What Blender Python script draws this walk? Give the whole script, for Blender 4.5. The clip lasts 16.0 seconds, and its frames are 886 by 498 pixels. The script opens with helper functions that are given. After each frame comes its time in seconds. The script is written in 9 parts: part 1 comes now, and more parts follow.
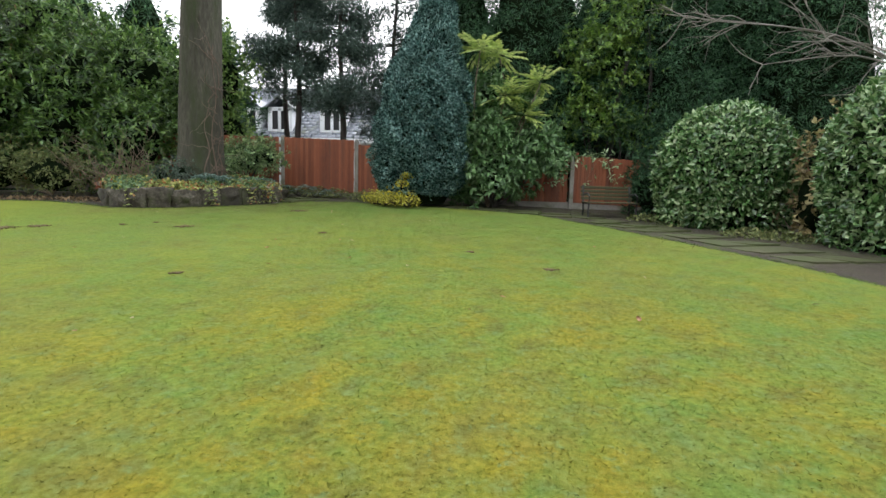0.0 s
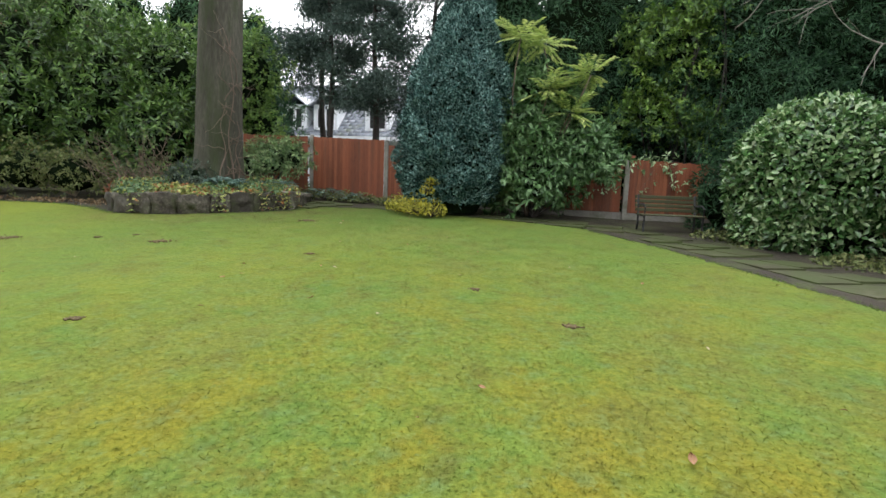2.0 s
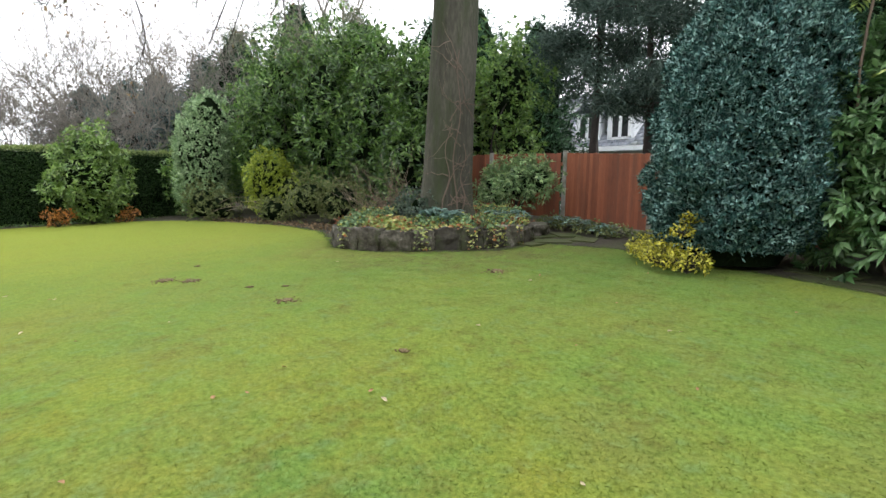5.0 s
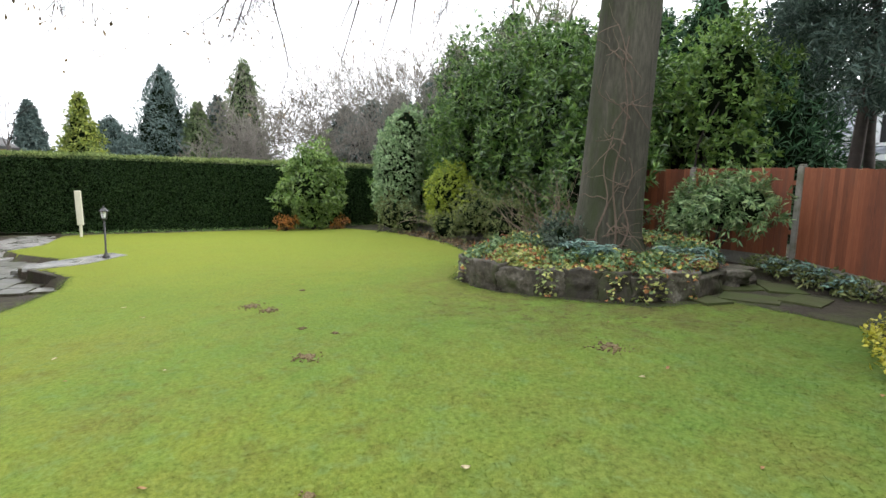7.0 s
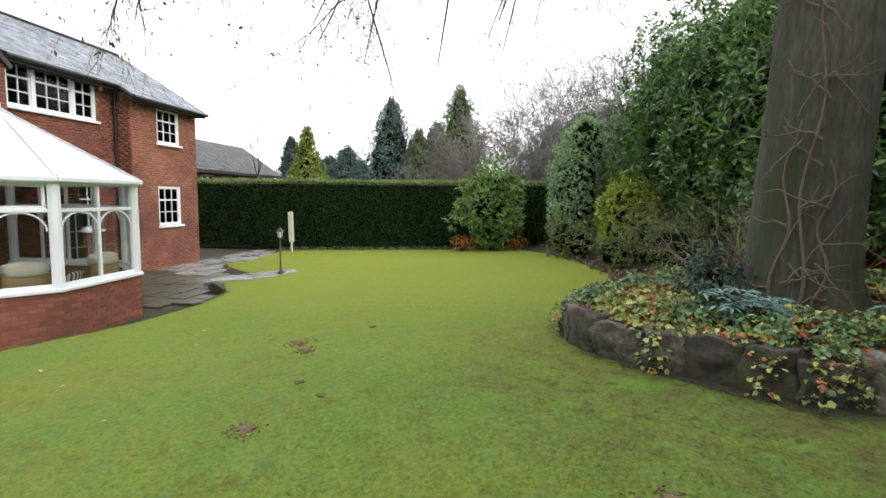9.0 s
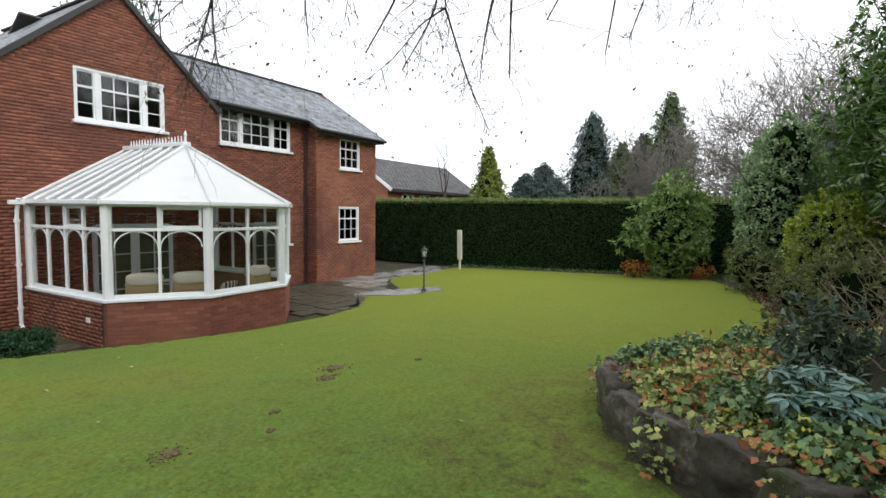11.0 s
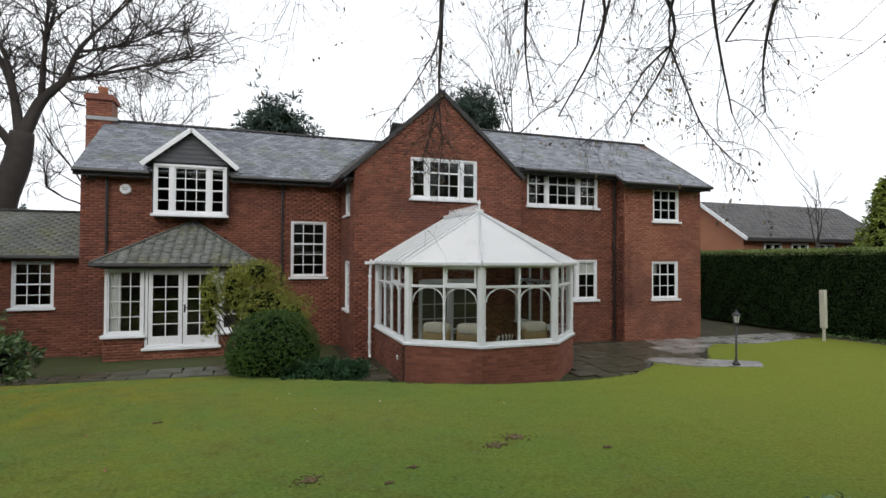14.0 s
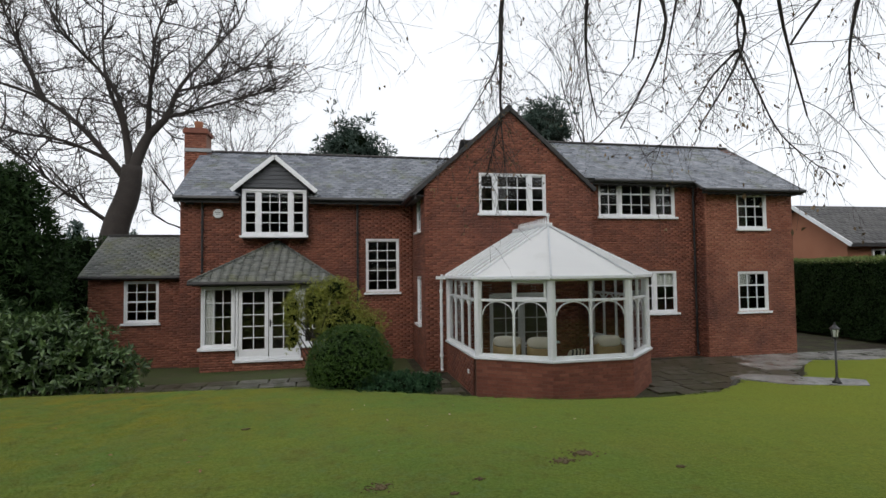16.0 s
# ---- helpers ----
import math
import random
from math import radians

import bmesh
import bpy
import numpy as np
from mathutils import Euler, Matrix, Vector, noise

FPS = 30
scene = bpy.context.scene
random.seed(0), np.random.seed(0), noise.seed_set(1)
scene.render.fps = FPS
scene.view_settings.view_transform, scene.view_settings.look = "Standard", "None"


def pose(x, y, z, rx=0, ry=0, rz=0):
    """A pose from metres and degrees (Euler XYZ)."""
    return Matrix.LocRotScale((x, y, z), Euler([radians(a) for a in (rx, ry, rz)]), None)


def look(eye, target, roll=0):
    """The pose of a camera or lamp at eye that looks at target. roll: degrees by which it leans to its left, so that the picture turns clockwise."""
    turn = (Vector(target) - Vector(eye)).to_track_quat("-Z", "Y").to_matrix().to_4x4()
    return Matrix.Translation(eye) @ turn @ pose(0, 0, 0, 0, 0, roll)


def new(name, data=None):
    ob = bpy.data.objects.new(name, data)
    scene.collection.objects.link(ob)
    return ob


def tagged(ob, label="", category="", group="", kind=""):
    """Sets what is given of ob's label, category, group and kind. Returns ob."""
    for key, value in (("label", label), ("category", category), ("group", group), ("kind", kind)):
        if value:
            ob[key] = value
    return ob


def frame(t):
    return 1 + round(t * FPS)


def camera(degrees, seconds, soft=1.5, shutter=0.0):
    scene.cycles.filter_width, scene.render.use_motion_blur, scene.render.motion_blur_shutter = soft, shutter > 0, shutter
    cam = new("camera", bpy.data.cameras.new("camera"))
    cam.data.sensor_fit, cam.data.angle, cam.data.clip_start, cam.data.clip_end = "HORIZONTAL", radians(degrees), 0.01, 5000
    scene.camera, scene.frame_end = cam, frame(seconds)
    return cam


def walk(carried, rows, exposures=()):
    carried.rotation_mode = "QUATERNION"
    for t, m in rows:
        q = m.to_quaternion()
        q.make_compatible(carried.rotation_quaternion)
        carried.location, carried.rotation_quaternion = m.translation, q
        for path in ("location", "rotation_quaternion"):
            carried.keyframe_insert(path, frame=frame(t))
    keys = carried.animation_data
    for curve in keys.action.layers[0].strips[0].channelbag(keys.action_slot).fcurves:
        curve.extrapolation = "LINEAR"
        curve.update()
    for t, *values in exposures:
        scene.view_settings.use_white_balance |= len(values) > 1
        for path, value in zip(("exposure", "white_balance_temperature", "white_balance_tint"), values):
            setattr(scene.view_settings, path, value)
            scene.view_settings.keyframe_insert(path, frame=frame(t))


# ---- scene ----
cam = camera(80.9, 16.0)
PATH = [
    (0, (0.46, -1.147, 1.23), (0.273, 0.829, 0.986), 1.6),
    (0.5, (0.533, -0.88, 1.256), (0.309, 1.091, 0.996), 1.8),
    (1, (0.603, -0.521, 1.311), (0.373, 1.445, 1.028), 1.8),
    (1.5, (0.713, -0.146, 1.379), (0.438, 1.815, 1.1), 1.6),
    (2, (0.88, 0.355, 1.443), (0.477, 2.296, 1.182), 2.2),
    (2.5, (0.996, 0.849, 1.481), (0.439, 2.751, 1.217), 2.4),
    (3, (1.093, 1.385, 1.563), (0.375, 3.234, 1.312), 0.8),
    (3.5, (1.2, 1.957, 1.602), (0.286, 3.721, 1.374), 0.0),
    (4, (1.273, 2.456, 1.693), (0.17, 4.108, 1.462), 0.3),
    (6.3, (0.864, 5.265, 2.076), (-0.908, 6.156, 1.815), 0.2),
    (6.5, (0.821, 5.489, 2.11), (-0.991, 6.299, 1.857), 0.2),
    (7, (0.592, 6.07, 2.12), (-1.299, 6.673, 1.872), 1.5),
    (7.5, (0.247, 6.613, 2.128), (-1.697, 7.015, 1.883), 0.8),
    (8, (-0.065, 7.187, 2.153), (-2.047, 7.326, 1.929), 0.4),
    (8.5, (-0.381, 7.677, 2.156), (-2.369, 7.596, 1.948), 0.6),
    (8.7, (-0.536, 7.877, 2.166), (-2.52, 7.73, 1.962), 0.5),
    (10.8, (-1.952, 9.831, 2.372), (-3.702, 8.875, 2.22), 1.6),
    (11, (-2.024, 9.974, 2.339), (-3.735, 8.947, 2.194), 0.8),
    (11.5, (-2.425, 10.281, 2.405), (-3.999, 9.056, 2.263), 1.2),
    (12, (-2.803, 10.535, 2.434), (-4.21, 9.121, 2.29), 1.2),
    (12.5, (-3.088, 10.738, 2.442), (-4.298, 9.15, 2.317), 1.1),
    (13, (-3.371, 10.877, 2.448), (-4.392, 9.16, 2.36), 0.6),
    (13.5, (-3.563, 11.106, 2.542), (-4.414, 9.296, 2.502), 0.4),
    (14, (-3.749, 11.246, 2.554), (-4.415, 9.36, 2.587), 0.3),
    (14.5, (-3.825, 11.371, 2.579), (-4.351, 9.444, 2.668), 0.0),
    (15, (-3.842, 11.452, 2.59), (-4.283, 9.505, 2.705), -0.5),
    (15.5, (-3.846, 11.469, 2.59), (-4.241, 9.511, 2.699), -0.6),
    (16, (-3.834, 11.446, 2.58), (-4.224, 9.487, 2.666), -0.7),
]
EXPOSURES = [(0.0, 1.2), (4.0, 1.38), (7.0, 1.36), (8.5, 1.13), (11.0, 0.53), (12.5, 0.36), (14.0, 0.06), (16.0, -0.2)]
walk(cam, [(t, look(eye, target, roll)) for t, eye, target, roll in PATH], EXPOSURES)

# ---- world and light ----
world = bpy.data.worlds.new("overcast_sky")
scene.world = world
world.use_nodes = True
wn = world.node_tree
wn.nodes.clear()
w_out = wn.nodes.new("ShaderNodeOutputWorld")
w_bg = wn.nodes.new("ShaderNodeBackground")
w_sky = wn.nodes.new("ShaderNodeTexSky")
w_sky.sky_type = "NISHITA"
w_sky.sun_disc = False
w_sky.sun_elevation = radians(36)
w_sky.sun_rotation = radians(20)
w_sky.dust_density = 8.0
w_sky.air_density = 2.0
w_scale = wn.nodes.new("ShaderNodeMix")
w_scale.data_type = "RGBA"
w_scale.blend_type = "MIX"
w_scale.inputs[0].default_value = 0.94
w_scale.inputs[7].default_value = (10.6, 10.9, 11.4, 1)
wn.links.new(w_sky.outputs[0], w_scale.inputs[6])
wn.links.new(w_scale.outputs[2], w_bg.inputs[0])
w_bg.inputs[1].default_value = 0.115
wn.links.new(w_bg.outputs[0], w_out.inputs[0])

sun_data = bpy.data.lights.new("sun", "SUN")
sun_data.energy = 0.9
sun_data.angle = radians(40)
sun_data.color = (1.0, 0.97, 0.93)
sun = new("sun", sun_data)
sun.matrix_world = look((8, 22, 18), (0, 0, 0))


# ---- materials ----
def nodes_of(name):
    m = bpy.data.materials.new(name)
    m.use_nodes = True
    nt = m.node_tree
    return m, nt, nt.nodes["Principled BSDF"]


def ramp(nt, stops):
    r = nt.nodes.new("ShaderNodeValToRGB")
    els = r.color_ramp.elements
    while len(els) < len(stops):
        els.new(0.5)
    for e, (p, c) in zip(els, stops):
        e.position, e.color = p, (*c, 1)
    return r


def tex_coord(nt, scale=(1, 1, 1)):
    tc = nt.nodes.new("ShaderNodeNewGeometry")
    mp = nt.nodes.new("ShaderNodeMapping")
    mp.inputs["Scale"].default_value = scale
    nt.links.new(tc.outputs["Position"], mp.inputs["Vector"])
    return mp.outputs["Vector"]


def noise_tex(nt, vec, scale, detail=5, rough=0.6):
    n = nt.nodes.new("ShaderNodeTexNoise")
    n.inputs["Scale"].default_value = scale
    n.inputs["Detail"].default_value = detail
    n.inputs["Roughness"].default_value = rough
    nt.links.new(vec, n.inputs["Vector"])
    return n.outputs["Fac"]


def mixed(nt, fac, a, b, mode="MIX"):
    m = nt.nodes.new("ShaderNodeMix")
    m.data_type, m.blend_type = "RGBA", mode
    for sock, val in ((m.inputs[0], fac), (m.inputs[6], a), (m.inputs[7], b)):
        if isinstance(val, (int, float)):
            sock.default_value = val
        elif isinstance(val, tuple):
            sock.default_value = (*val, 1)
        else:
            nt.links.new(val, sock)
    return m.outputs[2]


def bumped(nt, bsdf, height, strength, dist):
    b = nt.nodes.new("ShaderNodeBump")
    b.inputs["Strength"].default_value = strength
    b.inputs["Distance"].default_value = dist
    nt.links.new(height, b.inputs["Height"])
    nt.links.new(b.outputs[0], bsdf.inputs["Normal"])


def surface(name, stops, fine=40, coarse=2.5, rough=0.7, bump=0.3, dist=0.01, stretch=(1, 1, 1), island=0.0, objectwise=0.0, metal=0.0, wear=None, spec=0.5):
    """A worn surface: a ramp of colours over fine and coarse noise, with variation between its pieces."""
    m, nt, b = nodes_of(name)
    v = tex_coord(nt, stretch)
    f, c = noise_tex(nt, v, fine), noise_tex(nt, v, coarse, 4)
    add = nt.nodes.new("ShaderNodeMath")
    add.operation = "MULTIPLY_ADD"
    add.inputs[1].default_value = 0.5
    nt.links.new(f, add.inputs[0])
    half = nt.nodes.new("ShaderNodeMath")
    half.operation = "MULTIPLY"
    half.inputs[1].default_value = 0.5
    nt.links.new(c, half.inputs[0])
    nt.links.new(half.outputs[0], add.inputs[2])
    fac = add.outputs[0]
    for amount, node, out in ((island, "ShaderNodeNewGeometry", "Random Per Island"), (objectwise, "ShaderNodeObjectInfo", "Random")):
        if amount:
            g = nt.nodes.new(node)
            mm = nt.nodes.new("ShaderNodeMath")
            mm.operation = "MULTIPLY_ADD"
            mm.inputs[1].default_value = amount
            nt.links.new(g.outputs[out], mm.inputs[0])
            sub = nt.nodes.new("ShaderNodeMath")
            sub.operation = "SUBTRACT"
            sub.inputs[1].default_value = amount / 2
            nt.links.new(fac, sub.inputs[0])
            nt.links.new(sub.outputs[0], mm.inputs[2])
            fac = mm.outputs[0]
    r = ramp(nt, stops)
    nt.links.new(fac, r.inputs[0])
    col = r.outputs[0]
    if wear:
        wcol, wscale, lo, hi = wear
        wr = ramp(nt, [(lo, (0, 0, 0)), (hi, (1, 1, 1))])
        nt.links.new(noise_tex(nt, v, wscale, 6, 0.65), wr.inputs[0])
        col = mixed(nt, wr.outputs[0], col, wcol)
    nt.links.new(col, b.inputs["Base Color"])
    b.inputs["Roughness"].default_value = rough
    b.inputs["Metallic"].default_value = metal
    b.inputs["Specular IOR Level"].default_value = spec
    if bump:
        bumped(nt, b, f, bump, dist)
    return m


def leafy(name, dark, mid, light, rough=0.45, thin=0.25, hue=None, hue_part=0.0, spec=0.5):
    """Leaves: colour from leaf to leaf and from clump to clump, with some light through them."""
    m, nt, b = nodes_of(name)
    g = nt.nodes.new("ShaderNodeNewGeometry")
    v = tex_coord(nt)
    clump = noise_tex(nt, v, 2.2, 3)
    a = nt.nodes.new("ShaderNodeMath")
    a.operation = "MULTIPLY_ADD"
    a.inputs[1].default_value = 0.75
    nt.links.new(g.outputs["Random Per Island"], a.inputs[0])
    s = nt.nodes.new("ShaderNodeMath")
    s.operation = "MULTIPLY_ADD"
    s.inputs[1].default_value = 0.7
    s.inputs[2].default_value = -0.22
    nt.links.new(clump, s.inputs[0])
    nt.links.new(s.outputs[0], a.inputs[2])
    stops = [(0.1, dark), (0.5, mid), (0.95, light)]
    r = ramp(nt, stops)
    nt.links.new(a.outputs[0], r.inputs[0])
    col = r.outputs[0]
    if hue:
        k = nt.nodes.new("ShaderNodeMath")
        k.operation = "FRACT"
        k2 = nt.nodes.new("ShaderNodeMath")
        k2.operation = "MULTIPLY"
        k2.inputs[1].default_value = 37.0
        nt.links.new(g.outputs["Random Per Island"], k2.inputs[0])
        nt.links.new(k2.outputs[0], k.inputs[0])
        t = nt.nodes.new("ShaderNodeMath")
        t.operation = "LESS_THAN"
        t.inputs[1].default_value = hue_part
        nt.links.new(k.outputs[0], t.inputs[0])
        col = mixed(nt, t.outputs[0], col, hue)
    nt.links.new(col, b.inputs["Base Color"])
    b.inputs["Roughness"].default_value = rough
    b.inputs["Specular IOR Level"].default_value = spec
    tr = nt.nodes.new("ShaderNodeBsdfTranslucent")
    nt.links.new(col, tr.inputs[0])
    mx = nt.nodes.new("ShaderNodeMixShader")
    mx.inputs[0].default_value = thin
    nt.links.new(b.outputs[0], mx.inputs[1])
    nt.links.new(tr.outputs[0], mx.inputs[2])
    nt.links.new(mx.outputs[0], nt.nodes["Material Output"].inputs[0])
    return m


def lawn_material(name="mossy_lawn", blade=False):
    m, nt, b = nodes_of(name)
    v = tex_coord(nt)
    big = noise_tex(nt, v, 0.45, 6, 0.65)
    r1 = ramp(nt, [(0.3, (0.076, 0.138, 0.030)), (0.5, (0.100, 0.158, 0.031)), (0.72, (0.130, 0.168, 0.029))])
    nt.links.new(big, r1.inputs[0])
    # moss and yellowed patches, strongest in the open end of the lawn
    sep = nt.nodes.new("ShaderNodeSeparateXYZ")
    nt.links.new(v, sep.inputs[0])
    mr = nt.nodes.new("ShaderNodeMapRange")
    mr.inputs["From Min"].default_value = 8.0
    mr.inputs["From Max"].default_value = 1.0
    mr.inputs["To Min"].default_value = 0.12
    nt.links.new(sep.outputs["Y"], mr.inputs["Value"])
    mr2 = nt.nodes.new("ShaderNodeMapRange")
    mr2.inputs["From Min"].default_value = -6.0
    mr2.inputs["From Max"].default_value = -0.5
    mr2.inputs["To Min"].default_value = 0.2
    nt.links.new(sep.outputs["X"], mr2.inputs["Value"])
    both = nt.nodes.new("ShaderNodeMath")
    both.operation = "MULTIPLY"
    nt.links.new(mr.outputs[0], both.inputs[0])
    nt.links.new(mr2.outputs[0], both.inputs[1])

    def patches(col, scale, lo, hi, amount, tone, where=None):
        rr = ramp(nt, [(lo, (0, 0, 0)), (hi, (amount, amount, amount))])
        nt.links.new(noise_tex(nt, v, scale, 8, 0.72), rr.inputs[0])
        f = rr.outputs[0]
        if where is not None:
            mm = nt.nodes.new("ShaderNodeMath")
            mm.operation = "MULTIPLY"
            nt.links.new(f, mm.inputs[0])
            nt.links.new(where, mm.inputs[1])
            f = mm.outputs[0]
        return mixed(nt, f, col, tone)

    col = patches(r1.outputs[0], 1.1, 0.42, 0.60, 0.9, (0.182, 0.160, 0.018), both.outputs[0])
    col = patches(col, 4.0, 0.50, 0.66, 0.5, (0.175, 0.125, 0.018), both.outputs[0])
    col = patches(col, 0.8, 0.47, 0.64, 0.6, (0.128, 0.138, 0.034))
    col = patches(col, 6.5, 0.53, 0.66, 0.5, (0.080, 0.140, 0.060))
    col = patches(col, 3.1, 0.52, 0.68, 0.65, (0.090, 0.086, 0.020))
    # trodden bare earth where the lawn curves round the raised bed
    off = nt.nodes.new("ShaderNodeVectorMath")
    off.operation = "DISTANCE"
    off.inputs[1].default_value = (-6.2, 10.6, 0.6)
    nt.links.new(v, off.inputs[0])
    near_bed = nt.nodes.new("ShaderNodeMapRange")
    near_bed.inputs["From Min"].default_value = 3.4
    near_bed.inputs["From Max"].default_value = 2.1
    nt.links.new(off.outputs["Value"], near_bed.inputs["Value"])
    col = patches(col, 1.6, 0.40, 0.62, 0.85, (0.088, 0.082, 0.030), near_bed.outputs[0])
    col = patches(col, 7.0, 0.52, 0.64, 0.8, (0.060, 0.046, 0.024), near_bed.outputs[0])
    # paler grass at the open end towards the hedge
    pale = nt.nodes.new("ShaderNodeMapRange")
    pale.inputs["From Min"].default_value = -5.0
    pale.inputs["From Max"].default_value = -12.0
    pale.inputs["To Max"].default_value = 0.6
    nt.links.new(sep.outputs["X"], pale.inputs["Value"])
    col = mixed(nt, pale.outputs[0], col, (0.190, 0.212, 0.024))
    # small tufts of coarse blue-green grass in the moss
    col = patches(col, 17.0, 0.56, 0.66, 0.55, (0.130, 0.200, 0.085), both.outputs[0])
    fine = noise_tex(nt, v, 26, 9, 0.8)
    rf = ramp(nt, [(0.38, (0.62, 0.66, 0.62)), (0.62, (1.26, 1.22, 1.2))])
    nt.links.new(fine, rf.inputs[0])
    col = mixed(nt, 1.0, col, rf.outputs[0], "MULTIPLY")
    if blade:
        geo = nt.nodes.new("ShaderNodeNewGeometry")
        rp = ramp(nt, [(0.0, (0.84, 0.86, 0.84)), (0.85, (1.16, 1.16, 1.12)), (1.0, (1.5, 1.42, 1.3))])
        nt.links.new(geo.outputs["Random Per Island"], rp.inputs[0])
        col = mixed(nt, 1.0, col, rp.outputs[0], "MULTIPLY")
    nt.links.new(col, b.inputs["Base Color"])
    b.inputs["Roughness"].default_value = 1.0
    b.inputs["Specular IOR Level"].default_value = 0.05
    b.inputs["Sheen Weight"].default_value = 0.10
    b.inputs["Sheen Roughness"].default_value = 0.4
    b.inputs["Sheen Tint"].default_value = (0.82, 0.95, 0.36, 1)
    if blade:
        tr = nt.nodes.new("ShaderNodeBsdfTranslucent")
        nt.links.new(col, tr.inputs[0])
        mx = nt.nodes.new("ShaderNodeMixShader")
        mx.inputs[0].default_value = 0.4
        nt.links.new(b.outputs[0], mx.inputs[1])
        nt.links.new(tr.outputs[0], mx.inputs[2])
        nt.links.new(mx.outputs[0], nt.nodes["Material Output"].inputs[0])
    else:
        bumped(nt, b, fine, 0.4, 0.010)
    return m


def glass_material(name, tint=(0.96, 0.98, 0.97)):
    m, nt, b = nodes_of(name)
    nt.nodes.remove(b)
    fr = nt.nodes.new("ShaderNodeFresnel")
    fr.inputs[0].default_value = 1.5
    tp = nt.nodes.new("ShaderNodeBsdfTransparent")
    tp.inputs[0].default_value = (*tint, 1)
    gl = nt.nodes.new("ShaderNodeBsdfGlossy")
    gl.inputs["Roughness"].default_value = 0.02
    mx = nt.nodes.new("ShaderNodeMixShader")
    nt.links.new(fr.outputs[0], mx.inputs[0])
    nt.links.new(tp.outputs[0], mx.inputs[1])
    nt.links.new(gl.outputs[0], mx.inputs[2])
    nt.links.new(mx.outputs[0], nt.nodes["Material Output"].inputs[0])
    return m


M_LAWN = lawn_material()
# Near-black colour paints the deep shade inside crowns and hedge.
M_INNER_SHADE = surface("painted_inner_shade", [(0.3, (0.003, 0.006, 0.003)), (0.7, (0.010, 0.016, 0.007))], 14, 2, 1.0, 0.8, 0.05, spec=0.0)
M_SOIL = surface("dark_soil", [(0.3, (0.016, 0.012, 0.007)), (0.6, (0.036, 0.027, 0.015)), (0.85, (0.077, 0.053, 0.026))], 18, 1.2, 0.95, 0.9, 0.03, wear=((0.046, 0.054, 0.016), 1.7, 0.46, 0.62))
M_PAVE = surface("wet_paving_stone", [(0.3, (0.050, 0.046, 0.038)), (0.5, (0.095, 0.088, 0.074)), (0.75, (0.175, 0.165, 0.148))], 12, 1.6, 0.38, 0.3, 0.006, objectwise=0.3, wear=((0.040, 0.043, 0.017), 4.5, 0.40, 0.56))
M_STEP = surface("pale_wet_flagstone", [(0.3, (0.20, 0.195, 0.185)), (0.55, (0.32, 0.315, 0.30)), (0.8, (0.45, 0.44, 0.42))], 12, 1.6, 0.24, 0.3, 0.006, objectwise=0.25, wear=((0.10, 0.105, 0.08), 1.8, 0.50, 0.66))
M_PATH = surface("mossy_path_stone", [(0.3, (0.034, 0.034, 0.016)), (0.55, (0.062, 0.062, 0.028)), (0.75, (0.115, 0.108, 0.066))], 9, 2.2, 0.8, 0.5, 0.012, objectwise=0.12, wear=((0.050, 0.066, 0.018), 1.6, 0.36, 0.6), spec=0.3)
M_ROCK = surface("lichened_rock", [(0.28, (0.018, 0.016, 0.012)), (0.48, (0.046, 0.039, 0.028)), (0.62, (0.105, 0.094, 0.072)), (0.74, (0.25, 0.235, 0.19))], 22, 5.0, 0.85, 0.9, 0.02, objectwise=0.2, wear=((0.040, 0.046, 0.016), 4.0, 0.50, 0.66))
M_BRICK = surface("red_brick", [(0.2, (0.135, 0.045, 0.029)), (0.5, (0.243, 0.084, 0.050)), (0.8, (0.340, 0.138, 0.086))], 35, 0.8, 0.82, 0.4, 0.004, island=0.32, objectwise=0.32, wear=((0.130, 0.048, 0.035), 0.55, 0.5, 0.7))
M_MORTAR = surface("brick_mortar", [(0.3, (0.16, 0.075, 0.052)), (0.7, (0.26, 0.14, 0.10))], 60, 1.2, 0.92, 0.5, 0.004)
M_ORANGE_BRICK = surface("orange_brick", [(0.25, (0.25, 0.095, 0.052)), (0.75, (0.36, 0.155, 0.088))], 30, 0.9, 0.85, 0.3, 0.004, island=0.4)
M_SLATE = surface("wet_grey_slate", [(0.2, (0.131, 0.144, 0.171)), (0.5, (0.218, 0.237, 0.274)), (0.8, (0.328, 0.344, 0.385))], 20, 0.9, 0.27, 0.3, 0.004, island=0.4, objectwise=0.35, wear=((0.141, 0.158, 0.106), 1.1, 0.52, 0.72))
M_SLATE_GREEN = surface("mossy_green_slate", [(0.2, (0.080, 0.088, 0.083)), (0.5, (0.125, 0.133, 0.122)), (0.8, (0.190, 0.194, 0.176))], 20, 0.9, 0.45, 0.3, 0.004, island=0.25, objectwise=0.28, wear=((0.126, 0.136, 0.063), 1.6, 0.5, 0.72))
M_RIDGE = surface("dark_ridge_tile", [(0.3, (0.035, 0.034, 0.035)), (0.7, (0.075, 0.07, 0.068))], 20, 2, 0.7, 0.3, 0.005)
M_WHITE = surface("white_paint", [(0.3, (0.73, 0.75, 0.78)), (0.7, (0.83, 0.85, 0.87))], 12, 1.5, 0.42, 0.05, 0.002, wear=((0.62, 0.63, 0.60), 2.2, 0.58, 0.8))
M_UPVC = surface("white_plastic_frame", [(0.3, (0.74, 0.77, 0.80)), (0.7, (0.83, 0.85, 0.86))], 10, 1.2, 0.3, 0.03, 0.002, wear=((0.60, 0.62, 0.58), 2.8, 0.6, 0.8))
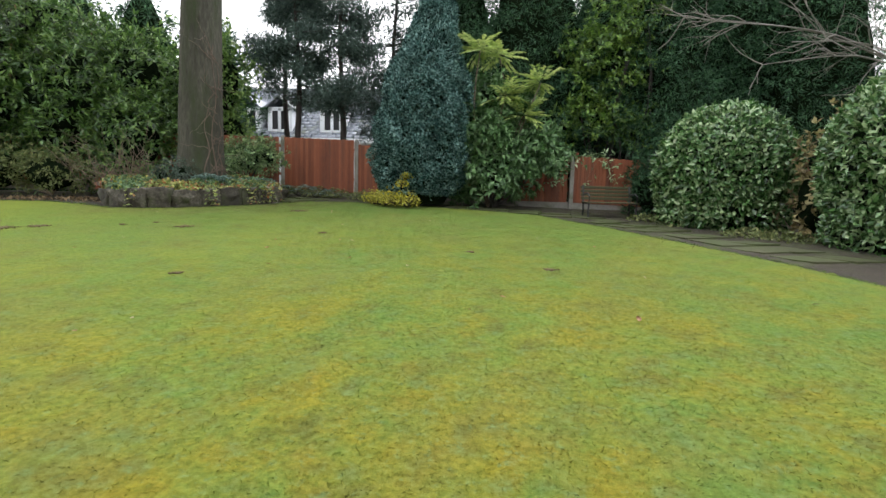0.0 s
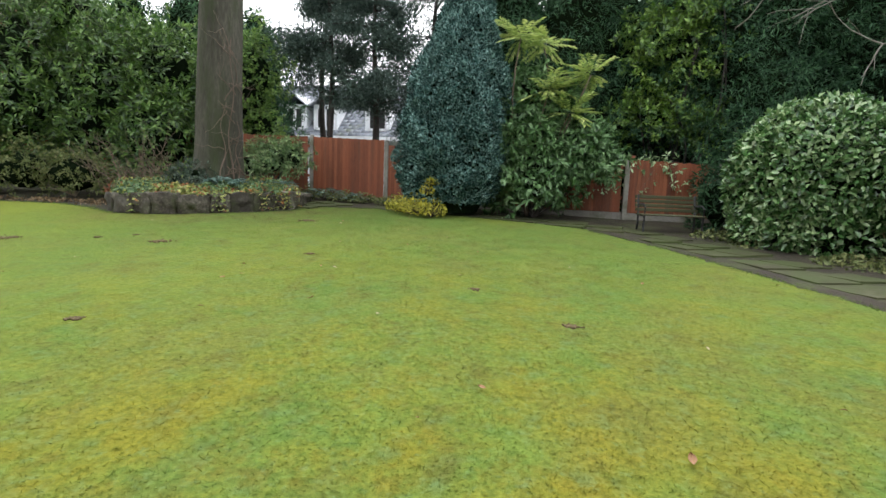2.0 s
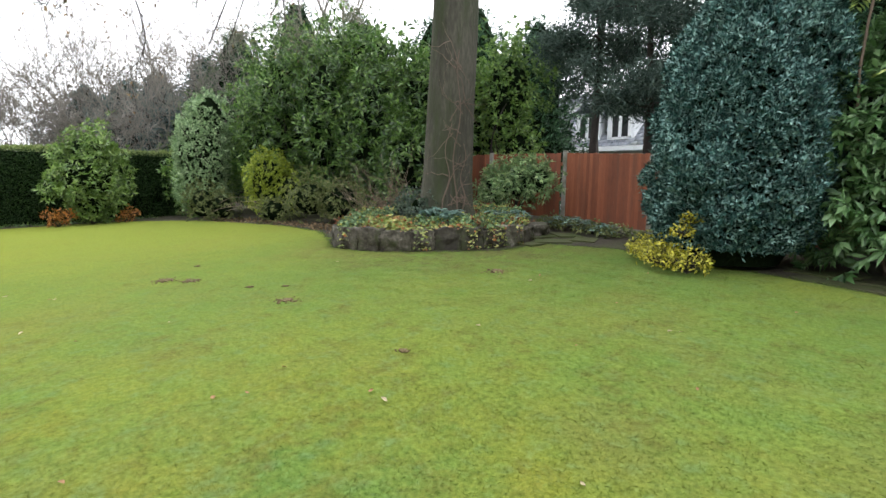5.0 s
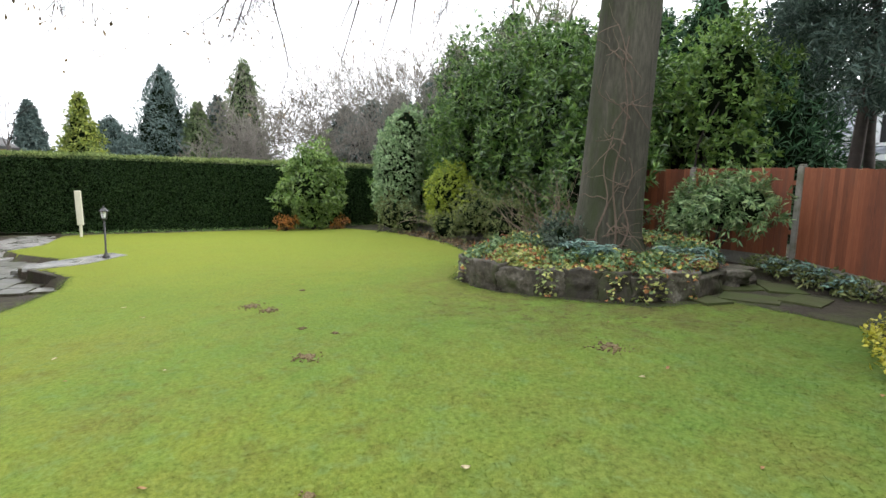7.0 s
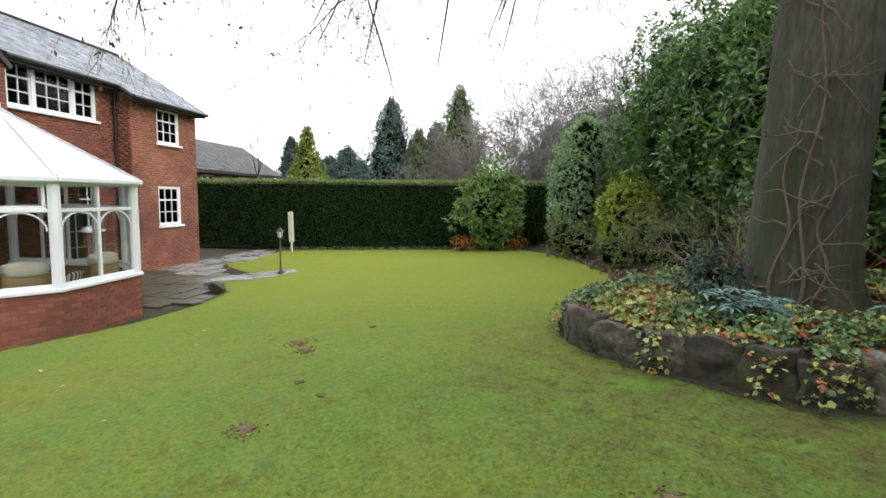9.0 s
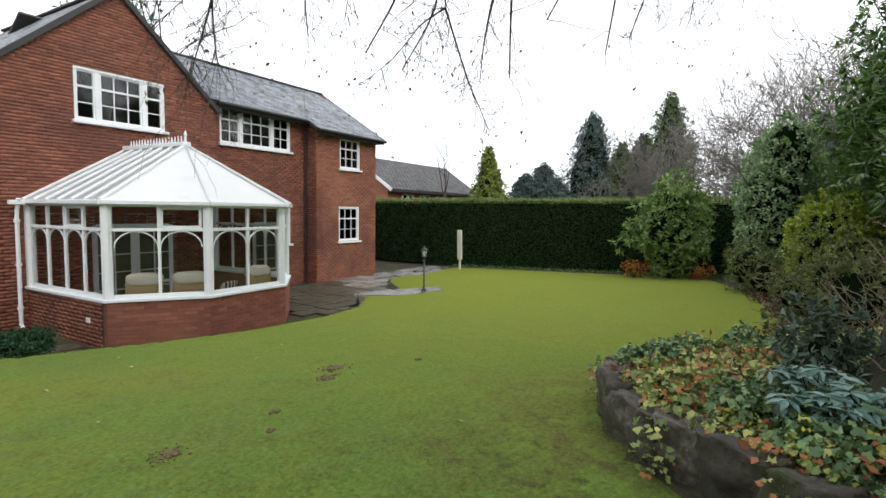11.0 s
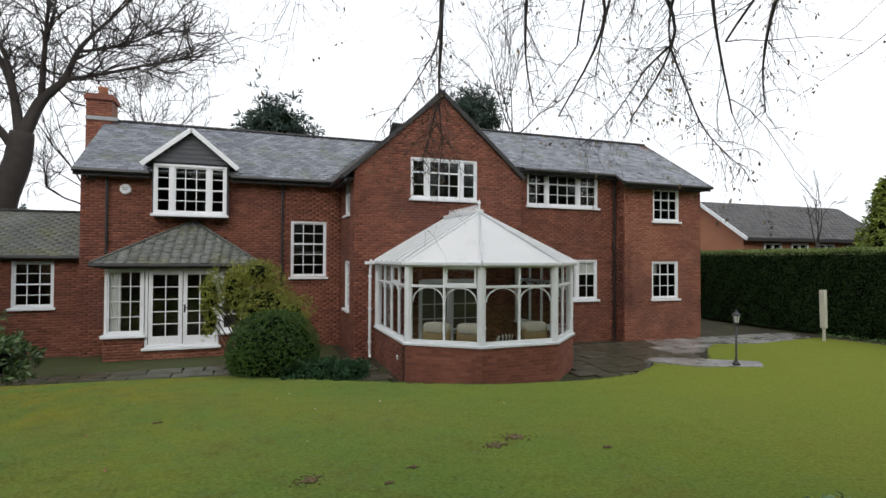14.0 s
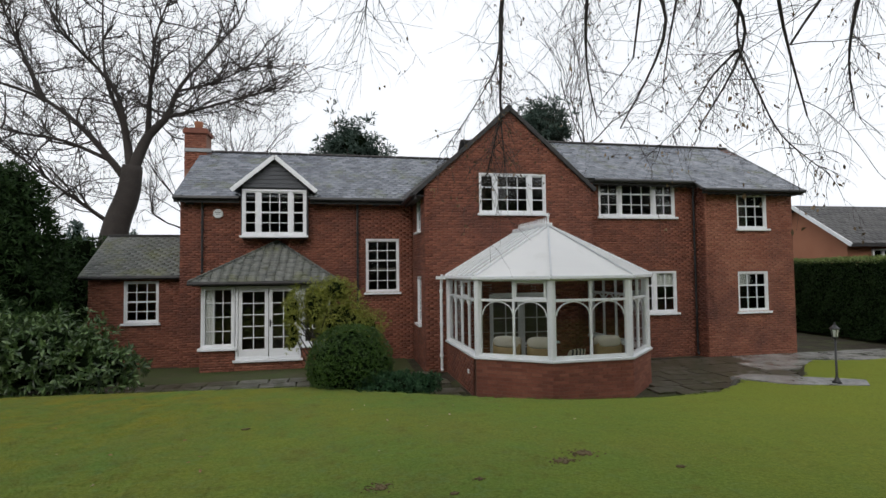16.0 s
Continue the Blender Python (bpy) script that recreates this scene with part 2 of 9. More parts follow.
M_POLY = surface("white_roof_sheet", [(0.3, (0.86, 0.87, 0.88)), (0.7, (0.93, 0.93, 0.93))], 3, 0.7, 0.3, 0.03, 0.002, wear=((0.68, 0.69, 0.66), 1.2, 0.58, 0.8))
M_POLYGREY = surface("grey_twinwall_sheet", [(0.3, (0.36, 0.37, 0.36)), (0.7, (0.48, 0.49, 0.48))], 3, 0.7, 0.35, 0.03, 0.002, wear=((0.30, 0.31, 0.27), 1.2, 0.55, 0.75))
for sheet_mat in (M_POLY, M_POLYGREY):
    s_nt = sheet_mat.node_tree
    s_tr = s_nt.nodes.new("ShaderNodeBsdfTranslucent")
    s_tr.inputs[0].default_value = (0.93, 0.94, 0.93, 1)
    s_mix = s_nt.nodes.new("ShaderNodeMixShader")
    s_mix.inputs[0].default_value = 0.42
    s_nt.links.new(s_nt.nodes["Principled BSDF"].outputs[0], s_mix.inputs[1])
    s_nt.links.new(s_tr.outputs[0], s_mix.inputs[2])
    s_nt.links.new(s_mix.outputs[0], s_nt.nodes["Material Output"].inputs[0])
M_BLACK = surface("black_painted_metal", [(0.3, (0.012, 0.012, 0.013)), (0.7, (0.03, 0.03, 0.032))], 30, 3, 0.38, 0.1, 0.002)
M_FASCIA = surface("dark_fascia_board", [(0.3, (0.018, 0.017, 0.018)), (0.7, (0.04, 0.038, 0.038))], 30, 3, 0.55, 0.1, 0.002)
M_TILE = surface("dull_grey_roof_tile", [(0.3, (0.07, 0.07, 0.072)), (0.7, (0.12, 0.118, 0.118))], 10, 0.8, 0.85, 0.3, 0.006, island=0.3)
M_LEAD = surface("weathered_lead", [(0.3, (0.20, 0.21, 0.22)), (0.7, (0.34, 0.35, 0.36))], 14, 2, 0.5, 0.2, 0.004, metal=0.3)
M_CLAD = surface("slate_grey_cladding", [(0.3, (0.055, 0.06, 0.072)), (0.7, (0.105, 0.11, 0.125))], 16, 2, 0.6, 0.3, 0.004, stretch=(1, 1, 5))
M_FENCE = surface("red_stained_fence_board", [(0.25, (0.115, 0.034, 0.017)), (0.5, (0.220, 0.066, 0.028)), (0.8, (0.33, 0.112, 0.050))], 12, 0.9, 0.75, 0.4, 0.006, stretch=(6, 6, 0.5), objectwise=0.35, wear=((0.12, 0.05, 0.03), 0.8, 0.5, 0.7))
M_CONC = surface("weathered_concrete", [(0.3, (0.17, 0.16, 0.14)), (0.7, (0.33, 0.315, 0.28))], 30, 2.5, 0.9, 0.5, 0.006, wear=((0.12, 0.12, 0.07), 2.2, 0.5, 0.7))
M_BARK = surface("grey_beech_bark", [(0.3, (0.028, 0.027, 0.020)), (0.5, (0.064, 0.061, 0.047)), (0.72, (0.125, 0.118, 0.092))], 11, 1.0, 0.9, 0.8, 0.03, stretch=(2.0, 2.0, 0.45), wear=((0.040, 0.050, 0.024), 1.3, 0.48, 0.66), spec=0.2)
M_TWIG = surface("dark_twig_bark", [(0.3, (0.022, 0.018, 0.016)), (0.7, (0.052, 0.043, 0.037))], 25, 3, 0.85, 0.3, 0.005)
M_PALE_TWIG = surface("pale_bare_stem", [(0.3, (0.14, 0.105, 0.075)), (0.7, (0.27, 0.21, 0.155))], 25, 3, 0.85, 0.3, 0.005)
M_CLIMBER = surface("brown_climber_stem", [(0.3, (0.075, 0.052, 0.038)), (0.7, (0.165, 0.120, 0.088))], 25, 3, 0.85, 0.3, 0.005)
M_GREYTWIG = surface("far_bare_twigs", [(0.3, (0.125, 0.115, 0.10)), (0.7, (0.23, 0.21, 0.185))], 10, 1, 0.9, 0, 0.005)
M_PINEBARK = surface("dark_pine_bark", [(0.3, (0.022, 0.019, 0.017)), (0.7, (0.055, 0.046, 0.04))], 12, 2, 0.95, 0.6, 0.02)
M_STONEWOOD = surface("green_weathered_bench_wood", [(0.3, (0.034, 0.037, 0.016)), (0.7, (0.076, 0.080, 0.034))], 20, 2, 0.85, 0.4, 0.004, stretch=(0.6, 5, 5))
M_POLE = surface("pale_concrete_stake", [(0.3, (0.42, 0.41, 0.33)), (0.7, (0.60, 0.59, 0.50))], 20, 2, 0.85, 0.3, 0.005)
M_GLASS = glass_material("window_glass")
M_CURTAIN = surface("pale_net_curtain", [(0.3, (0.62, 0.62, 0.61)), (0.7, (0.80, 0.80, 0.79))], 8, 2, 0.9, 0.2, 0.01, stretch=(9, 9, 0.4))
# Dimness of the unlit rooms is put into this colour.
M_ROOM = surface("dim_painted_room", [(0.3, (0.16, 0.15, 0.13)), (0.7, (0.22, 0.20, 0.18))], 5, 1, 0.9, 0.1, 0.005)
M_WOODFLOOR = surface("room_floor_boards", [(0.3, (0.12, 0.08, 0.05)), (0.7, (0.2, 0.14, 0.09))], 8, 1, 0.6, 0.1, 0.005)
M_RATTAN = surface("tan_rattan", [(0.3, (0.26, 0.18, 0.08)), (0.7, (0.44, 0.32, 0.16))], 60, 3, 0.6, 0.6, 0.006, stretch=(1, 1, 3))
M_CUSHION = surface("cream_cushion_fabric", [(0.3, (0.52, 0.49, 0.42)), (0.7, (0.68, 0.65, 0.57))], 20, 4, 0.9, 0.3, 0.01)
M_STRIPE = surface("dark_stripe_fabric", [(0.3, (0.05, 0.05, 0.055)), (0.7, (0.09, 0.09, 0.095))], 30, 4, 0.9, 0.2, 0.004)
M_CREAMWALL = surface("cream_render", [(0.3, (0.56, 0.42, 0.31)), (0.7, (0.68, 0.54, 0.42))], 8, 1, 0.9, 0.2, 0.01)

L_LAUREL = leafy("laurel_leaf", (0.018, 0.058, 0.014), (0.095, 0.210, 0.058), (0.40, 0.52, 0.26), 0.22, 0.15, spec=0.7)
L_CYPRESS = leafy("blue_cypress_scale", (0.005, 0.022, 0.019), (0.036, 0.110, 0.096), (0.37, 0.57, 0.52), 0.6, 0.12, spec=0.25)
L_GOLD = leafy("golden_leaf", (0.192, 0.192, 0.014), (0.408, 0.384, 0.036), (0.66, 0.6, 0.084), 0.45, 0.25)
L_PALM = leafy("lime_whorl_leaf", (0.17, 0.27, 0.07), (0.42, 0.53, 0.15), (0.72, 0.76, 0.32), 0.4, 0.3)
L_SHRUB = leafy("mid_green_leaf", (0.042, 0.100, 0.020), (0.125, 0.235, 0.045), (0.27, 0.40, 0.095), 0.38, 0.28)
L_OLIVE = leafy("olive_shrub_leaf", (0.061, 0.084, 0.027), (0.135, 0.169, 0.054), (0.257, 0.27, 0.115), 0.5, 0.22, spec=0.25)
L_RHODO = leafy("rhododendron_leaf", (0.015, 0.042, 0.010), (0.073, 0.158, 0.032), (0.23, 0.36, 0.095), 0.30, 0.25)
L_VARIEG = leafy("variegated_leaf", (0.090, 0.168, 0.065), (0.240, 0.370, 0.173), (0.540, 0.672, 0.403), 0.4, 0.2)
L_YELLOWBUSH = leafy("yellow_green_leaf", (0.133, 0.186, 0.017), (0.290, 0.363, 0.035), (0.484, 0.557, 0.077), 0.45, 0.25)
L_DARKCON = leafy("dark_conifer_spray", (0.010, 0.030, 0.014), (0.030, 0.078, 0.036), (0.075, 0.160, 0.070), 0.6, 0.1, spec=0.15)
L_PINE = leafy("pine_needle", (0.026, 0.046, 0.036), (0.062, 0.098, 0.080), (0.125, 0.175, 0.145), 0.6, 0.2, spec=0.15)
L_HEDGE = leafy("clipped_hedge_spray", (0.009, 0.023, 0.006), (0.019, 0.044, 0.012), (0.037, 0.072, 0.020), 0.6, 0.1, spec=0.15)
# Light falling on the hedge top is put into this paler colour.
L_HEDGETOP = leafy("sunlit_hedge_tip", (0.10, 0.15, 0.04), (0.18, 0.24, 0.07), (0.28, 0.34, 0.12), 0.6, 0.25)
L_FARCON = leafy("far_blue_conifer", (0.035, 0.066, 0.060), (0.065, 0.105, 0.095), (0.11, 0.155, 0.14), 0.7, 0.1)
L_FARGREEN = leafy("far_green_conifer", (0.05, 0.085, 0.035), (0.09, 0.135, 0.05), (0.15, 0.20, 0.075), 0.7, 0.1)
L_FARGOLD = leafy("golden_conifer", (0.07, 0.11, 0.015), (0.17, 0.22, 0.03), (0.32, 0.36, 0.06), 0.6, 0.2)
L_BED = leafy("cranesbill_leaf", (0.030, 0.072, 0.022), (0.092, 0.170, 0.060), (0.24, 0.34, 0.14), 0.5, 0.2, (0.38, 0.36, 0.06), 0.10)
L_BEDGOLD = leafy("yellowing_cranesbill_leaf", (0.070, 0.115, 0.028), (0.21, 0.27, 0.070), (0.50, 0.48, 0.14), 0.5, 0.2, (0.34, 0.14, 0.04), 0.14)
L_BEDRED = leafy("rusty_fallen_leaf", (0.10, 0.030, 0.012), (0.22, 0.065, 0.022), (0.36, 0.14, 0.05), 0.6, 0.2)
L_HELLE = leafy("blue_green_hellebore_leaf", (0.045, 0.100, 0.082), (0.105, 0.195, 0.160), (0.22, 0.33, 0.27), 0.4, 0.15)
L_BOX = leafy("dark_box_leaf", (0.013, 0.043, 0.003), (0.036, 0.093, 0.007), (0.090, 0.174, 0.015), 0.45, 0.12)
L_JUNIPER = leafy("yellow_green_juniper", (0.112, 0.147, 0.020), (0.247, 0.273, 0.036), (0.427, 0.420, 0.075), 0.55, 0.15)
L_BROWN = leafy("dry_brown_leaf", (0.06, 0.040, 0.018), (0.15, 0.10, 0.05), (0.28, 0.20, 0.11), 0.8, 0.15)
L_GRASS = lawn_material("lawn_grass_blade", True)
L_TUFT = leafy("coarse_grass_blade", (0.070, 0.125, 0.026), (0.100, 0.160, 0.032), (0.140, 0.190, 0.045), 0.8, 0.4, spec=0.1)


# ---- builders ----
ORIGIN = {}
TAPER = 1.6
MANY = {"stems", "branches", "twigs", "climbing_stems", "leaves", "stalks", "dry_leaves", "leaf_whorls", "clods", "ridge_tiles"}


def thing(name, at, label, category, group="", kind=""):
    ob = new(name)
    ob.location = at
    ob.empty_display_size = 0.2
    ORIGIN[ob] = Vector(at)
    return tagged(ob, label, category, group, kind)


def place(name, mesh, material, parent, label="", kind=""):
    """Link a mesh in world coordinates as one part under a thing or a part."""
    if name in MANY and not kind:
        kind = "stuff"
    mats = material if isinstance(material, (list, tuple)) else [material]
    for m in mats:
        if len(mesh.materials) < len(mats):
            mesh.materials.append(m)
    ob = new(name, mesh)
    if parent is not None:
        o = ORIGIN[parent]
        mesh.transform(Matrix.Translation(-o))
        ob.parent = parent
        ORIGIN[ob] = o
    return tagged(ob, label, kind=kind)


def part(name, bm, material, parent, label="", smooth=False, kind=""):
    me = bpy.data.meshes.new(name)
    bm.to_mesh(me)
    bm.free()
    if smooth:
        me.polygons.foreach_set("use_smooth", [True] * len(me.polygons))
    return place(name, me, material, parent, label, kind)


def from_arrays(name, verts, faces, smooth=False):
    """verts: n x 3; faces: m x k, all of one size."""
    verts, faces = np.asarray(verts, np.float32), np.asarray(faces, np.int32)
    me = bpy.data.meshes.new(name)
    k = faces.shape[1]
    me.vertices.add(len(verts))
    me.vertices.foreach_set("co", verts.ravel())
    me.loops.add(faces.size)
    me.loops.foreach_set("vertex_index", faces.ravel())
    me.polygons.add(len(faces))
    me.polygons.foreach_set("loop_start", np.arange(0, faces.size, k, dtype=np.int32))
    if smooth:
        me.polygons.foreach_set("use_smooth", np.ones(len(faces), bool))
    me.update(calc_edges=True)
    return me


def box(bm, x0, x1, y0, y1, z0, z1, bevel=0.0):
    m = Matrix.LocRotScale(((x0 + x1) / 2, (y0 + y1) / 2, (z0 + z1) / 2), None, (abs(x1 - x0), abs(y1 - y0), abs(z1 - z0)))
    r = bmesh.ops.create_cube(bm, size=1, matrix=m)
    if bevel:
        es = list({e for v in r["verts"] for e in v.link_edges})
        bmesh.ops.bevel(bm, geom=es, offset=bevel, segments=1, affect="EDGES")
    return bm


def beam(bm, a, b, w, h, up=(0, 0, 1), bevel=0.0):
    """A square bar from a to b, w wide across and h deep along up."""
    a, b = Vector(a), Vector(b)
    d = (b - a)
    length = d.length
    d.normalize()
    u = Vector(up)
    side = d.cross(u)
    if side.length < 1e-4:
        side = d.cross(Vector((1, 0, 0)))
    side.normalize()
    u = side.cross(d)
    m = Matrix((side, d, u)).transposed().to_4x4()
    m.translation = (a + b) / 2
    r = bmesh.ops.create_cube(bm, size=1, matrix=m @ Matrix.Diagonal((w, length, h, 1)))
    if bevel:
        es = list({e for v in r["verts"] for e in v.link_edges})
        bmesh.ops.bevel(bm, geom=es, offset=bevel, segments=1, affect="EDGES")
    return bm


def tube(bm, pts, radii, sides=6, cap=True):
    rings = []
    pts = [Vector(p) for p in pts]
    ref = Vector((0.31, 0.17, 0.93))
    for i, p in enumerate(pts):
        d = (pts[min(i + 1, len(pts) - 1)] - pts[max(i - 1, 0)]).normalized()
        s = d.cross(ref)
        if s.length < 0.05:
            s = d.cross(Vector((1, 0, 0)))
        s.normalize()
        u = s.cross(d)
        rings.append([bm.verts.new(p + (s * math.cos(a) + u * math.sin(a)) * radii[i]) for a in (2 * math.pi * k / sides for k in range(sides))])
    for r0, r1 in zip(rings, rings[1:]):
        for k in range(sides):
            bm.faces.new((r0[k], r0[(k + 1) % sides], r1[(k + 1) % sides], r1[k]))
    if cap:
        bm.faces.new(rings[0][::-1])
        bm.faces.new(rings[-1])
    return bm


def core_mesh(name, rings, seed):
    """A closed lumpy body of rings: (centre, rx, ry, z)."""
    k = 14
    g = np.random.default_rng(seed)
    a = np.arange(k) * 2 * math.pi / k
    V = []
    for i, (cx, cy, rx, ry, z) in enumerate(rings):
        f = 1 + 0.10 * np.sin(a * 3 + i * 0.9 + seed) + 0.06 * g.normal(size=k)
        V.append(np.stack((cx + rx * f * np.cos(a), cy + ry * f * np.sin(a), np.full(k, z)), 1))
    V = np.concatenate(V)
    n = len(rings)
    i, j = np.meshgrid(np.arange(n - 1), np.arange(k), indexing="ij")
    p, q = i * k + j, i * k + (j + 1) % k
    return from_arrays(name, V, np.stack((p, q, q + k, p + k), -1).reshape(-1, 4), True)


def tubes_mesh(name, lines, sides=4):
    """Many tapered tubes as one mesh; lines: list of (points, r0, r1)."""
    V, Fc, n = [], [], 0
    ang = np.arange(sides) * 2 * math.pi / sides
    ca, sa = np.cos(ang)[None, :, None], np.sin(ang)[None, :, None]
    for pts, r0, r1 in lines:
        p = np.asarray(pts, float)
        k = len(p)
        d = np.gradient(p, axis=0)
        d /= np.linalg.norm(d, axis=1, keepdims=True) + 1e-9
        s = np.cross(d, np.array((0.31, 0.17, 0.93)))
        s /= np.linalg.norm(s, axis=1, keepdims=True) + 1e-6
        u = np.cross(s, d)
        r = (r1 + (r0 - r1) * np.linspace(1, 0, k) ** TAPER)[:, None, None]
        V.append((p[:, None, :] + r * (s[:, None, :] * ca + u[:, None, :] * sa)).reshape(-1, 3))
        i, j = np.meshgrid(np.arange(k - 1), np.arange(sides), indexing="ij")
        a = n + i * sides + j
        b = n + i * sides + (j + 1) % sides
        Fc.append(np.stack((a, b, b + sides, a + sides), -1).reshape(-1, 4))
        n += k * sides
    return from_arrays(name, np.concatenate(V), np.concatenate(Fc), True)


def unit(v):
    return v / (np.linalg.norm(v, axis=-1, keepdims=True) + 1e-9)


def leaves_mesh(name, pos, face, along, length, width, fold=0.25, rng=None):
    """Folded leaves, four corners each: pos their foot, face the way their face looks, along the way they point."""
    rng = rng or np.random.default_rng(1)
    n = len(pos)
    along = unit(along)
    face = unit(face - along * np.sum(face * along, 1, keepdims=True))
    side = np.cross(along, face)
    ln = (length * rng.uniform(0.65, 1.3, n))[:, None]
    wd = (width * rng.uniform(0.7, 1.25, n))[:, None]
    mid = pos + along * ln * 0.5
    v = np.empty((n, 4, 3))
    v[:, 0] = pos
    v[:, 1] = mid + side * wd * 0.5 + face * wd * fold
    v[:, 2] = pos + along * ln - face * ln * 0.12
    v[:, 3] = mid - side * wd * 0.5 + face * wd * fold
    base = (np.arange(n) * 4)[:, None]
    tri = np.concatenate((base + np.array((0, 1, 2)), base + np.array((0, 2, 3))), 0)
    return from_arrays(name, v.reshape(-1, 3), tri)


def lobed_leaves(name, pos, face, size, rng, cup=0.42, lobes=5):
    """Round lobed leaves on their stalk ends, cupped, with notches between the lobes."""
    n = len(pos)
    face = unit(face)
    side = unit(np.cross(face, rng.normal(size=(n, 3))))
    other = np.cross(face, side)
    s = (size * rng.uniform(0.55, 1.25, n))[:, None]
    k = lobes * 2
    v = np.empty((n, k + 1, 3))
    v[:, 0] = pos
    for j in range(k):
        a = 2 * math.pi * j / k
        rad = (0.50 if j % 2 == 0 else 0.39) * s * rng.uniform(0.8, 1.15, (n, 1))
        v[:, j + 1] = pos + (side * math.cos(a) + other * math.sin(a)) * rad + face * s * cup * rng.uniform(-0.55, 0.75, (n, 1))
    base = (np.arange(n) * (k + 1))[:, None]
    tri = np.concatenate([base + np.array((0, j + 1, (j + 1) % k + 1)) for j in range(k)], 0)
    return from_arrays(name, v.reshape(-1, 3), tri)


def lumpy(d, rng_seed, amount, freq):
    """Uneven outline: a radius factor for directions d."""
    ph = np.random.default_rng(rng_seed).uniform(0, 6.28, (6, 3))
    k = np.random.default_rng(rng_seed + 1).normal(0, freq, (6, 3))
    return 1 + amount * np.mean(np.sin(d @ k.T + ph[:, 0]), axis=1) * 2.2


def shell(n, rng, seed, centre, radii, lump=0.12, freq=3.5, depth=0.22, low=-1.0, square=1.0):
    """Points through the outer layer of a lumpy ellipsoid, and their outward ways."""
    d = unit(rng.normal(size=(n, 3)))
    d = d[d[:, 2] > low]
    if square != 1.0:
        q = np.sign(d) * np.abs(d) ** square
        shape = q / np.max(np.abs(d), axis=1, keepdims=True) ** square * np.max(np.abs(d), axis=1, keepdims=True)
    else:
        shape = d
    r = lumpy(d, seed, lump, freq) * lumpy(d, seed + 50, lump * 0.75, freq * 3.0) * (1 - depth * rng.uniform(0, 1, len(d)) ** 1.7)
    return np.asarray(centre) + shape * r[:, None] * np.asarray(radii), unit(d / np.asarray(radii))


def foliage(name, pts, out, length, width, rng, droop=0.0, spread=0.8, fold=0.25, facing=1.0):
    along = unit(out * 0.5 + rng.normal(size=pts.shape) * spread + np.array((0, 0, -droop)))
    face = unit(out * facing + np.array((0, 0, 0.45)) + rng.normal(size=pts.shape) * 0.45)
    return leaves_mesh(name, pts, face, along, length, width, fold, rng)


def tufted(name, pts, out, per, length, width, rng, droop=0.0, fold=0.2, size=0.6):
    """Leaves in rosettes, one at each point, so that gaps stay between the shoots."""
    n = len(pts)
    scale = rng.uniform(0.7, 1.3, (n, 1))
    P, O = np.repeat(pts, per, 0), np.repeat(unit(out + rng.normal(size=pts.shape) * 0.4), per, 0)
    S = np.repeat(scale, per, 0)
    ray = unit(rng.normal(size=P.shape))
    ray = unit(ray + O * 0.75 + np.array((0, 0, 0.15 - droop)))
    foot = P + ray * length * size * 0.35 * S * rng.uniform(0.1, 1.0, (len(P), 1))
    face = unit(O + np.array((0, 0, 0.75)) + rng.normal(size=P.shape) * 0.35)
    return leaves_mesh(name, foot, face, ray * S, length, width, fold, rng)


def ground_z(x, y):
    """Height of the lawn and beds."""
    x, y = np.asarray(x, float), np.asarray(y, float)
    plane = 0.345 + 0.034 * np.clip(x + 1, -24, 10) * 0.35 + 0.042 * np.clip(y - 4, -8, 10)
    num, den = 0.0, 0.35
    for cx, cy, cz in GROUND:
        pl = 0.345 + 0.034 * max(-24, min(10, cx + 1)) * 0.35 + 0.042 * max(-8, min(10, cy - 4))
        w = np.exp(-((x - cx) ** 2 + (y - cy) ** 2) / (2 * 2.8 ** 2))
        num = num + w * (cz - pl)
        den = den + w
    return plane + num / den


GROUND = [(-0.2, 0.8, 0.16), (0.5, -1.2, 0.05), (2.4, 3.2, 0.32), (-2.5, 3.43, 0.324), (-1.1, 4.39, 0.398), (1.08, 4.32, 0.406), (1.84, 6.0, 0.466), (4.5, 6.6, 0.40),
          (-6.25, 5.94, 0.504), (-4.87, 6.63, 0.565), (-4.13, 6.27, 0.543), (-3.47, 9.05, 0.658), (-3.54, 13.77, 0.739), (2.52, 13.2, 0.72), (-7.0, 14.3, 0.85),
          (-3.8, 11.4, 0.72), (-8.0, 9.0, 0.63), (-14.47, 1.88, 0.03), (-12, 2.6, 0.06), (-21.4, -0.8, -0.12), (-23, 4, -0.05), (-23, 9, 0.08), (-16, 10, 0.5), (-8, 2.6, 0.13),
          (-5.5, 1.3, 0.16), (-3, -0.2, 0.15), (3, -0.5, 0.2), (5.5, 11, 0.45), (5.5, 7.5, 0.3), (-18, 4, 0.02)]
PATIO = -0.2
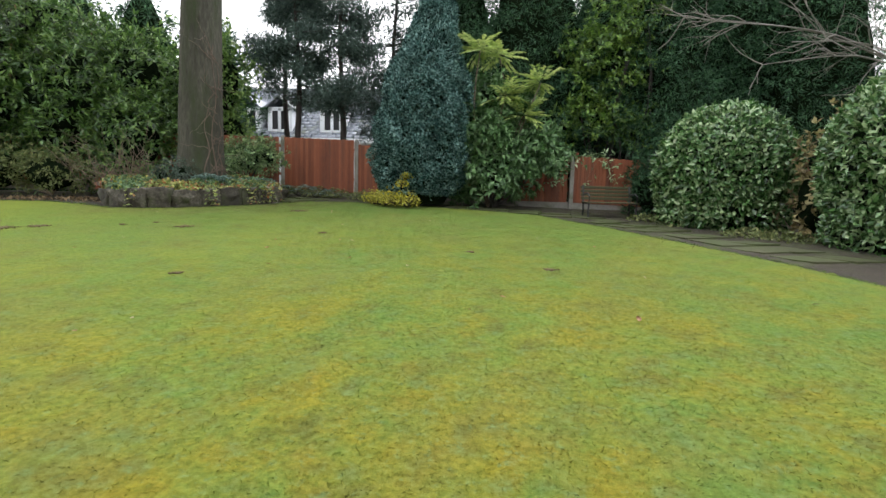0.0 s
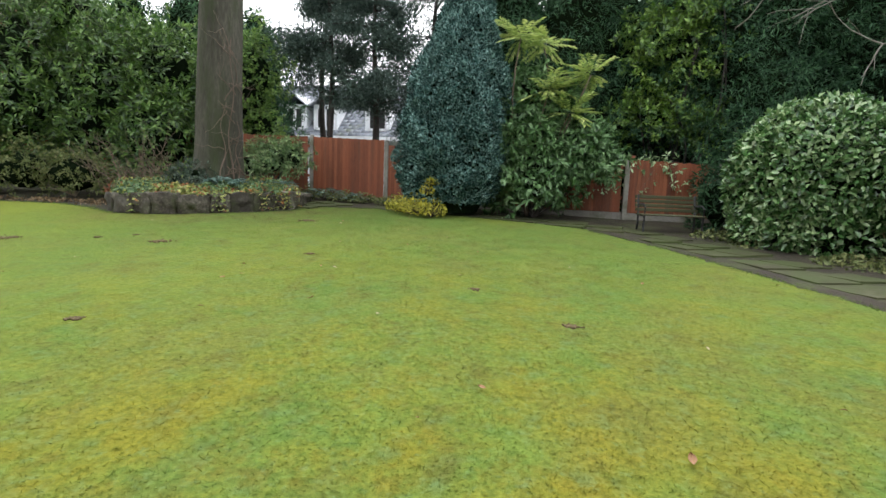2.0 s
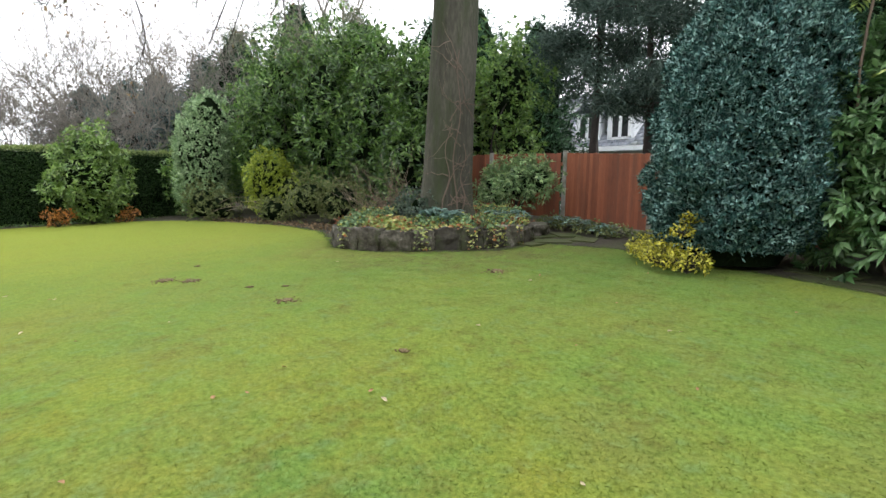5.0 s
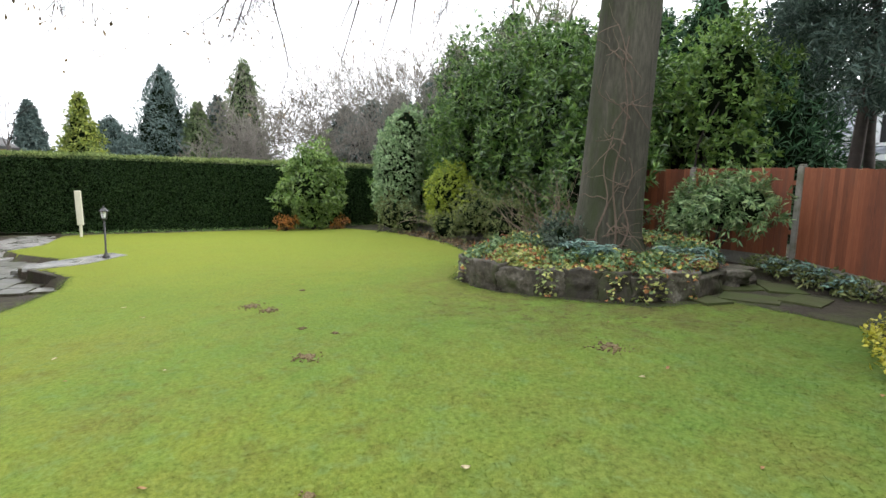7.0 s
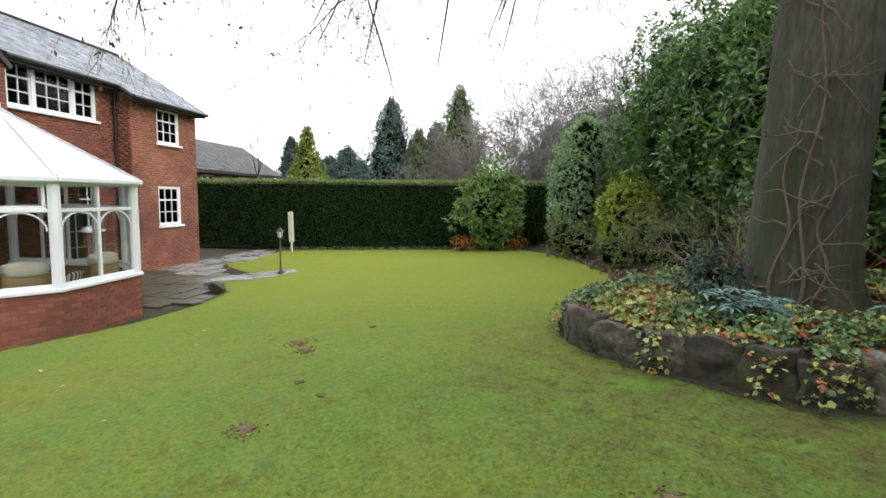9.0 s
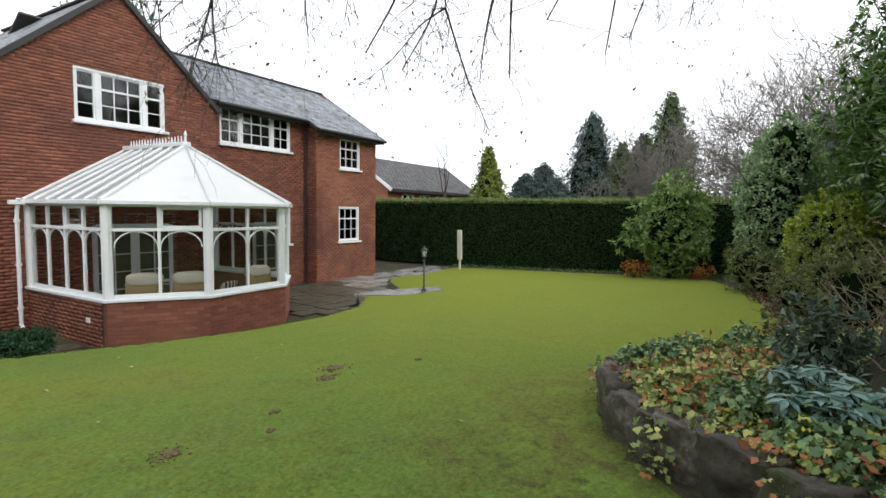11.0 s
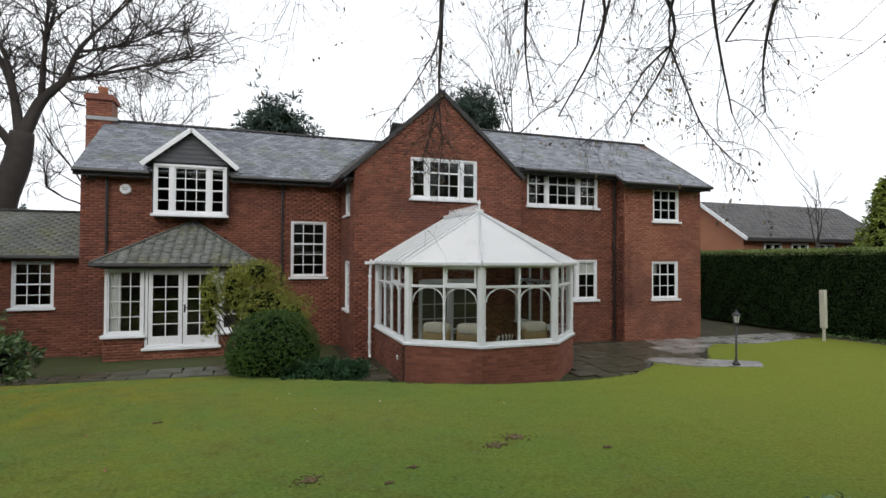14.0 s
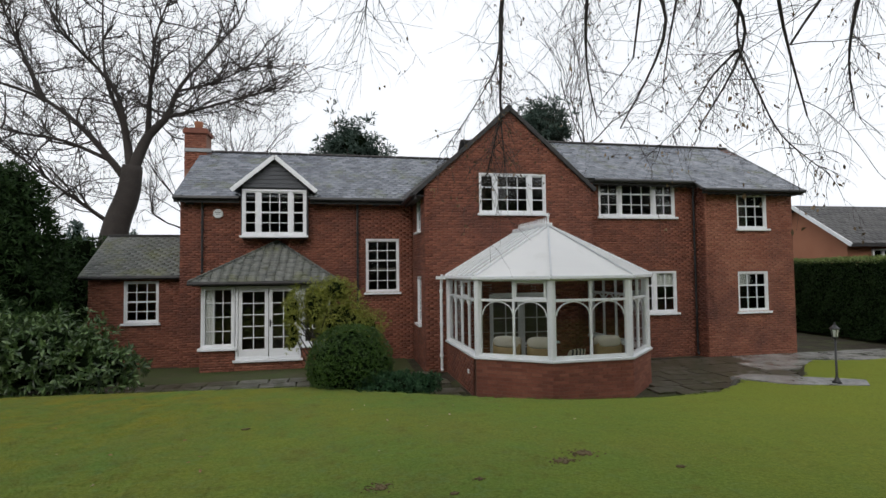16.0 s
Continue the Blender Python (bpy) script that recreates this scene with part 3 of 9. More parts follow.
LAWN = [(-0.7, 11.3), (1.4, 10.9), (2.5, 9.3), (3.3, 7.5), (4.0, 5.6), (4.6, 3.0), (5.0, 0.5), (4.6, -0.9), (2.8, -0.6), (-0.5, -0.45), (-3.1, -0.25), (-4.6, 0.75), (-5.6, 1.3), (-6.8, 1.95), (-8.0, 2.4), (-9.8, 2.45), (-11.3, 2.1),
        (-12.6, 1.25), (-13.0, 0.8), (-14.4, 1.1), (-16.2, -0.6), (-17.3, -1.4), (-18.6, -1.0), (-20.5, -1.3), (-22.2, -1.6), (-22.3, 3.0), (-22.0, 8.6), (-19.0, 9.35), (-16.0, 10.0), (-12.5, 10.4), (-10.0, 10.1),
        (-8.5, 9.45), (-7.3, 8.76), (-6.15, 9.0), (-5.3, 9.7), (-4.6, 10.5), (-4.55, 11.6), (-3.2, 11.9), (-2.2, 11.5)]


def inside(poly, x, y):
    x, y = np.asarray(x, float), np.asarray(y, float)
    r = np.zeros(x.shape, bool)
    for (x0, y0), (x1, y1) in zip(poly, poly[1:] + poly[:1]):
        c = (y0 > y) != (y1 > y)
        with np.errstate(divide="ignore", invalid="ignore"):
            r ^= c & (x < (x1 - x0) * (y - y0) / (y1 - y0) + x0)
    return r


def edge_distance(poly, x, y):
    best = np.full(np.shape(x), 1e9)
    for (x0, y0), (x1, y1) in zip(poly, poly[1:] + poly[:1]):
        dx, dy = x1 - x0, y1 - y0
        t = np.clip(((x - x0) * dx + (y - y0) * dy) / (dx * dx + dy * dy), 0, 1)
        best = np.minimum(best, np.hypot(x - x0 - t * dx, y - y0 - t * dy))
    return best


YARD = [(5.2, -0.7), (2.8, -0.6), (-0.5, -0.45), (-3.1, -0.25), (-4.6, 0.75), (-5.6, 1.3), (-6.8, 1.95), (-8.0, 2.4), (-9.8, 2.45), (-11.3, 2.1), (-12.6, 1.25), (-13.0, 0.8),
        (-14.4, 1.1), (-16.2, -0.6), (-17.3, -1.4), (-18.6, -1.0), (-20.5, -1.3), (-22.8, -1.7), (-24, -14), (8, -14), (8, -3)]


def terrain(x, y):
    z = ground_z(x, y)
    d = edge_distance(YARD, x, y)
    k = np.where(inside(YARD, x, y), np.clip(d / 0.12, 0, 1), 0)
    z = z * (1 - k) + (PATIO - 0.05) * k
    far = np.clip((np.hypot(x + 8, y - 4) - 24) / 20, 0, 1)
    return z * (1 - far) + 0.0 * far


def z_at(x, y):
    return float(terrain(np.array([x]), np.array([y]))[0])


# ---- ground ----
def build_ground():
    far = [30, 45, 70, 120, 220, 420]
    xs = np.array([-26 - f for f in far[::-1]] + list(np.arange(-26, 9.01, 0.14)) + [9 + f for f in far])
    ys = np.array([-6 - f for f in far[::-1]] + list(np.arange(-6, 17.01, 0.14)) + [17 + f for f in far])
    X, Y = np.meshgrid(xs, ys, indexing="ij")
    px, py = X.ravel().copy(), Y.ravel().copy()
    best = np.full(px.shape, 0.078)
    sx, sy = px.copy(), py.copy()
    for (x0, y0), (x1, y1) in zip(LAWN, LAWN[1:] + LAWN[:1]):
        dx, dy = x1 - x0, y1 - y0
        f = np.clip(((px - x0) * dx + (py - y0) * dy) / (dx * dx + dy * dy), 0, 1)
        qx, qy = x0 + f * dx, y0 + f * dy
        near = np.hypot(px - qx, py - qy)
        hit = near < best
        best[hit], sx[hit], sy[hit] = near[hit], qx[hit], qy[hit]
    X, Y = sx.reshape(X.shape), sy.reshape(Y.shape)
    Z = terrain(X.ravel(), Y.ravel()).reshape(X.shape)
    rng = np.random.default_rng(4)
    Z = Z + rng.normal(0, 0.003, Z.shape)
    nx, ny = X.shape
    i, j = np.meshgrid(np.arange(nx - 1), np.arange(ny - 1), indexing="ij")
    a = (i * ny + j).ravel()
    faces = np.stack((a, a + ny, a + ny + 1, a + 1), 1)
    me = from_arrays("ground", np.stack((X, Y, Z), -1).reshape(-1, 3), faces, True)
    cx = (X[:-1, :-1] + X[1:, 1:] + X[1:, :-1] + X[:-1, 1:]).ravel() / 4
    cy = (Y[:-1, :-1] + Y[1:, 1:] + Y[1:, :-1] + Y[:-1, 1:]).ravel() / 4
    mat = np.where(inside(LAWN, cx, cy), 0, 1)
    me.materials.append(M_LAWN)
    me.materials.append(M_SOIL)
    me.polygons.foreach_set("material_index", mat.astype(np.int32))
    return tagged(new("ground", me), "mossy green lawn with yellowed patches and dark soil borders", "lawn", kind="structure")


build_ground()


def build_grass():
    rng = np.random.default_rng(11)
    n = 620000
    x, y = rng.uniform(-9, 5, n), rng.uniform(-1.2, 12, n)
    near = np.minimum(np.hypot(x - 0.6, y - 3), np.hypot(x + 3.2, y - 9.0))
    near = np.minimum(near, np.hypot(x - 0.2, y - 6.5))
    keep = inside(LAWN, x, y) & (rng.uniform(0, 1, n) < np.clip(1.1 - near / 4.2, 0.10, 0.85))
    x, y = x[keep], y[keep]
    pos = np.stack((x, y, terrain(x, y)), 1)
    m = len(pos)
    turn = rng.uniform(0, 2 * math.pi, m)
    along = np.stack((np.cos(turn), np.sin(turn), rng.uniform(0.2, 0.7, m)), 1)
    face = unit(rng.normal(size=(m, 3)) * 0.2 + np.array((0, 0, 1.0)))
    me = leaves_mesh("grass", pos, face, along, 0.017, 0.0042, 0.05, rng)
    place("grass", me, L_GRASS, None)
    tagged(bpy.data.objects["grass"], "short mown lawn grass mixed with moss", "grass", kind="stuff")
    # longer blades along the lawn's edge
    edge = []
    for (x0, y0), (x1, y1) in zip(LAWN, LAWN[1:] + LAWN[:1]):
        if max(x0, x1) < -10:
            continue
        k = int(math.hypot(x1 - x0, y1 - y0) * 260)
        f = rng.uniform(0, 1, k)
        edge.append(np.stack((x0 + (x1 - x0) * f + rng.normal(0, 0.05, k), y0 + (y1 - y0) * f + rng.normal(0, 0.05, k)), 1))
    P = np.concatenate(edge)
    P = np.column_stack((P, ground_z(P[:, 0], P[:, 1])))
    turn = rng.uniform(0, 2 * math.pi, len(P))
    along = np.stack((np.cos(turn), np.sin(turn), rng.uniform(0.3, 1.1, len(P))), 1)
    face = unit(rng.normal(size=P.shape) * 0.3 + np.array((0, 0, 1.0)))
    place("edge_grass", leaves_mesh("edge_grass", P, face, along, 0.028, 0.0055, 0.05, rng), L_TUFT, None)
    tagged(bpy.data.objects["edge_grass"], "longer grass along the edge of the lawn", "grass", kind="stuff")


build_grass()


# ---- brickwork and slating ----
def spans(a, b, cuts):
    """What is left of a..b without the cuts."""
    out, at = [], a
    for c0, c1 in sorted(cuts):
        if c1 <= at or c0 >= b:
            continue
        if c0 > at:
            out.append((at, min(c0, b)))
        at = max(at, c1)
    if at < b:
        out.append((at, b))
    return out


BOX_FACES = np.array(((0, 1, 5, 4), (1, 3, 7, 5), (3, 2, 6, 7), (2, 0, 4, 6), (4, 5, 7, 6)))


def brick_mesh(name, o, u, n, z0, z1, limits, openings, rng):
    """Laid bricks, each with its own edges, on the wall from o along u that faces n. limits(z) gives where it begins and ends."""
    o, u, n = np.array(o, float), np.array(u, float), np.array(n, float)
    V, c = [], 0
    zz, row = z0, 0
    while zz + 0.065 <= z1 + 0.02:
        a, b = limits(zz + 0.033)
        for s0, s1 in spans(a, b, [(w0 - 0.002, w1 + 0.002) for w0, w1, h0, h1 in openings if h0 < zz + 0.05 and h1 > zz + 0.02]):
            p = math.floor(s0 / 0.225) * 0.225 - (0.1125 if row % 2 else 0)
            while p < s1:
                q0, q1 = max(p + 0.005, s0), min(p + 0.220, s1)
                if q1 - q0 > 0.03:
                    d = 0.006 + rng.uniform(-0.002, 0.002)
                    for dep in (-0.002, d):
                        for h in (zz, zz + 0.065):
                            for q in (q0, q1):
                                V.append((o[0] + u[0] * q + n[0] * dep, o[1] + u[1] * q + n[1] * dep, h))
                    c += 1
                p += 0.225
        zz += 0.075
        row += 1
    F = (np.arange(c)[:, None, None] * 8 + BOX_FACES[None]).reshape(-1, 4)
    return from_arrays(name, V, F)


def wall_core(bm, o, u, n, z0, z1, length, openings, thick=0.28):
    """The wall behind the bricks: boxes round the openings."""
    us = sorted({0.0, length, *[v for w in openings for v in w[:2]]})
    zs = sorted({z0, z1, *[v for w in openings for v in w[2:]]})
    o, u, n = Vector(o), Vector(u), Vector(n)
    for a, b in zip(us, us[1:]):
        runs = []
        for c, d in zip(zs, zs[1:]):
            if any(w[0] - 1e-6 <= a and b <= w[1] + 1e-6 and w[2] - 1e-6 <= c and d <= w[3] + 1e-6 for w in openings):
                continue
            if runs and abs(runs[-1][1] - c) < 1e-6:
                runs[-1][1] = d
            else:
                runs.append([c, d])
        for c, d in runs:
            p = o + u * ((a + b) / 2) - n * (thick / 2)
            m = Matrix((u, n, Vector((0, 0, 1)))).transposed().to_4x4()
            m.translation = Vector((p.x, p.y, (c + d) / 2))
            bmesh.ops.create_cube(bm, size=1, matrix=m @ Matrix.Diagonal((b - a, thick, d - c, 1)))
    return bm


def slate_rows(o, u, v, poly, width, gauge, rng):
    """Overlapping slates on the roof plane o + u s + v t within the convex outline poly of (s, t); each as eight corners."""
    o, u, v = (np.array(k, float) for k in (o, u, v))
    nrm = np.cross(u, v)
    nrm = nrm / np.linalg.norm(nrm)
    if nrm[2] < 0:
        nrm = -nrm
    tmin, tmax = min(p[1] for p in poly), max(p[1] for p in poly)
    out, t, row = [], tmin, 0
    while t < tmax - 0.02:
        tm = t + gauge * 0.5
        xs = []
        for (s0, t0), (s1, t1) in zip(poly, poly[1:] + poly[:1]):
            if (t0 > tm) != (t1 > tm):
                xs.append(s0 + (s1 - s0) * (tm - t0) / (t1 - t0))
        if len(xs) >= 2:
            a, b = min(xs), max(xs)
            p = a - (width / 2 if row % 2 else 0)
            while p < b - 0.01:
                q0, q1 = max(p + 0.002, a), min(p + width - 0.002, b)
                if q1 - q0 > 0.03:
                    lift = rng.uniform(0, 0.004)
                    corner = []
                    for top in (0, 1):
                        for e in (0, 1):
                            for q in (q0, q1):
                                tt = t - 0.01 + rng.uniform(-0.004, 0.004) if e == 0 else min(t + gauge * 1.35, tmax)
                                base = 0.010 + lift if e == 0 else 0.002
                                w = o + u * q + v * tt + nrm * (base + (0.007 if top else 0))
                                corner.append(w)
                    out.append(corner)
                p += width
        t += gauge
        row += 1
    return np.array(out)


def slates(parent, o, u, v, poly, width, gauge, rng, material, single=False):
    c = slate_rows(o, u, v, poly, width, gauge, rng)
    if single:
        for s in c:
            me = from_arrays("slate", s, BOX_FACES)
            place("slate", me, material, parent)
        return
    F = (np.arange(len(c))[:, None, None] * 8 + BOX_FACES[None]).reshape(-1, 4)
    place("slating", from_arrays("slating", c.reshape(-1, 3), F), material, parent, kind="stuff")


def prism(bm, x0, x1, corners):
    """A solid between x0 and x1 over the outline corners of (y, z)."""
    a, b = [[bm.verts.new((x, y, z)) for y, z in corners] for x in (x0, x1)]
    bm.faces.new(a)
    bm.faces.new(b[::-1])
    k = len(corners)
    for i in range(k):
        bm.faces.new((a[i], b[i], b[(i + 1) % k], a[(i + 1) % k]))
    bmesh.ops.recalc_face_normals(bm, faces=bm.faces[:])
    return bm


def roof_slab(bm, pts, thick=0.06):
    """A sheet of the roof through the given corners."""
    vs = [bm.verts.new(p) for p in pts]
    f = bm.faces.new(vs)
    f.normal_update()
    n = f.normal if f.normal.z > 0 else -f.normal
    low = [bm.verts.new(Vector(p) - n * thick) for p in pts]
    bm.faces.new(low[::-1])
    k = len(pts)
    for i in range(k):
        bm.faces.new((vs[i], low[i], low[(i + 1) % k], vs[(i + 1) % k]))
    return bm


# ---- the house ----
HOUSE = thing("house", (-9.0, -8.0, PATIO), "two-storey red brick house with grey slate roofs and white sash windows", "house")
HB = PATIO - 0.1
RNG = np.random.default_rng(21)


def window(o, u, n, a, b, z0, z1, lights, name="window", inset=0.05, sill=True, fw=0.055, blind=None, label=""):
    """A white window in the wall from o along u: lights is a list of (share, columns, rows, bar style)."""
    o, u, n = Vector(o), Vector(u), Vector(n)

    def at(s, d, z):
        p = o + u * s + n * d
        return Vector((p.x, p.y, z))

    fr = bmesh.new()
    d = -inset
    sd = 0.015 if inset > -0.1 else d + 0.05
    up = tuple(n)
    rings = [[fr.verts.new(at(s, d + k, z)) for s, z in ((a + g, z0 + g), (b - g, z0 + g), (b - g, z1 - g), (a + g, z1 - g))] for g, k in ((0, -0.045), (0, 0.040), (0.006, 0.047), (fw - 0.006, 0.047), (fw, 0.040), (fw, -0.045))]
    for r0, r1 in zip(rings, rings[1:] + rings[:1]):
        for k in range(4):
            fr.faces.new((r0[k], r0[(k + 1) % 4], r1[(k + 1) % 4], r1[k]))
    bmesh.ops.recalc_face_normals(fr, faces=fr.faces[:])
    w = part(name, fr, M_WHITE, HOUSE, label or "white painted timber window frame")
    total = sum(l[0] for l in lights)
    s = a
    cells = []
    for i, l in enumerate(lights):
        e = s + (b - a) * l[0] / total
        if i < len(lights) - 1:
            mb = bmesh.new()
            beam(mb, at(e, d, z0 + fw), at(e, d, z1 - fw), 0.11, 0.088, up, 0.006)
            part("mullion", mb, M_WHITE, w)
        cells.append((s + (fw if i == 0 else 0.055), e - (fw if i == len(lights) - 1 else 0.055), l))
        s = e
    if sill:
        sb = bmesh.new()
        beam(sb, at(a - 0.06, sd, z0 - 0.035), at(b + 0.06, sd, z0 - 0.035), 0.07, 0.16, up, 0.008)
        part("window_sill", sb, M_WHITE, w)
    for c0, c1, (share, cols, rows, style) in cells:
        y0, y1 = z0 + fw, z1 - fw
        st = 0.035
        bars = [(at(q, d - 0.01, y0), at(q, d - 0.01, y1), st, 0.05) for q in (c0 + st / 2, c1 - st / 2)]
        bars += [(at(c0, d - 0.012, z), at(c1, d - 0.012, z), st, 0.05) for z in (y0 + st / 2, y1 - st / 2)]
        for k in range(1, cols):
            q = c0 + (c1 - c0) * k / cols
            bars.append((at(q, d - 0.01, y0), at(q, d - 0.01, y1), 0.022, 0.034))
        for k in range(1, rows):
            z = y0 + (y1 - y0) * k / rows
            heavy = style == k
            bars.append((at(c0, d - 0.008, z), at(c1, d - 0.008, z), 0.045 if heavy else 0.022, 0.05 if heavy else 0.034))
        for p0, p1, bw, bh in bars:
            bb = bmesh.new()
            beam(bb, p0, p1, bw, bh, up)
            part("glazing_bar", bb, M_WHITE, w)
        for i in range(cols):
            for j in range(rows):
                pb = bmesh.new()
                g0, g1 = c0 + (c1 - c0) * i / cols, c0 + (c1 - c0) * (i + 1) / cols
                h0, h1 = y0 + (y1 - y0) * j / rows, y0 + (y1 - y0) * (j + 1) / rows
                beam(pb, at((g0 + g1) / 2, d - 0.012, h0), at((g0 + g1) / 2, d - 0.012, h1), g1 - g0, 0.004, up)
                pane = part("pane", pb, M_GLASS, w)
                pane.visible_shadow = False
    if blind:
        f0, f1, g0, g1 = blind
        bb = bmesh.new()
        k = 14
        prev = None
        for i in range(k + 1):
            s = a + (b - a) * (f0 + (f1 - f0) * i / k)
            dd = -0.115 + 0.012 * math.sin(i * 2.4)
            pair = (bb.verts.new(at(s, dd, z0 + (z1 - z0) * g0)), bb.verts.new(at(s, dd, z0 + (z1 - z0) * g1)))
            if prev:
                bb.faces.new((prev[0], pair[0], pair[1], prev[1]))
            prev = pair
        part("curtain", bb, M_CURTAIN, w, "pale net curtain behind the glass")
    return w


def house_wall(name, o, u, n, length, z1, openings, limits=None, ztop=None, label=""):
    bm = bmesh.new()
    wall_core(bm, o, u, n, HB, z1, length, openings)
    w = part(name, bm, M_MORTAR, HOUSE, label)
    lim = limits or (lambda z: (0.0, length))
    me = brick_mesh("brickwork", o, u, n, HB, ztop or z1, lim, openings, RNG)
    place("brickwork", me, M_BRICK, w, kind="stuff")
    return w


# walls run from the left corner, seen from the garden, along -x
W = (-1, 0, 0)
OUT = (0, 1, 0)
MAIN_Y, GABLE_Y, MID_Y, RIGHT_Y = -5.48, -3.03, -3.62, -3.10
XL, XG0, XG1, XR0, XR1 = 0.90, -6.20, -11.32, -15.25, -18.50


def op(x0, x1, z0, z1, start):
    return (start - x0, start - x1, z0, z1)


main_open = [op(-0.94, -2.83, 3.74, 5.15, XL), op(-4.66, -5.74, 1.93, 3.66, XL), op(0.02, -3.55, HB + 0.1, 2.3, XL)]
house_wall("wall", (XL, MAIN_Y, 0), W, OUT, XL - XG0, 5.0, [(o[0], o[1], o[2], min(o[3], 5.0)) for o in main_open], label="red brick wall of the main range")
w1 = op(-7.80, -9.86, 4.25, 5.43, XG0)
APEX_X, APEX_Z = -8.76, 7.30
bm = bmesh.new()
wall_core(bm, (XG0, GABLE_Y, 0), W, OUT, HB, 5.05, XG0 - XG1, [(w1[0], w1[1], w1[2], 5.05), (0.75, 1.95, HB + 0.1, 2.2), (2.6, 3.9, 0.5, 2.2)])
cw0, cw1 = w1[0], w1[1]


def gable_limits(z):
    k = max(0.0, (z - 5.05) / (APEX_Z - 5.05))
    return ((XG0 - APEX_X) * k, (XG0 - XG1) - (APEX_X - XG1) * k)


zz = 5.05
while zz < APEX_Z - 0.06:
    a0, a1 = gable_limits(zz + 0.05)
    for s0, s1 in spans(a0, a1, [(cw0, cw1)] if zz + 0.02 < 5.43 else []):
        box(bm, XG0 - s0, XG0 - s1, GABLE_Y, GABLE_Y - 0.28, zz, zz + 0.095)
    zz += 0.095
gw = part("wall", bm, M_MORTAR, HOUSE, "red brick gable wall")
place("brickwork", brick_mesh("brickwork", (XG0, GABLE_Y, 0), W, OUT, HB, APEX_Z, gable_limits, [w1], RNG), M_BRICK, gw, kind="stuff")
house_wall("wall", (XG0, GABLE_Y, 0), (0, -1, 0), (1, 0, 0), GABLE_Y - MAIN_Y, 5.0, [(0.75, 1.55, 3.80, 5.0), (0.75, 1.55, 1.02, 2.44)], label="red brick side wall of the gable wing")
mid_open = [op(-11.86, -14.56, 4.25, 5.37, XG1), op(-12.2, -14.54, 1.17, 2.5, XG1)]
house_wall("wall", (XG1, MID_Y, 0), W, OUT, XG1 - XR0, 5.45, mid_open, label="red brick wall between the wings")
house_wall("wall", (XG1, GABLE_Y - 0.02, 0), (0, -1, 0), (-1, 0, 0), 0.57, 5.0, [], label="red brick return wall")
house_wall("wall", (XR0, RIGHT_Y, 0), W, OUT, XR0 - XR1, 5.12, [op(-16.42, -17.54, 3.84, 4.97, XR0), op(-16.37, -17.5, 1.18, 2.46, XR0)], label="red brick wall of the end wing")
house_wall("wall", (XR0, RIGHT_Y, 0), (0, -1, 0), (1, 0, 0), RIGHT_Y - MID_Y, 5.2, [], label="red brick return wall")


def right_gable(z):
    k = max(0.0, (z - 5.1) / (7.2 - 5.1))
    return (2.9 * k, 5.8 - 2.9 * k)


bm = bmesh.new()
wall_core(bm, (XR1, RIGHT_Y, 0), (0, -1, 0), (-1, 0, 0), HB, 5.1, 5.8, [])
zz = 5.1
while zz < 7.1:
    a0, a1 = right_gable(zz + 0.1)
    box(bm, XR1, XR1 + 0.28, RIGHT_Y - a0, RIGHT_Y - a1, zz, zz + 0.1)
    zz += 0.1
ew = part("wall", bm, M_MORTAR, HOUSE, "red brick end gable")
place("brickwork", brick_mesh("brickwork", (XR1, RIGHT_Y, 0), (0, -1, 0), (-1, 0, 0), HB, 7.15, right_gable, [], RNG), M_BRICK, ew, kind="stuff")
bm = bmesh.new()
box(bm, XL, XL - 0.28, MAIN_Y, -11.2, HB, 5.0)
zz = 5.0
while zz < 6.9:
    k = (zz + 0.1 - 5.0) / 2.0
    box(bm, XL, XL - 0.28, MAIN_Y - 2.86 * k, -11.2 + 2.86 * k, zz, zz + 0.1)
    zz += 0.1
box(bm, XL, XR1, -11.3, -11.5, HB, 5.2)
part("wall", bm, M_BRICK, HOUSE, "red brick end and back walls")
bm = bmesh.new()
box(bm, XL - 0.3, XG0, -5.8, -11.3, 2.62, 2.72)
box(bm, XG0 - 0.02, XR1 + 0.3, -3.95, -11.3, 2.62, 2.72)
box(bm, XG0 - 0.3, XG1 + 0.3, GABLE_Y - 0.29, -3.96, 2.62, 2.72)
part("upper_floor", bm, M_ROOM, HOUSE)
bm = bmesh.new()
box(bm, XL - 0.3, XG0, -5.8, -11.3, HB, HB + 0.12)
box(bm, XG0, XR1 + 0.3, -3.92, -11.3, HB, HB + 0.12)
part("room_floor", bm, M_WOODFLOOR, HOUSE)
bm = bmesh.new()
box(bm, XL - 0.3, XR1 + 0.3, -8.6, -8.7, HB + 0.12, 4.9)
box(bm, -4.1, -4.2, -5.78, -8.6, HB + 0.12, 4.9)
box(bm, -15.0, -15.1, -3.92, -8.6, HB + 0.12, 4.9)
box(bm, XG1 - 0.05, XG1 + 0.05, -3.95, -8.6, HB + 0.12, 4.9)
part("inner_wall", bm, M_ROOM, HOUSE)

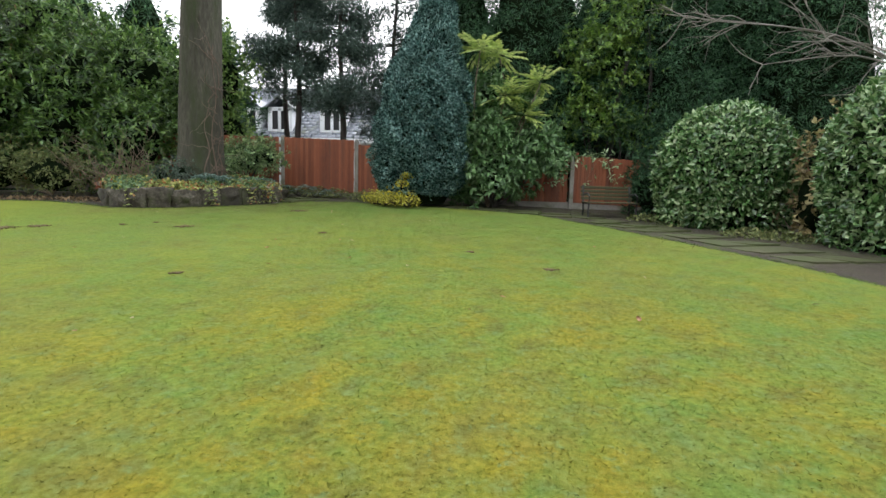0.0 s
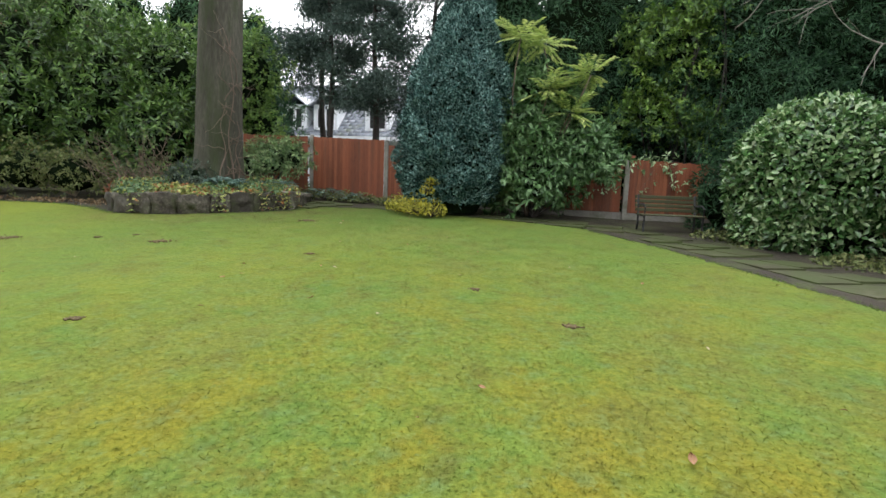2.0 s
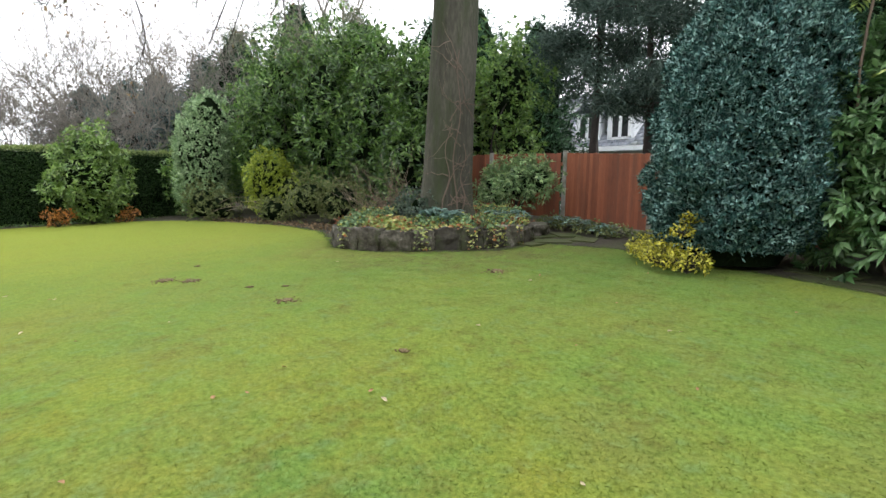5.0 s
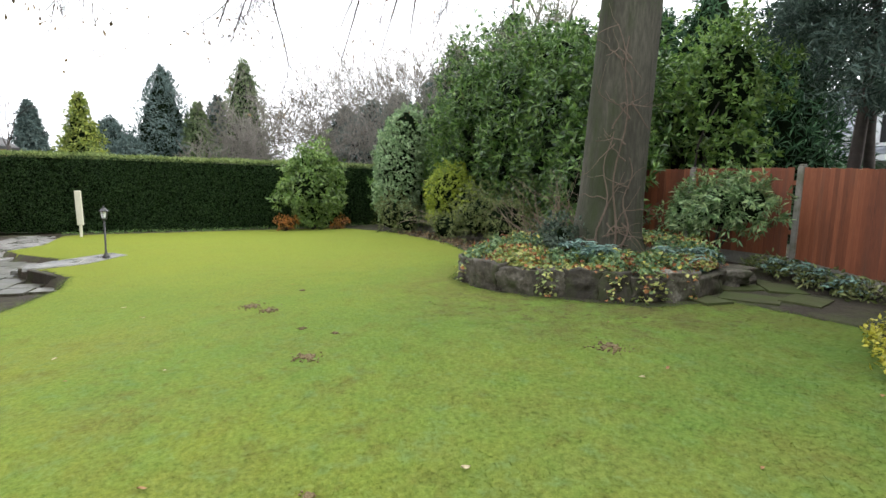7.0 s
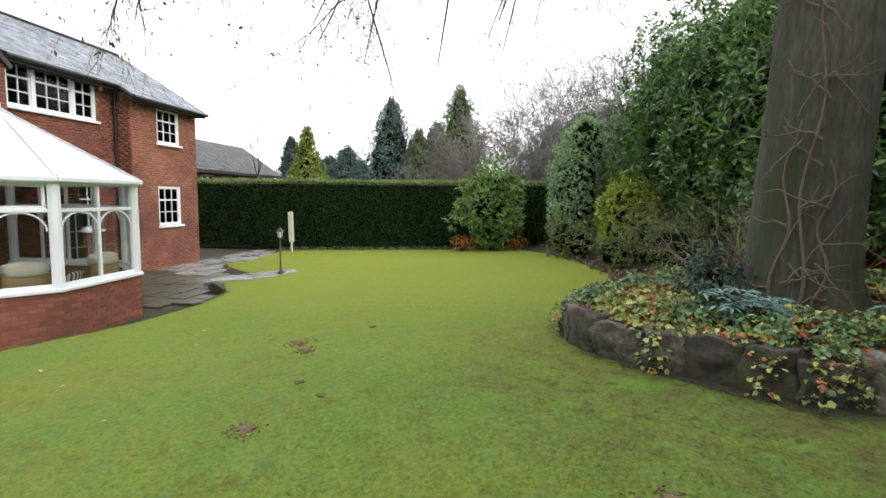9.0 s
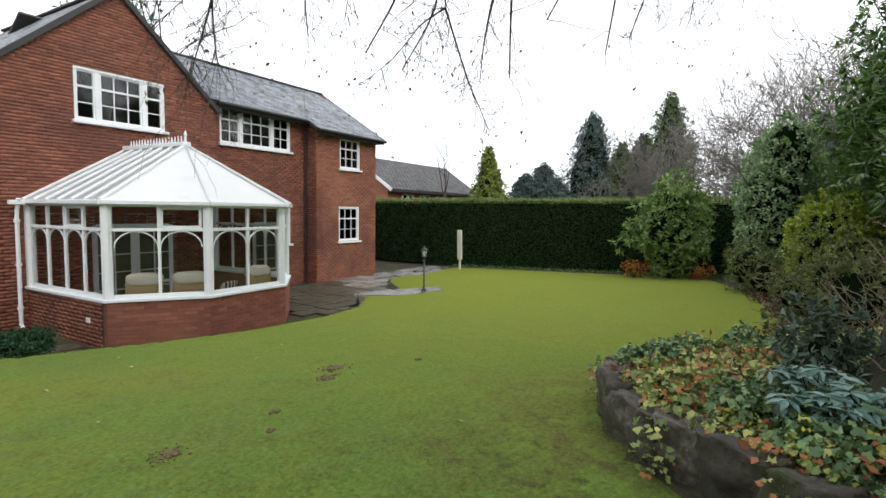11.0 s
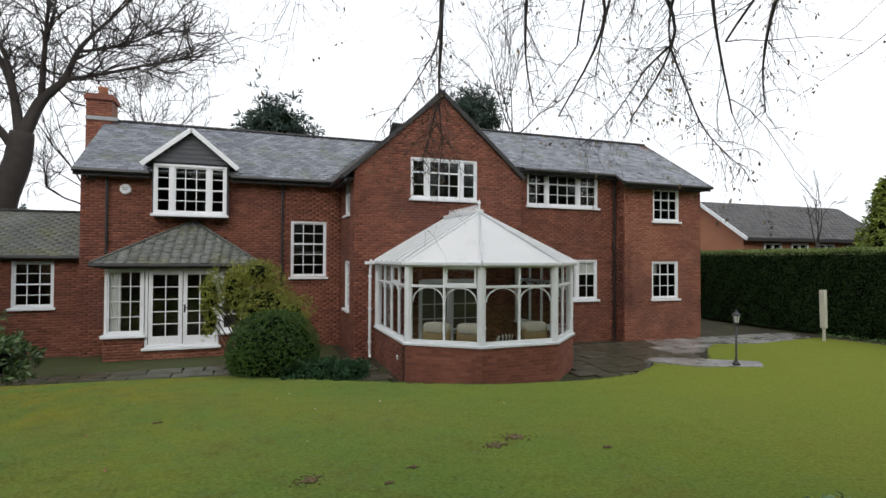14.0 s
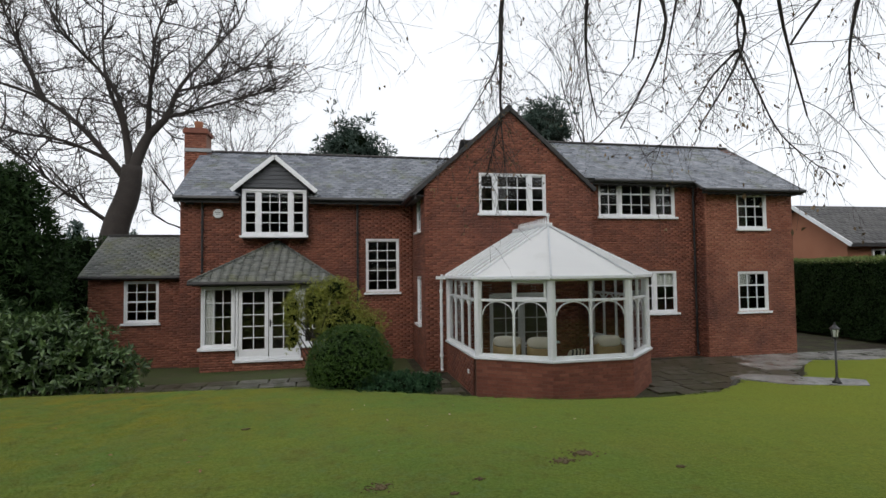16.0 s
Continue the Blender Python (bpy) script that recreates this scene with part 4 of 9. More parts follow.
window((0, MAIN_Y, 0), W, OUT, 0.94, 2.83, 3.74, 5.15, [(0.47, 1, 4, 2), (0.95, 3, 4, 2), (0.47, 1, 4, 2)], inset=-0.36, fw=0.07)
window((0, MAIN_Y, 0), W, OUT, 4.66, 5.74, 1.93, 3.66, [(1, 3, 5, 3)])
window((0, GABLE_Y, 0), W, OUT, 7.80, 9.86, 4.25, 5.43, [(0.5, 1, 3, 2), (1.05, 3, 3, 2), (0.5, 1, 3, 2)])
window((XG0, GABLE_Y, 0), W, OUT, 0.75, 1.95, PATIO + 0.05, 2.2, [(1, 2, 5, 0), (1, 2, 5, 0)], label="white glazed inner doors")
window((XG0, GABLE_Y, 0), W, OUT, 2.6, 3.9, 0.5, 2.2, [(1, 2, 4, 2), (1, 2, 4, 2)])
window((0, MID_Y, 0), W, OUT, 11.86, 14.56, 4.25, 5.37, [(0.72, 2, 3, 2), (1.15, 3, 3, 2), (0.72, 2, 3, 2)])
window((0, MID_Y, 0), W, OUT, 12.2, 14.54, 1.17, 2.5, [(0.78, 2, 3, 2), (0.78, 2, 3, 2), (0.78, 2, 3, 2)], blind=(0.66, 1.0, 0.62, 1.0))
window((0, RIGHT_Y, 0), W, OUT, 16.42, 17.54, 3.84, 4.97, [(1, 3, 3, 2)])
window((0, RIGHT_Y, 0), W, OUT, 16.37, 17.5, 1.18, 2.46, [(1, 3, 3, 2)], blind=(0.0, 1.0, 0.64, 1.0))
window((XG0, GABLE_Y, 0), (0, -1, 0), (1, 0, 0), 0.75, 1.55, 3.80, 5.0, [(1, 2, 4, 2)])
window((XG0, GABLE_Y, 0), (0, -1, 0), (1, 0, 0), 0.75, 1.55, 1.02, 2.44, [(1, 2, 4, 2)], blind=(0.0, 1.0, 0.0, 1.0))

# roofs
SL = 0.63


def front_z(y):
    return 5.08 + (-2.75 - y) * SL


bm = bmesh.new()
RY, RZ = -6.10, 5.08 + (-2.75 + 6.10) * SL
roof_slab(bm, [(XR1 - 0.12, -2.75, front_z(-2.75)), (XR0 + 0.3, -2.75, front_z(-2.75)), (XR0 + 0.3, RY, RZ), (XR1 - 0.12, RY, RZ)])
roof_slab(bm, [(XR0 + 0.3, -3.25, front_z(-3.25)), (-9.0, -3.25, front_z(-3.25)), (-9.0, RY, RZ), (XR0 + 0.3, RY, RZ)])
roof_slab(bm, [(XR1 - 0.12, RY, RZ), (-8.0, RY, RZ), (-8.0, -11.5, 3.7), (XR1 - 0.12, -11.5, 3.7)])
roof1 = part("roof", bm, M_RIDGE, HOUSE, "slate roof of the end wing")
sl = math.hypot(1, SL)
vdir = (0, -1 / sl, SL / sl)
slates(roof1, (XR0 + 0.3, -2.75, front_z(-2.75)), W, vdir, [(0, 0), (XR0 + 0.3 - XR1 + 0.12, 0), (XR0 + 0.3 - XR1 + 0.12, (-2.75 - RY) * sl), (0, (-2.75 - RY) * sl)], 0.26, 0.17, RNG, M_SLATE)
slates(roof1, (XG1 + 2.3, -3.25, front_z(-3.25)), W, vdir, [(0, 0), (XG1 + 2.3 - XR0 - 0.3, 0), (XG1 + 2.3 - XR0 - 0.3, (-3.25 - RY) * sl), (0, (-3.25 - RY) * sl)], 0.26, 0.17, RNG, M_SLATE)
MRY = -8.35
MRZ = 4.93 + (-5.13 - MRY) * SL
bm = bmesh.new()
roof_slab(bm, [(XL + 0.1, -5.13, 4.93), (-8.6, -5.13, 4.93), (-8.6, MRY, MRZ), (XL + 0.1, MRY, MRZ)])
roof_slab(bm, [(XL + 0.1, MRY, MRZ), (-8.6, MRY, MRZ), (-8.6, -11.6, 4.9), (XL + 0.1, -11.6, 4.9)])
roof2 = part("roof", bm, M_RIDGE, HOUSE, "slate roof of the main range")
slates(roof2, (XL + 0.1, -5.13, 4.93), W, vdir, [(0, 0), (6.75, 0), (9.0, (-5.13 - MRY) * sl), (0, (-5.13 - MRY) * sl)], 0.26, 0.17, RNG, M_SLATE)
# gable wing roof, ridge running back from the garden front
EV = 0.34
gs = (APEX_Z + 0.02 - 5.05) / (XG0 - APEX_X)
gs2 = (APEX_Z + 0.02 - 5.05) / (APEX_X - XG1)
bm = bmesh.new()
fy, by = GABLE_Y + 0.06, -9.2
roof_slab(bm, [(XG0 + EV, fy, 5.10 - gs * EV), (APEX_X, fy, APEX_Z + 0.09), (APEX_X, by, APEX_Z + 0.09), (XG0 + EV, by, 5.10 - gs * EV)], 0.07)
roof_slab(bm, [(XG1 - 0.1, fy, 5.10 - gs2 * 0.1), (APEX_X, fy, APEX_Z + 0.09), (APEX_X, by, APEX_Z + 0.09), (XG1 - 0.1, by, 5.10 - gs2 * 0.1)], 0.07)
roof3 = part("roof", bm, M_RIDGE, HOUSE, "steep slate roof of the gable wing")
gl = math.hypot(1, gs)
slates(roof3, (XG0 + EV, fy, 5.10 - gs * EV), (0, -1, 0), (-1 / gl, 0, gs / gl), [(0, 0), (2.4, 0), (5.6, (XG0 + EV - APEX_X) * gl), (0, (XG0 + EV - APEX_X) * gl)], 0.26, 0.17, RNG, M_SLATE)
g2 = math.hypot(1, gs2)
slates(roof3, (XG1 - 0.1, fy, 5.10 - gs2 * 0.1), (0, -1, 0), (1 / g2, 0, gs2 / g2), [(0, 0), (1.0, 0), (4.4, (APEX_X - XG1 + 0.1) * g2), (0, (APEX_X - XG1 + 0.1) * g2)], 0.26, 0.17, RNG, M_SLATE)
# ridges, verges, gutters
bm = bmesh.new()
for a, b in (((XL + 0.12, MRY, MRZ + 0.03), (-8.3, MRY, MRZ + 0.03)), ((-9.2, RY, RZ + 0.03), (XR1 - 0.14, RY, RZ + 0.03)), ((APEX_X, fy + 0.01, APEX_Z + 0.12), (APEX_X, by, APEX_Z + 0.12))):
    a, b = Vector(a), Vector(b)
    k = int((b - a).length / 0.45)
    for i in range(k):
        beam(bm, a.lerp(b, i / k), a.lerp(b, (i + 0.97) / k), 0.16, 0.07, (0, 0, 1), 0.02)
part("ridge_tiles", bm, M_RIDGE, HOUSE, "dark ridge tiles")
for a, b in (((XG0 + EV, fy - 0.01, 5.06 - gs * EV), (APEX_X, fy - 0.01, APEX_Z + 0.05)), ((XG1 - 0.1, fy - 0.01, 5.06 - gs2 * 0.1), (APEX_X, fy - 0.01, APEX_Z + 0.05))):
    bm = bmesh.new()
    beam(bm, a, b, 0.09, 0.12, (0, 0, 1), 0.008)
    part("verge", bm, M_FASCIA, HOUSE, "dark mortared verge")
bm = bmesh.new()
beam(bm, (XR1 - 0.12, -2.75, front_z(-2.75) - 0.03), (XR1 - 0.12, RY, RZ - 0.03), 0.05, 0.1, (0, 0, 1))
part("verge", bm, M_FASCIA, HOUSE, "dark mortared verge")


def gutter(a, b, fascia_back):
    bm = bmesh.new()
    tube(bm, [a, b], [0.06, 0.06], 8)
    gut = part("gutter", bm, M_BLACK, HOUSE, "black gutter along dark eaves")
    bm = bmesh.new()
    a2, b2 = Vector(a) + Vector(fascia_back), Vector(b) + Vector(fascia_back)
    beam(bm, a2, b2, 0.03, 0.19, (0, 0, 1))
    part("fascia", bm, M_FASCIA, gut)


gutter((XL + 0.1, -5.08, 4.87), (-0.84, -5.08, 4.87), (0, -0.09, -0.04))
gutter((-2.94, -5.08, 4.87), (XG0 + EV, -5.08, 4.87), (0, -0.09, -0.04))
gutter((XG0 + EV + 0.03, fy, 4.75), (XG0 + EV + 0.03, -5.1, 4.75), (-0.09, 0, -0.02))
gutter((XG1 - 0.2, -3.2, 5.33), (XR0 + 0.25, -3.2, 5.33), (0, -0.09, -0.02))
gutter((XR0 + 0.3, -2.70, 5.03), (XR1 - 0.14, -2.70, 5.03), (0, -0.09, -0.02))
for x0, x1, y0, y1, z in ((XL, -0.84, -5.15, MAIN_Y, 4.84), (-2.94, XG0, -5.15, MAIN_Y, 4.84), (XG0 + 0.3, XG0, fy - 0.1, -5.2, 4.72), (XG1 - 0.05, XR0, -3.27, MID_Y, 5.30), (XR0, XR1, -2.78, RIGHT_Y, 5.0)):
    bm = bmesh.new()
    box(bm, x0, x1, y0, y1, z, z + 0.03)
    part("soffit", bm, M_FASCIA, HOUSE)
for n, xs, step, y0, y1, z in ((15, XG1 - 0.35, 0.255, -3.27, MID_Y + 0.02, 5.2), (12, XR0 - 0.1, 0.27, -2.78, RIGHT_Y + 0.02, 4.9)):
    for i in range(n):
        bm = bmesh.new()
        box(bm, xs - i * step, xs - i * step - 0.09, y0, y1, z, z + 0.11, 0.01)
        part("rafter_foot", bm, M_FASCIA, HOUSE)


def downpipe(x, y, z0, z1, mat=M_BLACK, r=0.036, label="black downpipe", parent=None):
    bm = bmesh.new()
    tube(bm, [(x, y + 0.12, z1 + 0.12), (x, y + 0.02, z1 - 0.12), (x, y, z1 - 0.3), (x, y, z0 + 0.1), (x, y + 0.06, z0 + 0.02)], [r] * 5, 8)
    for z in np.arange(z0 + 0.4, z1 - 0.3, 0.9):
        tube(bm, [(x, y, z), (x, y, z + 0.06)], [r * 1.4] * 2, 8)
    part("downpipe", bm, mat, parent or HOUSE, label)


downpipe(0.25, MAIN_Y + 0.09, 2.6, 4.85)
downpipe(-4.40, MAIN_Y + 0.09, PATIO, 4.85)
downpipe(-15.16, MID_Y + 0.1, PATIO, 5.3)
# dormer gable over the upper window
bm = bmesh.new()
dx0, dx1, dxm, dz0, dz1, dy = -0.82, -2.98, -1.90, 5.20, 6.10, -5.06
boards = []
for i in range(7):
    k0, k1 = i / 7, (i + 1) / 7
    h0, h1 = dz0 + (dz1 - dz0) * k0, dz0 + (dz1 - dz0) * k1
    a, b = dx0 + (dxm - dx0) * k0, dx1 + (dxm - dx1) * k0
    if a - b > 0.05:
        bb = bmesh.new()
        box(bb, a - 0.12, b + 0.12, dy, dy - 0.2, h0, h1 - 0.006, 0.004)
        boards.append(bb)
box(bm, -0.90, -0.96, -5.14, MAIN_Y, 3.74, 5.2)
box(bm, -2.81, -2.87, -5.14, MAIN_Y, 3.74, 5.2)
box(bm, -0.90, -2.87, -5.12, MAIN_Y, 5.14, 5.2)
box(bm, -0.90, -2.87, -5.12, MAIN_Y, 3.66, 3.71)
dormer = part("dormer", bm, M_CLAD, HOUSE, "slate-grey boarded dormer gable")
for bb in boards:
    part("board", bb, M_CLAD, dormer)
bm = bmesh.new()
roof_slab(bm, [(dx0 + 0.14, dy + 0.16, dz0 - 0.06), (dxm, dy + 0.16, dz1 + 0.1), (dxm, -7.3, dz1 + 0.1), (dx0 + 0.14, -5.5, dz0 - 0.06)], 0.05)
roof_slab(bm, [(dx1 - 0.14, dy + 0.16, dz0 - 0.06), (dxm, dy + 0.16, dz1 + 0.1), (dxm, -7.3, dz1 + 0.1), (dx1 - 0.14, -5.5, dz0 - 0.06)], 0.05)
part("dormer_roof", bm, M_SLATE, HOUSE, "small slate dormer roof")
for xe in (dx0 + 0.16, dx1 - 0.16):
    bm = bmesh.new()
    beam(bm, (xe, dy + 0.17, dz0 - 0.12), (dxm, dy + 0.17, dz1 + 0.03), 0.03, 0.13, (0, 0, 1), 0.005)
    part("bargeboard", bm, M_WHITE, HOUSE, "white bargeboard")
# chimney
bm = bmesh.new()
box(bm, 1.50, 0.78, -8.05, -8.75, 5.2, 7.55)
chim = part("chimney", bm, M_MORTAR, HOUSE, "red brick chimney stack with one pot")
cb = brick_mesh("brickwork", (1.50, -8.05, 0), W, OUT, 6.3, 7.55, lambda z: (0, 0.72), [], RNG)
place("brickwork", cb, M_BRICK, chim, kind="stuff")
cb = brick_mesh("brickwork", (1.50, -8.75, 0), (0, 1, 0), (1, 0, 0), 5.2, 7.55, lambda z: (0, 0.70), [], RNG)
place("brickwork", cb, M_BRICK, chim, kind="stuff")
bm = bmesh.new()
box(bm, 1.56, 0.72, -7.99, -8.81, 7.55, 7.68, 0.01)
box(bm, 1.52, 0.76, -8.03, -8.77, 7.68, 7.75, 0.01)
part("chimney_cap", bm, M_BRICK, chim)
bm = bmesh.new()
tube(bm, [(1.12, -8.4, 7.74), (1.12, -8.4, 7.95), (1.12, -8.4, 8.0), (1.12, -8.4, 8.05)], [0.15, 0.13, 0.16, 0.15], 12)
part("chimney_pot", bm, M_ORANGE_BRICK, chim, "terracotta chimney pot", True)
bm = bmesh.new()
box(bm, 1.50, 0.62, -8.0, -8.1, 6.9, 7.02)
part("flashing", bm, M_LEAD, chim)
# alarm box
bm = bmesh.new()
tube(bm, [(-0.19, MAIN_Y + 0.02, 4.43), (-0.19, MAIN_Y + 0.07, 4.43), (-0.19, MAIN_Y + 0.09, 4.43)], [0.15, 0.15, 0.12], 8)
al = part("alarm_box", bm, M_WHITE, HOUSE, "white octagonal alarm box")
bm = bmesh.new()
for i, (a, b) in enumerate(((-0.11, -0.27), (-0.13, -0.25))):
    box(bm, a, b, MAIN_Y + 0.092, MAIN_Y + 0.095, 4.45 - i * 0.05, 4.465 - i * 0.05)
part("lettering", bm, M_CLAD, al)
bm = bmesh.new()
for x, y, z in ((0.62, MAIN_Y + 0.16, 4.70), (-4.98, MAIN_Y + 0.16, 4.72)):
    box(bm, x - 0.1, x + 0.1, y - 0.14, y, z, z + 0.1, 0.02)
part("flood_lamp", bm, M_BLACK, HOUSE, "small black flood lamps under the eaves")

# bay with french doors
BY = MAIN_Y + 1.0
bm = bmesh.new()
for x0, x1 in ((0.08, -0.86), (-2.72, -3.60)):
    wall_core(bm, (x0, BY, 0), W, OUT, HB, 0.42, x0 - x1, [], 0.2)
box(bm, 0.08, -0.12, BY - 0.2, MAIN_Y, HB, 0.42)
box(bm, -3.60, -3.40, BY - 0.2, MAIN_Y, HB, 0.42)
box(bm, -0.86, -2.72, BY, MAIN_Y, HB, 0.03)
bayw = part("wall", bm, M_MORTAR, HOUSE, "low red brick bay wall")
for x0, x1, zt in ((0.08, -0.86, 0.42), (-2.72, -3.60, 0.42), (-0.86, -2.72, 0.03)):
    place("brickwork", brick_mesh("brickwork", (x0, BY, 0), W, OUT, HB, zt, lambda z, l=x0 - x1: (0, l), [], RNG), M_BRICK, bayw, kind="stuff")
place("brickwork", brick_mesh("brickwork", (0.08, MAIN_Y, 0), (0, 1, 0), (1, 0, 0), HB, 0.42, lambda z: (0, 1.0), [], RNG), M_BRICK, bayw, kind="stuff")
window((0, BY, 0), W, OUT, -0.06, 0.86, 0.46, 2.22, [(1, 3, 4, 0)], inset=0.06, blind=(0.0, 0.4, 0.0, 1.0), fw=0.07)
window((0, BY, 0), W, OUT, 2.72, 3.58, 0.46, 2.22, [(1, 3, 4, 0)], inset=0.06, fw=0.07)
window((0.06, BY, 0), (0, -1, 0), (1, 0, 0), 0.06, 0.95, 0.46, 2.22, [(1, 3, 4, 0)], inset=0.06, fw=0.07)
fd = window((0, BY, 0), W, OUT, 0.88, 2.70, 0.10, 2.22, [(1, 1, 1, 0)], name="door_frame", inset=0.05, fw=0.07, label="white french door frame")
for ch in list(fd.children):
    if ch.name.startswith(("pane", "glazing_bar")):
        bpy.data.objects.remove(ch)
for d0, d1, hinge in ((0.96, 1.78, 0), (1.80, 2.62, 1)):
    bm = bmesh.new()
    up = (0, 1, 0)
    y = BY - 0.05
    for q in (d0 + 0.05, d1 - 0.05):
        beam(bm, (-q, y, 0.17), (-q, y, 2.15), 0.1, 0.05, up, 0.004)
    beam(bm, (-d0, y, 2.10), (-d1, y, 2.10), 0.1, 0.049, up, 0.004)
    beam(bm, (-d0, y, 0.28), (-d1, y, 0.28), 0.22, 0.049, up, 0.004)
    beam(bm, (-(d0 + d1) / 2, y, 0.39), (-(d0 + d1) / 2, y, 2.05), 0.024, 0.036, up)
    for k in range(1, 5):
        z = 0.39 + 1.66 * k / 5
        beam(bm, (-d0 - 0.1, y, z), (-d1 + 0.1, y, z), 0.024, 0.034, up)
    door = part("french_door", bm, M_WHITE, HOUSE, "white glazed french door leaf, closed")
    for i in range(2):
        for k in range(5):
            pb = bmesh.new()
            q0 = d0 + 0.1 + (d1 - d0 - 0.2) * i / 2
            q1 = d0 + 0.1 + (d1 - d0 - 0.2) * (i + 1) / 2
            beam(pb, (-(q0 + q1) / 2, y - 0.005, 0.39 + 1.66 * k / 5), (-(q0 + q1) / 2, y - 0.005, 0.39 + 1.66 * (k + 1) / 5), q1 - q0, 0.004, up)
            pane = part("pane", pb, M_GLASS, door)
            pane.visible_shadow = False
    if hinge == 1:
        bm = bmesh.new()
        hx = -(d0 + 0.04)
        box(bm, hx - 0.02, hx + 0.02, y + 0.025, y + 0.035, 1.02, 1.24, 0.004)
        tube(bm, [(hx, y + 0.03, 1.16), (hx, y + 0.08, 1.16), (hx - 0.1, y + 0.085, 1.16)], [0.01, 0.01, 0.009], 6)
        part("door_handle", bm, M_BLACK, door, "dark door handle")
bm = bmesh.new()
EB = 2.36
ax, ay, az = -1.92, MAIN_Y + 0.02, 3.58
ex0, ex1, ey = 0.34, -3.80, BY + 0.28
roof_slab(bm, [(ex0, ey, EB), (ex1, ey, EB), (ax, ay, az)], 0.05)
roof_slab(bm, [(ex0, ey, EB), (ex0, ay, EB), (ax, ay, az)], 0.05)
roof_slab(bm, [(ex1, ey, EB), (ex1, ay, EB), (ax, ay, az)], 0.05)
bayroof = part("bay_roof", bm, M_RIDGE, HOUSE, "mossy green slate bay roof")
bl = math.hypot(ey - ay, az - EB)
slates(bayroof, (ex0, ey, EB), W, (0, (ay - ey) / bl, (az - EB) / bl), [(0, 0), (ex0 - ex1, 0), (ex0 - ax, bl)], 0.25, 0.105, RNG, M_SLATE_GREEN, True)
for sx in (ex0, ex1):
    q = math.hypot(sx - ax, az - EB)
    slates(bayroof, (sx, ey, EB), (0, -1, 0), ((ax - sx) / q, 0, (az - EB) / q), [(0, 0), (ey - ay, 0), (ey - ay, q)], 0.25, 0.16, RNG, M_SLATE_GREEN)
bm = bmesh.new()
for sx in (ex0, ex1):
    beam(bm, (sx, ey, EB + 0.02), (ax, ay, az + 0.03), 0.1, 0.03, (0, 0, 1), 0.01)
part("hip_tiles", bm, M_SLATE_GREEN, bayroof)
bm = bmesh.new()
tube(bm, [(ex0, ey + 0.03, EB - 0.05), (ex1, ey + 0.03, EB - 0.05)], [0.05, 0.05], 8)
box(bm, ex0 - 0.1, ex1 + 0.1, ey - 0.02, BY + 0.02, EB - 0.12, EB - 0.06)
box(bm, 0.08, -3.6, BY + 0.02, BY - 0.14, 2.22, EB)
part("bay_gutter", bm, M_FASCIA, HOUSE, "black gutter and dark eaves of the bay")

# annexe
AY = -5.9
bm = bmesh.new()
wall_core(bm, (3.55, AY, 0), W, OUT, HB, 2.5, 3.55 - XL, [op(2.58, 1.60, 1.12, 2.40, 3.55)])
box(bm, 3.55, 3.27, AY - 0.28, -9.2, HB, 2.5)
box(bm, 3.27, XL, -9.0, -9.2, HB, 2.5)
an = part("wall", bm, M_MORTAR, HOUSE, "red brick annexe wall")
place("brickwork", brick_mesh("brickwork", (3.55, AY, 0), W, OUT, HB, 2.5, lambda z: (0, 3.55 - XL), [op(2.58, 1.60, 1.12, 2.40, 3.55)], RNG), M_BRICK, an, kind="stuff")
window((0, AY, 0), W, OUT, -2.58, -1.60, 1.12, 2.40, [(1, 3, 4, 2)])
bm = bmesh.new()
roof_slab(bm, [(3.72, AY + 0.2, 2.55), (XL, AY + 0.2, 2.55), (XL, -7.7, 3.88), (3.72, -7.7, 3.88)], 0.06)
roof_slab(bm, [(3.72, -7.7, 3.88), (XL, -7.7, 3.88), (XL, -9.4, 2.55), (3.72, -9.4, 2.55)], 0.06)
box(bm, 3.5, 3.3, AY - 0.3, -9.1, 2.5, 2.6)
ar = part("roof", bm, M_RIDGE, HOUSE, "mossy slate annexe roof")
q = math.hypot(2.0, 1.33)
slates(ar, (3.74, AY + 0.2, 2.55), W, (0, -2.0 / q, 1.33 / q), [(0, 0), (3.74 - XL, 0), (3.74 - XL, q), (0, q)], 0.26, 0.12, RNG, M_SLATE_GREEN)
bm = bmesh.new()
tube(bm, [(3.72, AY + 0.24, 2.50), (XL, AY + 0.24, 2.50)], [0.05, 0.05], 8)
box(bm, 3.55, XL, AY + 0.2, AY + 0.01, 2.44, 2.5)
for i in range(7):
    beam(bm, (3.70 - i * 0.4, -7.7, 3.91), (3.70 - (i + 0.97) * 0.4, -7.7, 3.91), 0.15, 0.06, (0, 0, 1), 0.015)
part("gutter", bm, M_FASCIA, HOUSE, "black gutter and ridge of the annexe")

# ---- conservatory ----
CONS = thing("conservatory", (-8.9, -1.0, PATIO), "white framed conservatory on a red brick plinth with white ridged roof", "conservatory")
CP = [(-6.88, GABLE_Y + 0.03), (-6.92, -0.04), (-8.28, 0.93), (-10.12, 0.87), (-11.24, -0.22), (-11.22, GABLE_Y + 0.03)]
SILL, CE = 0.66, 2.42
bm = bmesh.new()
crng = np.random.default_rng(31)
for (x0, y0), (x1, y1) in zip(CP, CP[1:]):
    d = Vector((x1 - x0, y1 - y0, 0))
    beam(bm, Vector((x0, y0, (HB + SILL) / 2 - 0.03)), Vector((x1, y1, (HB + SILL) / 2 - 0.03)), 0.16, SILL - HB - 0.06, (0, 0, 1))
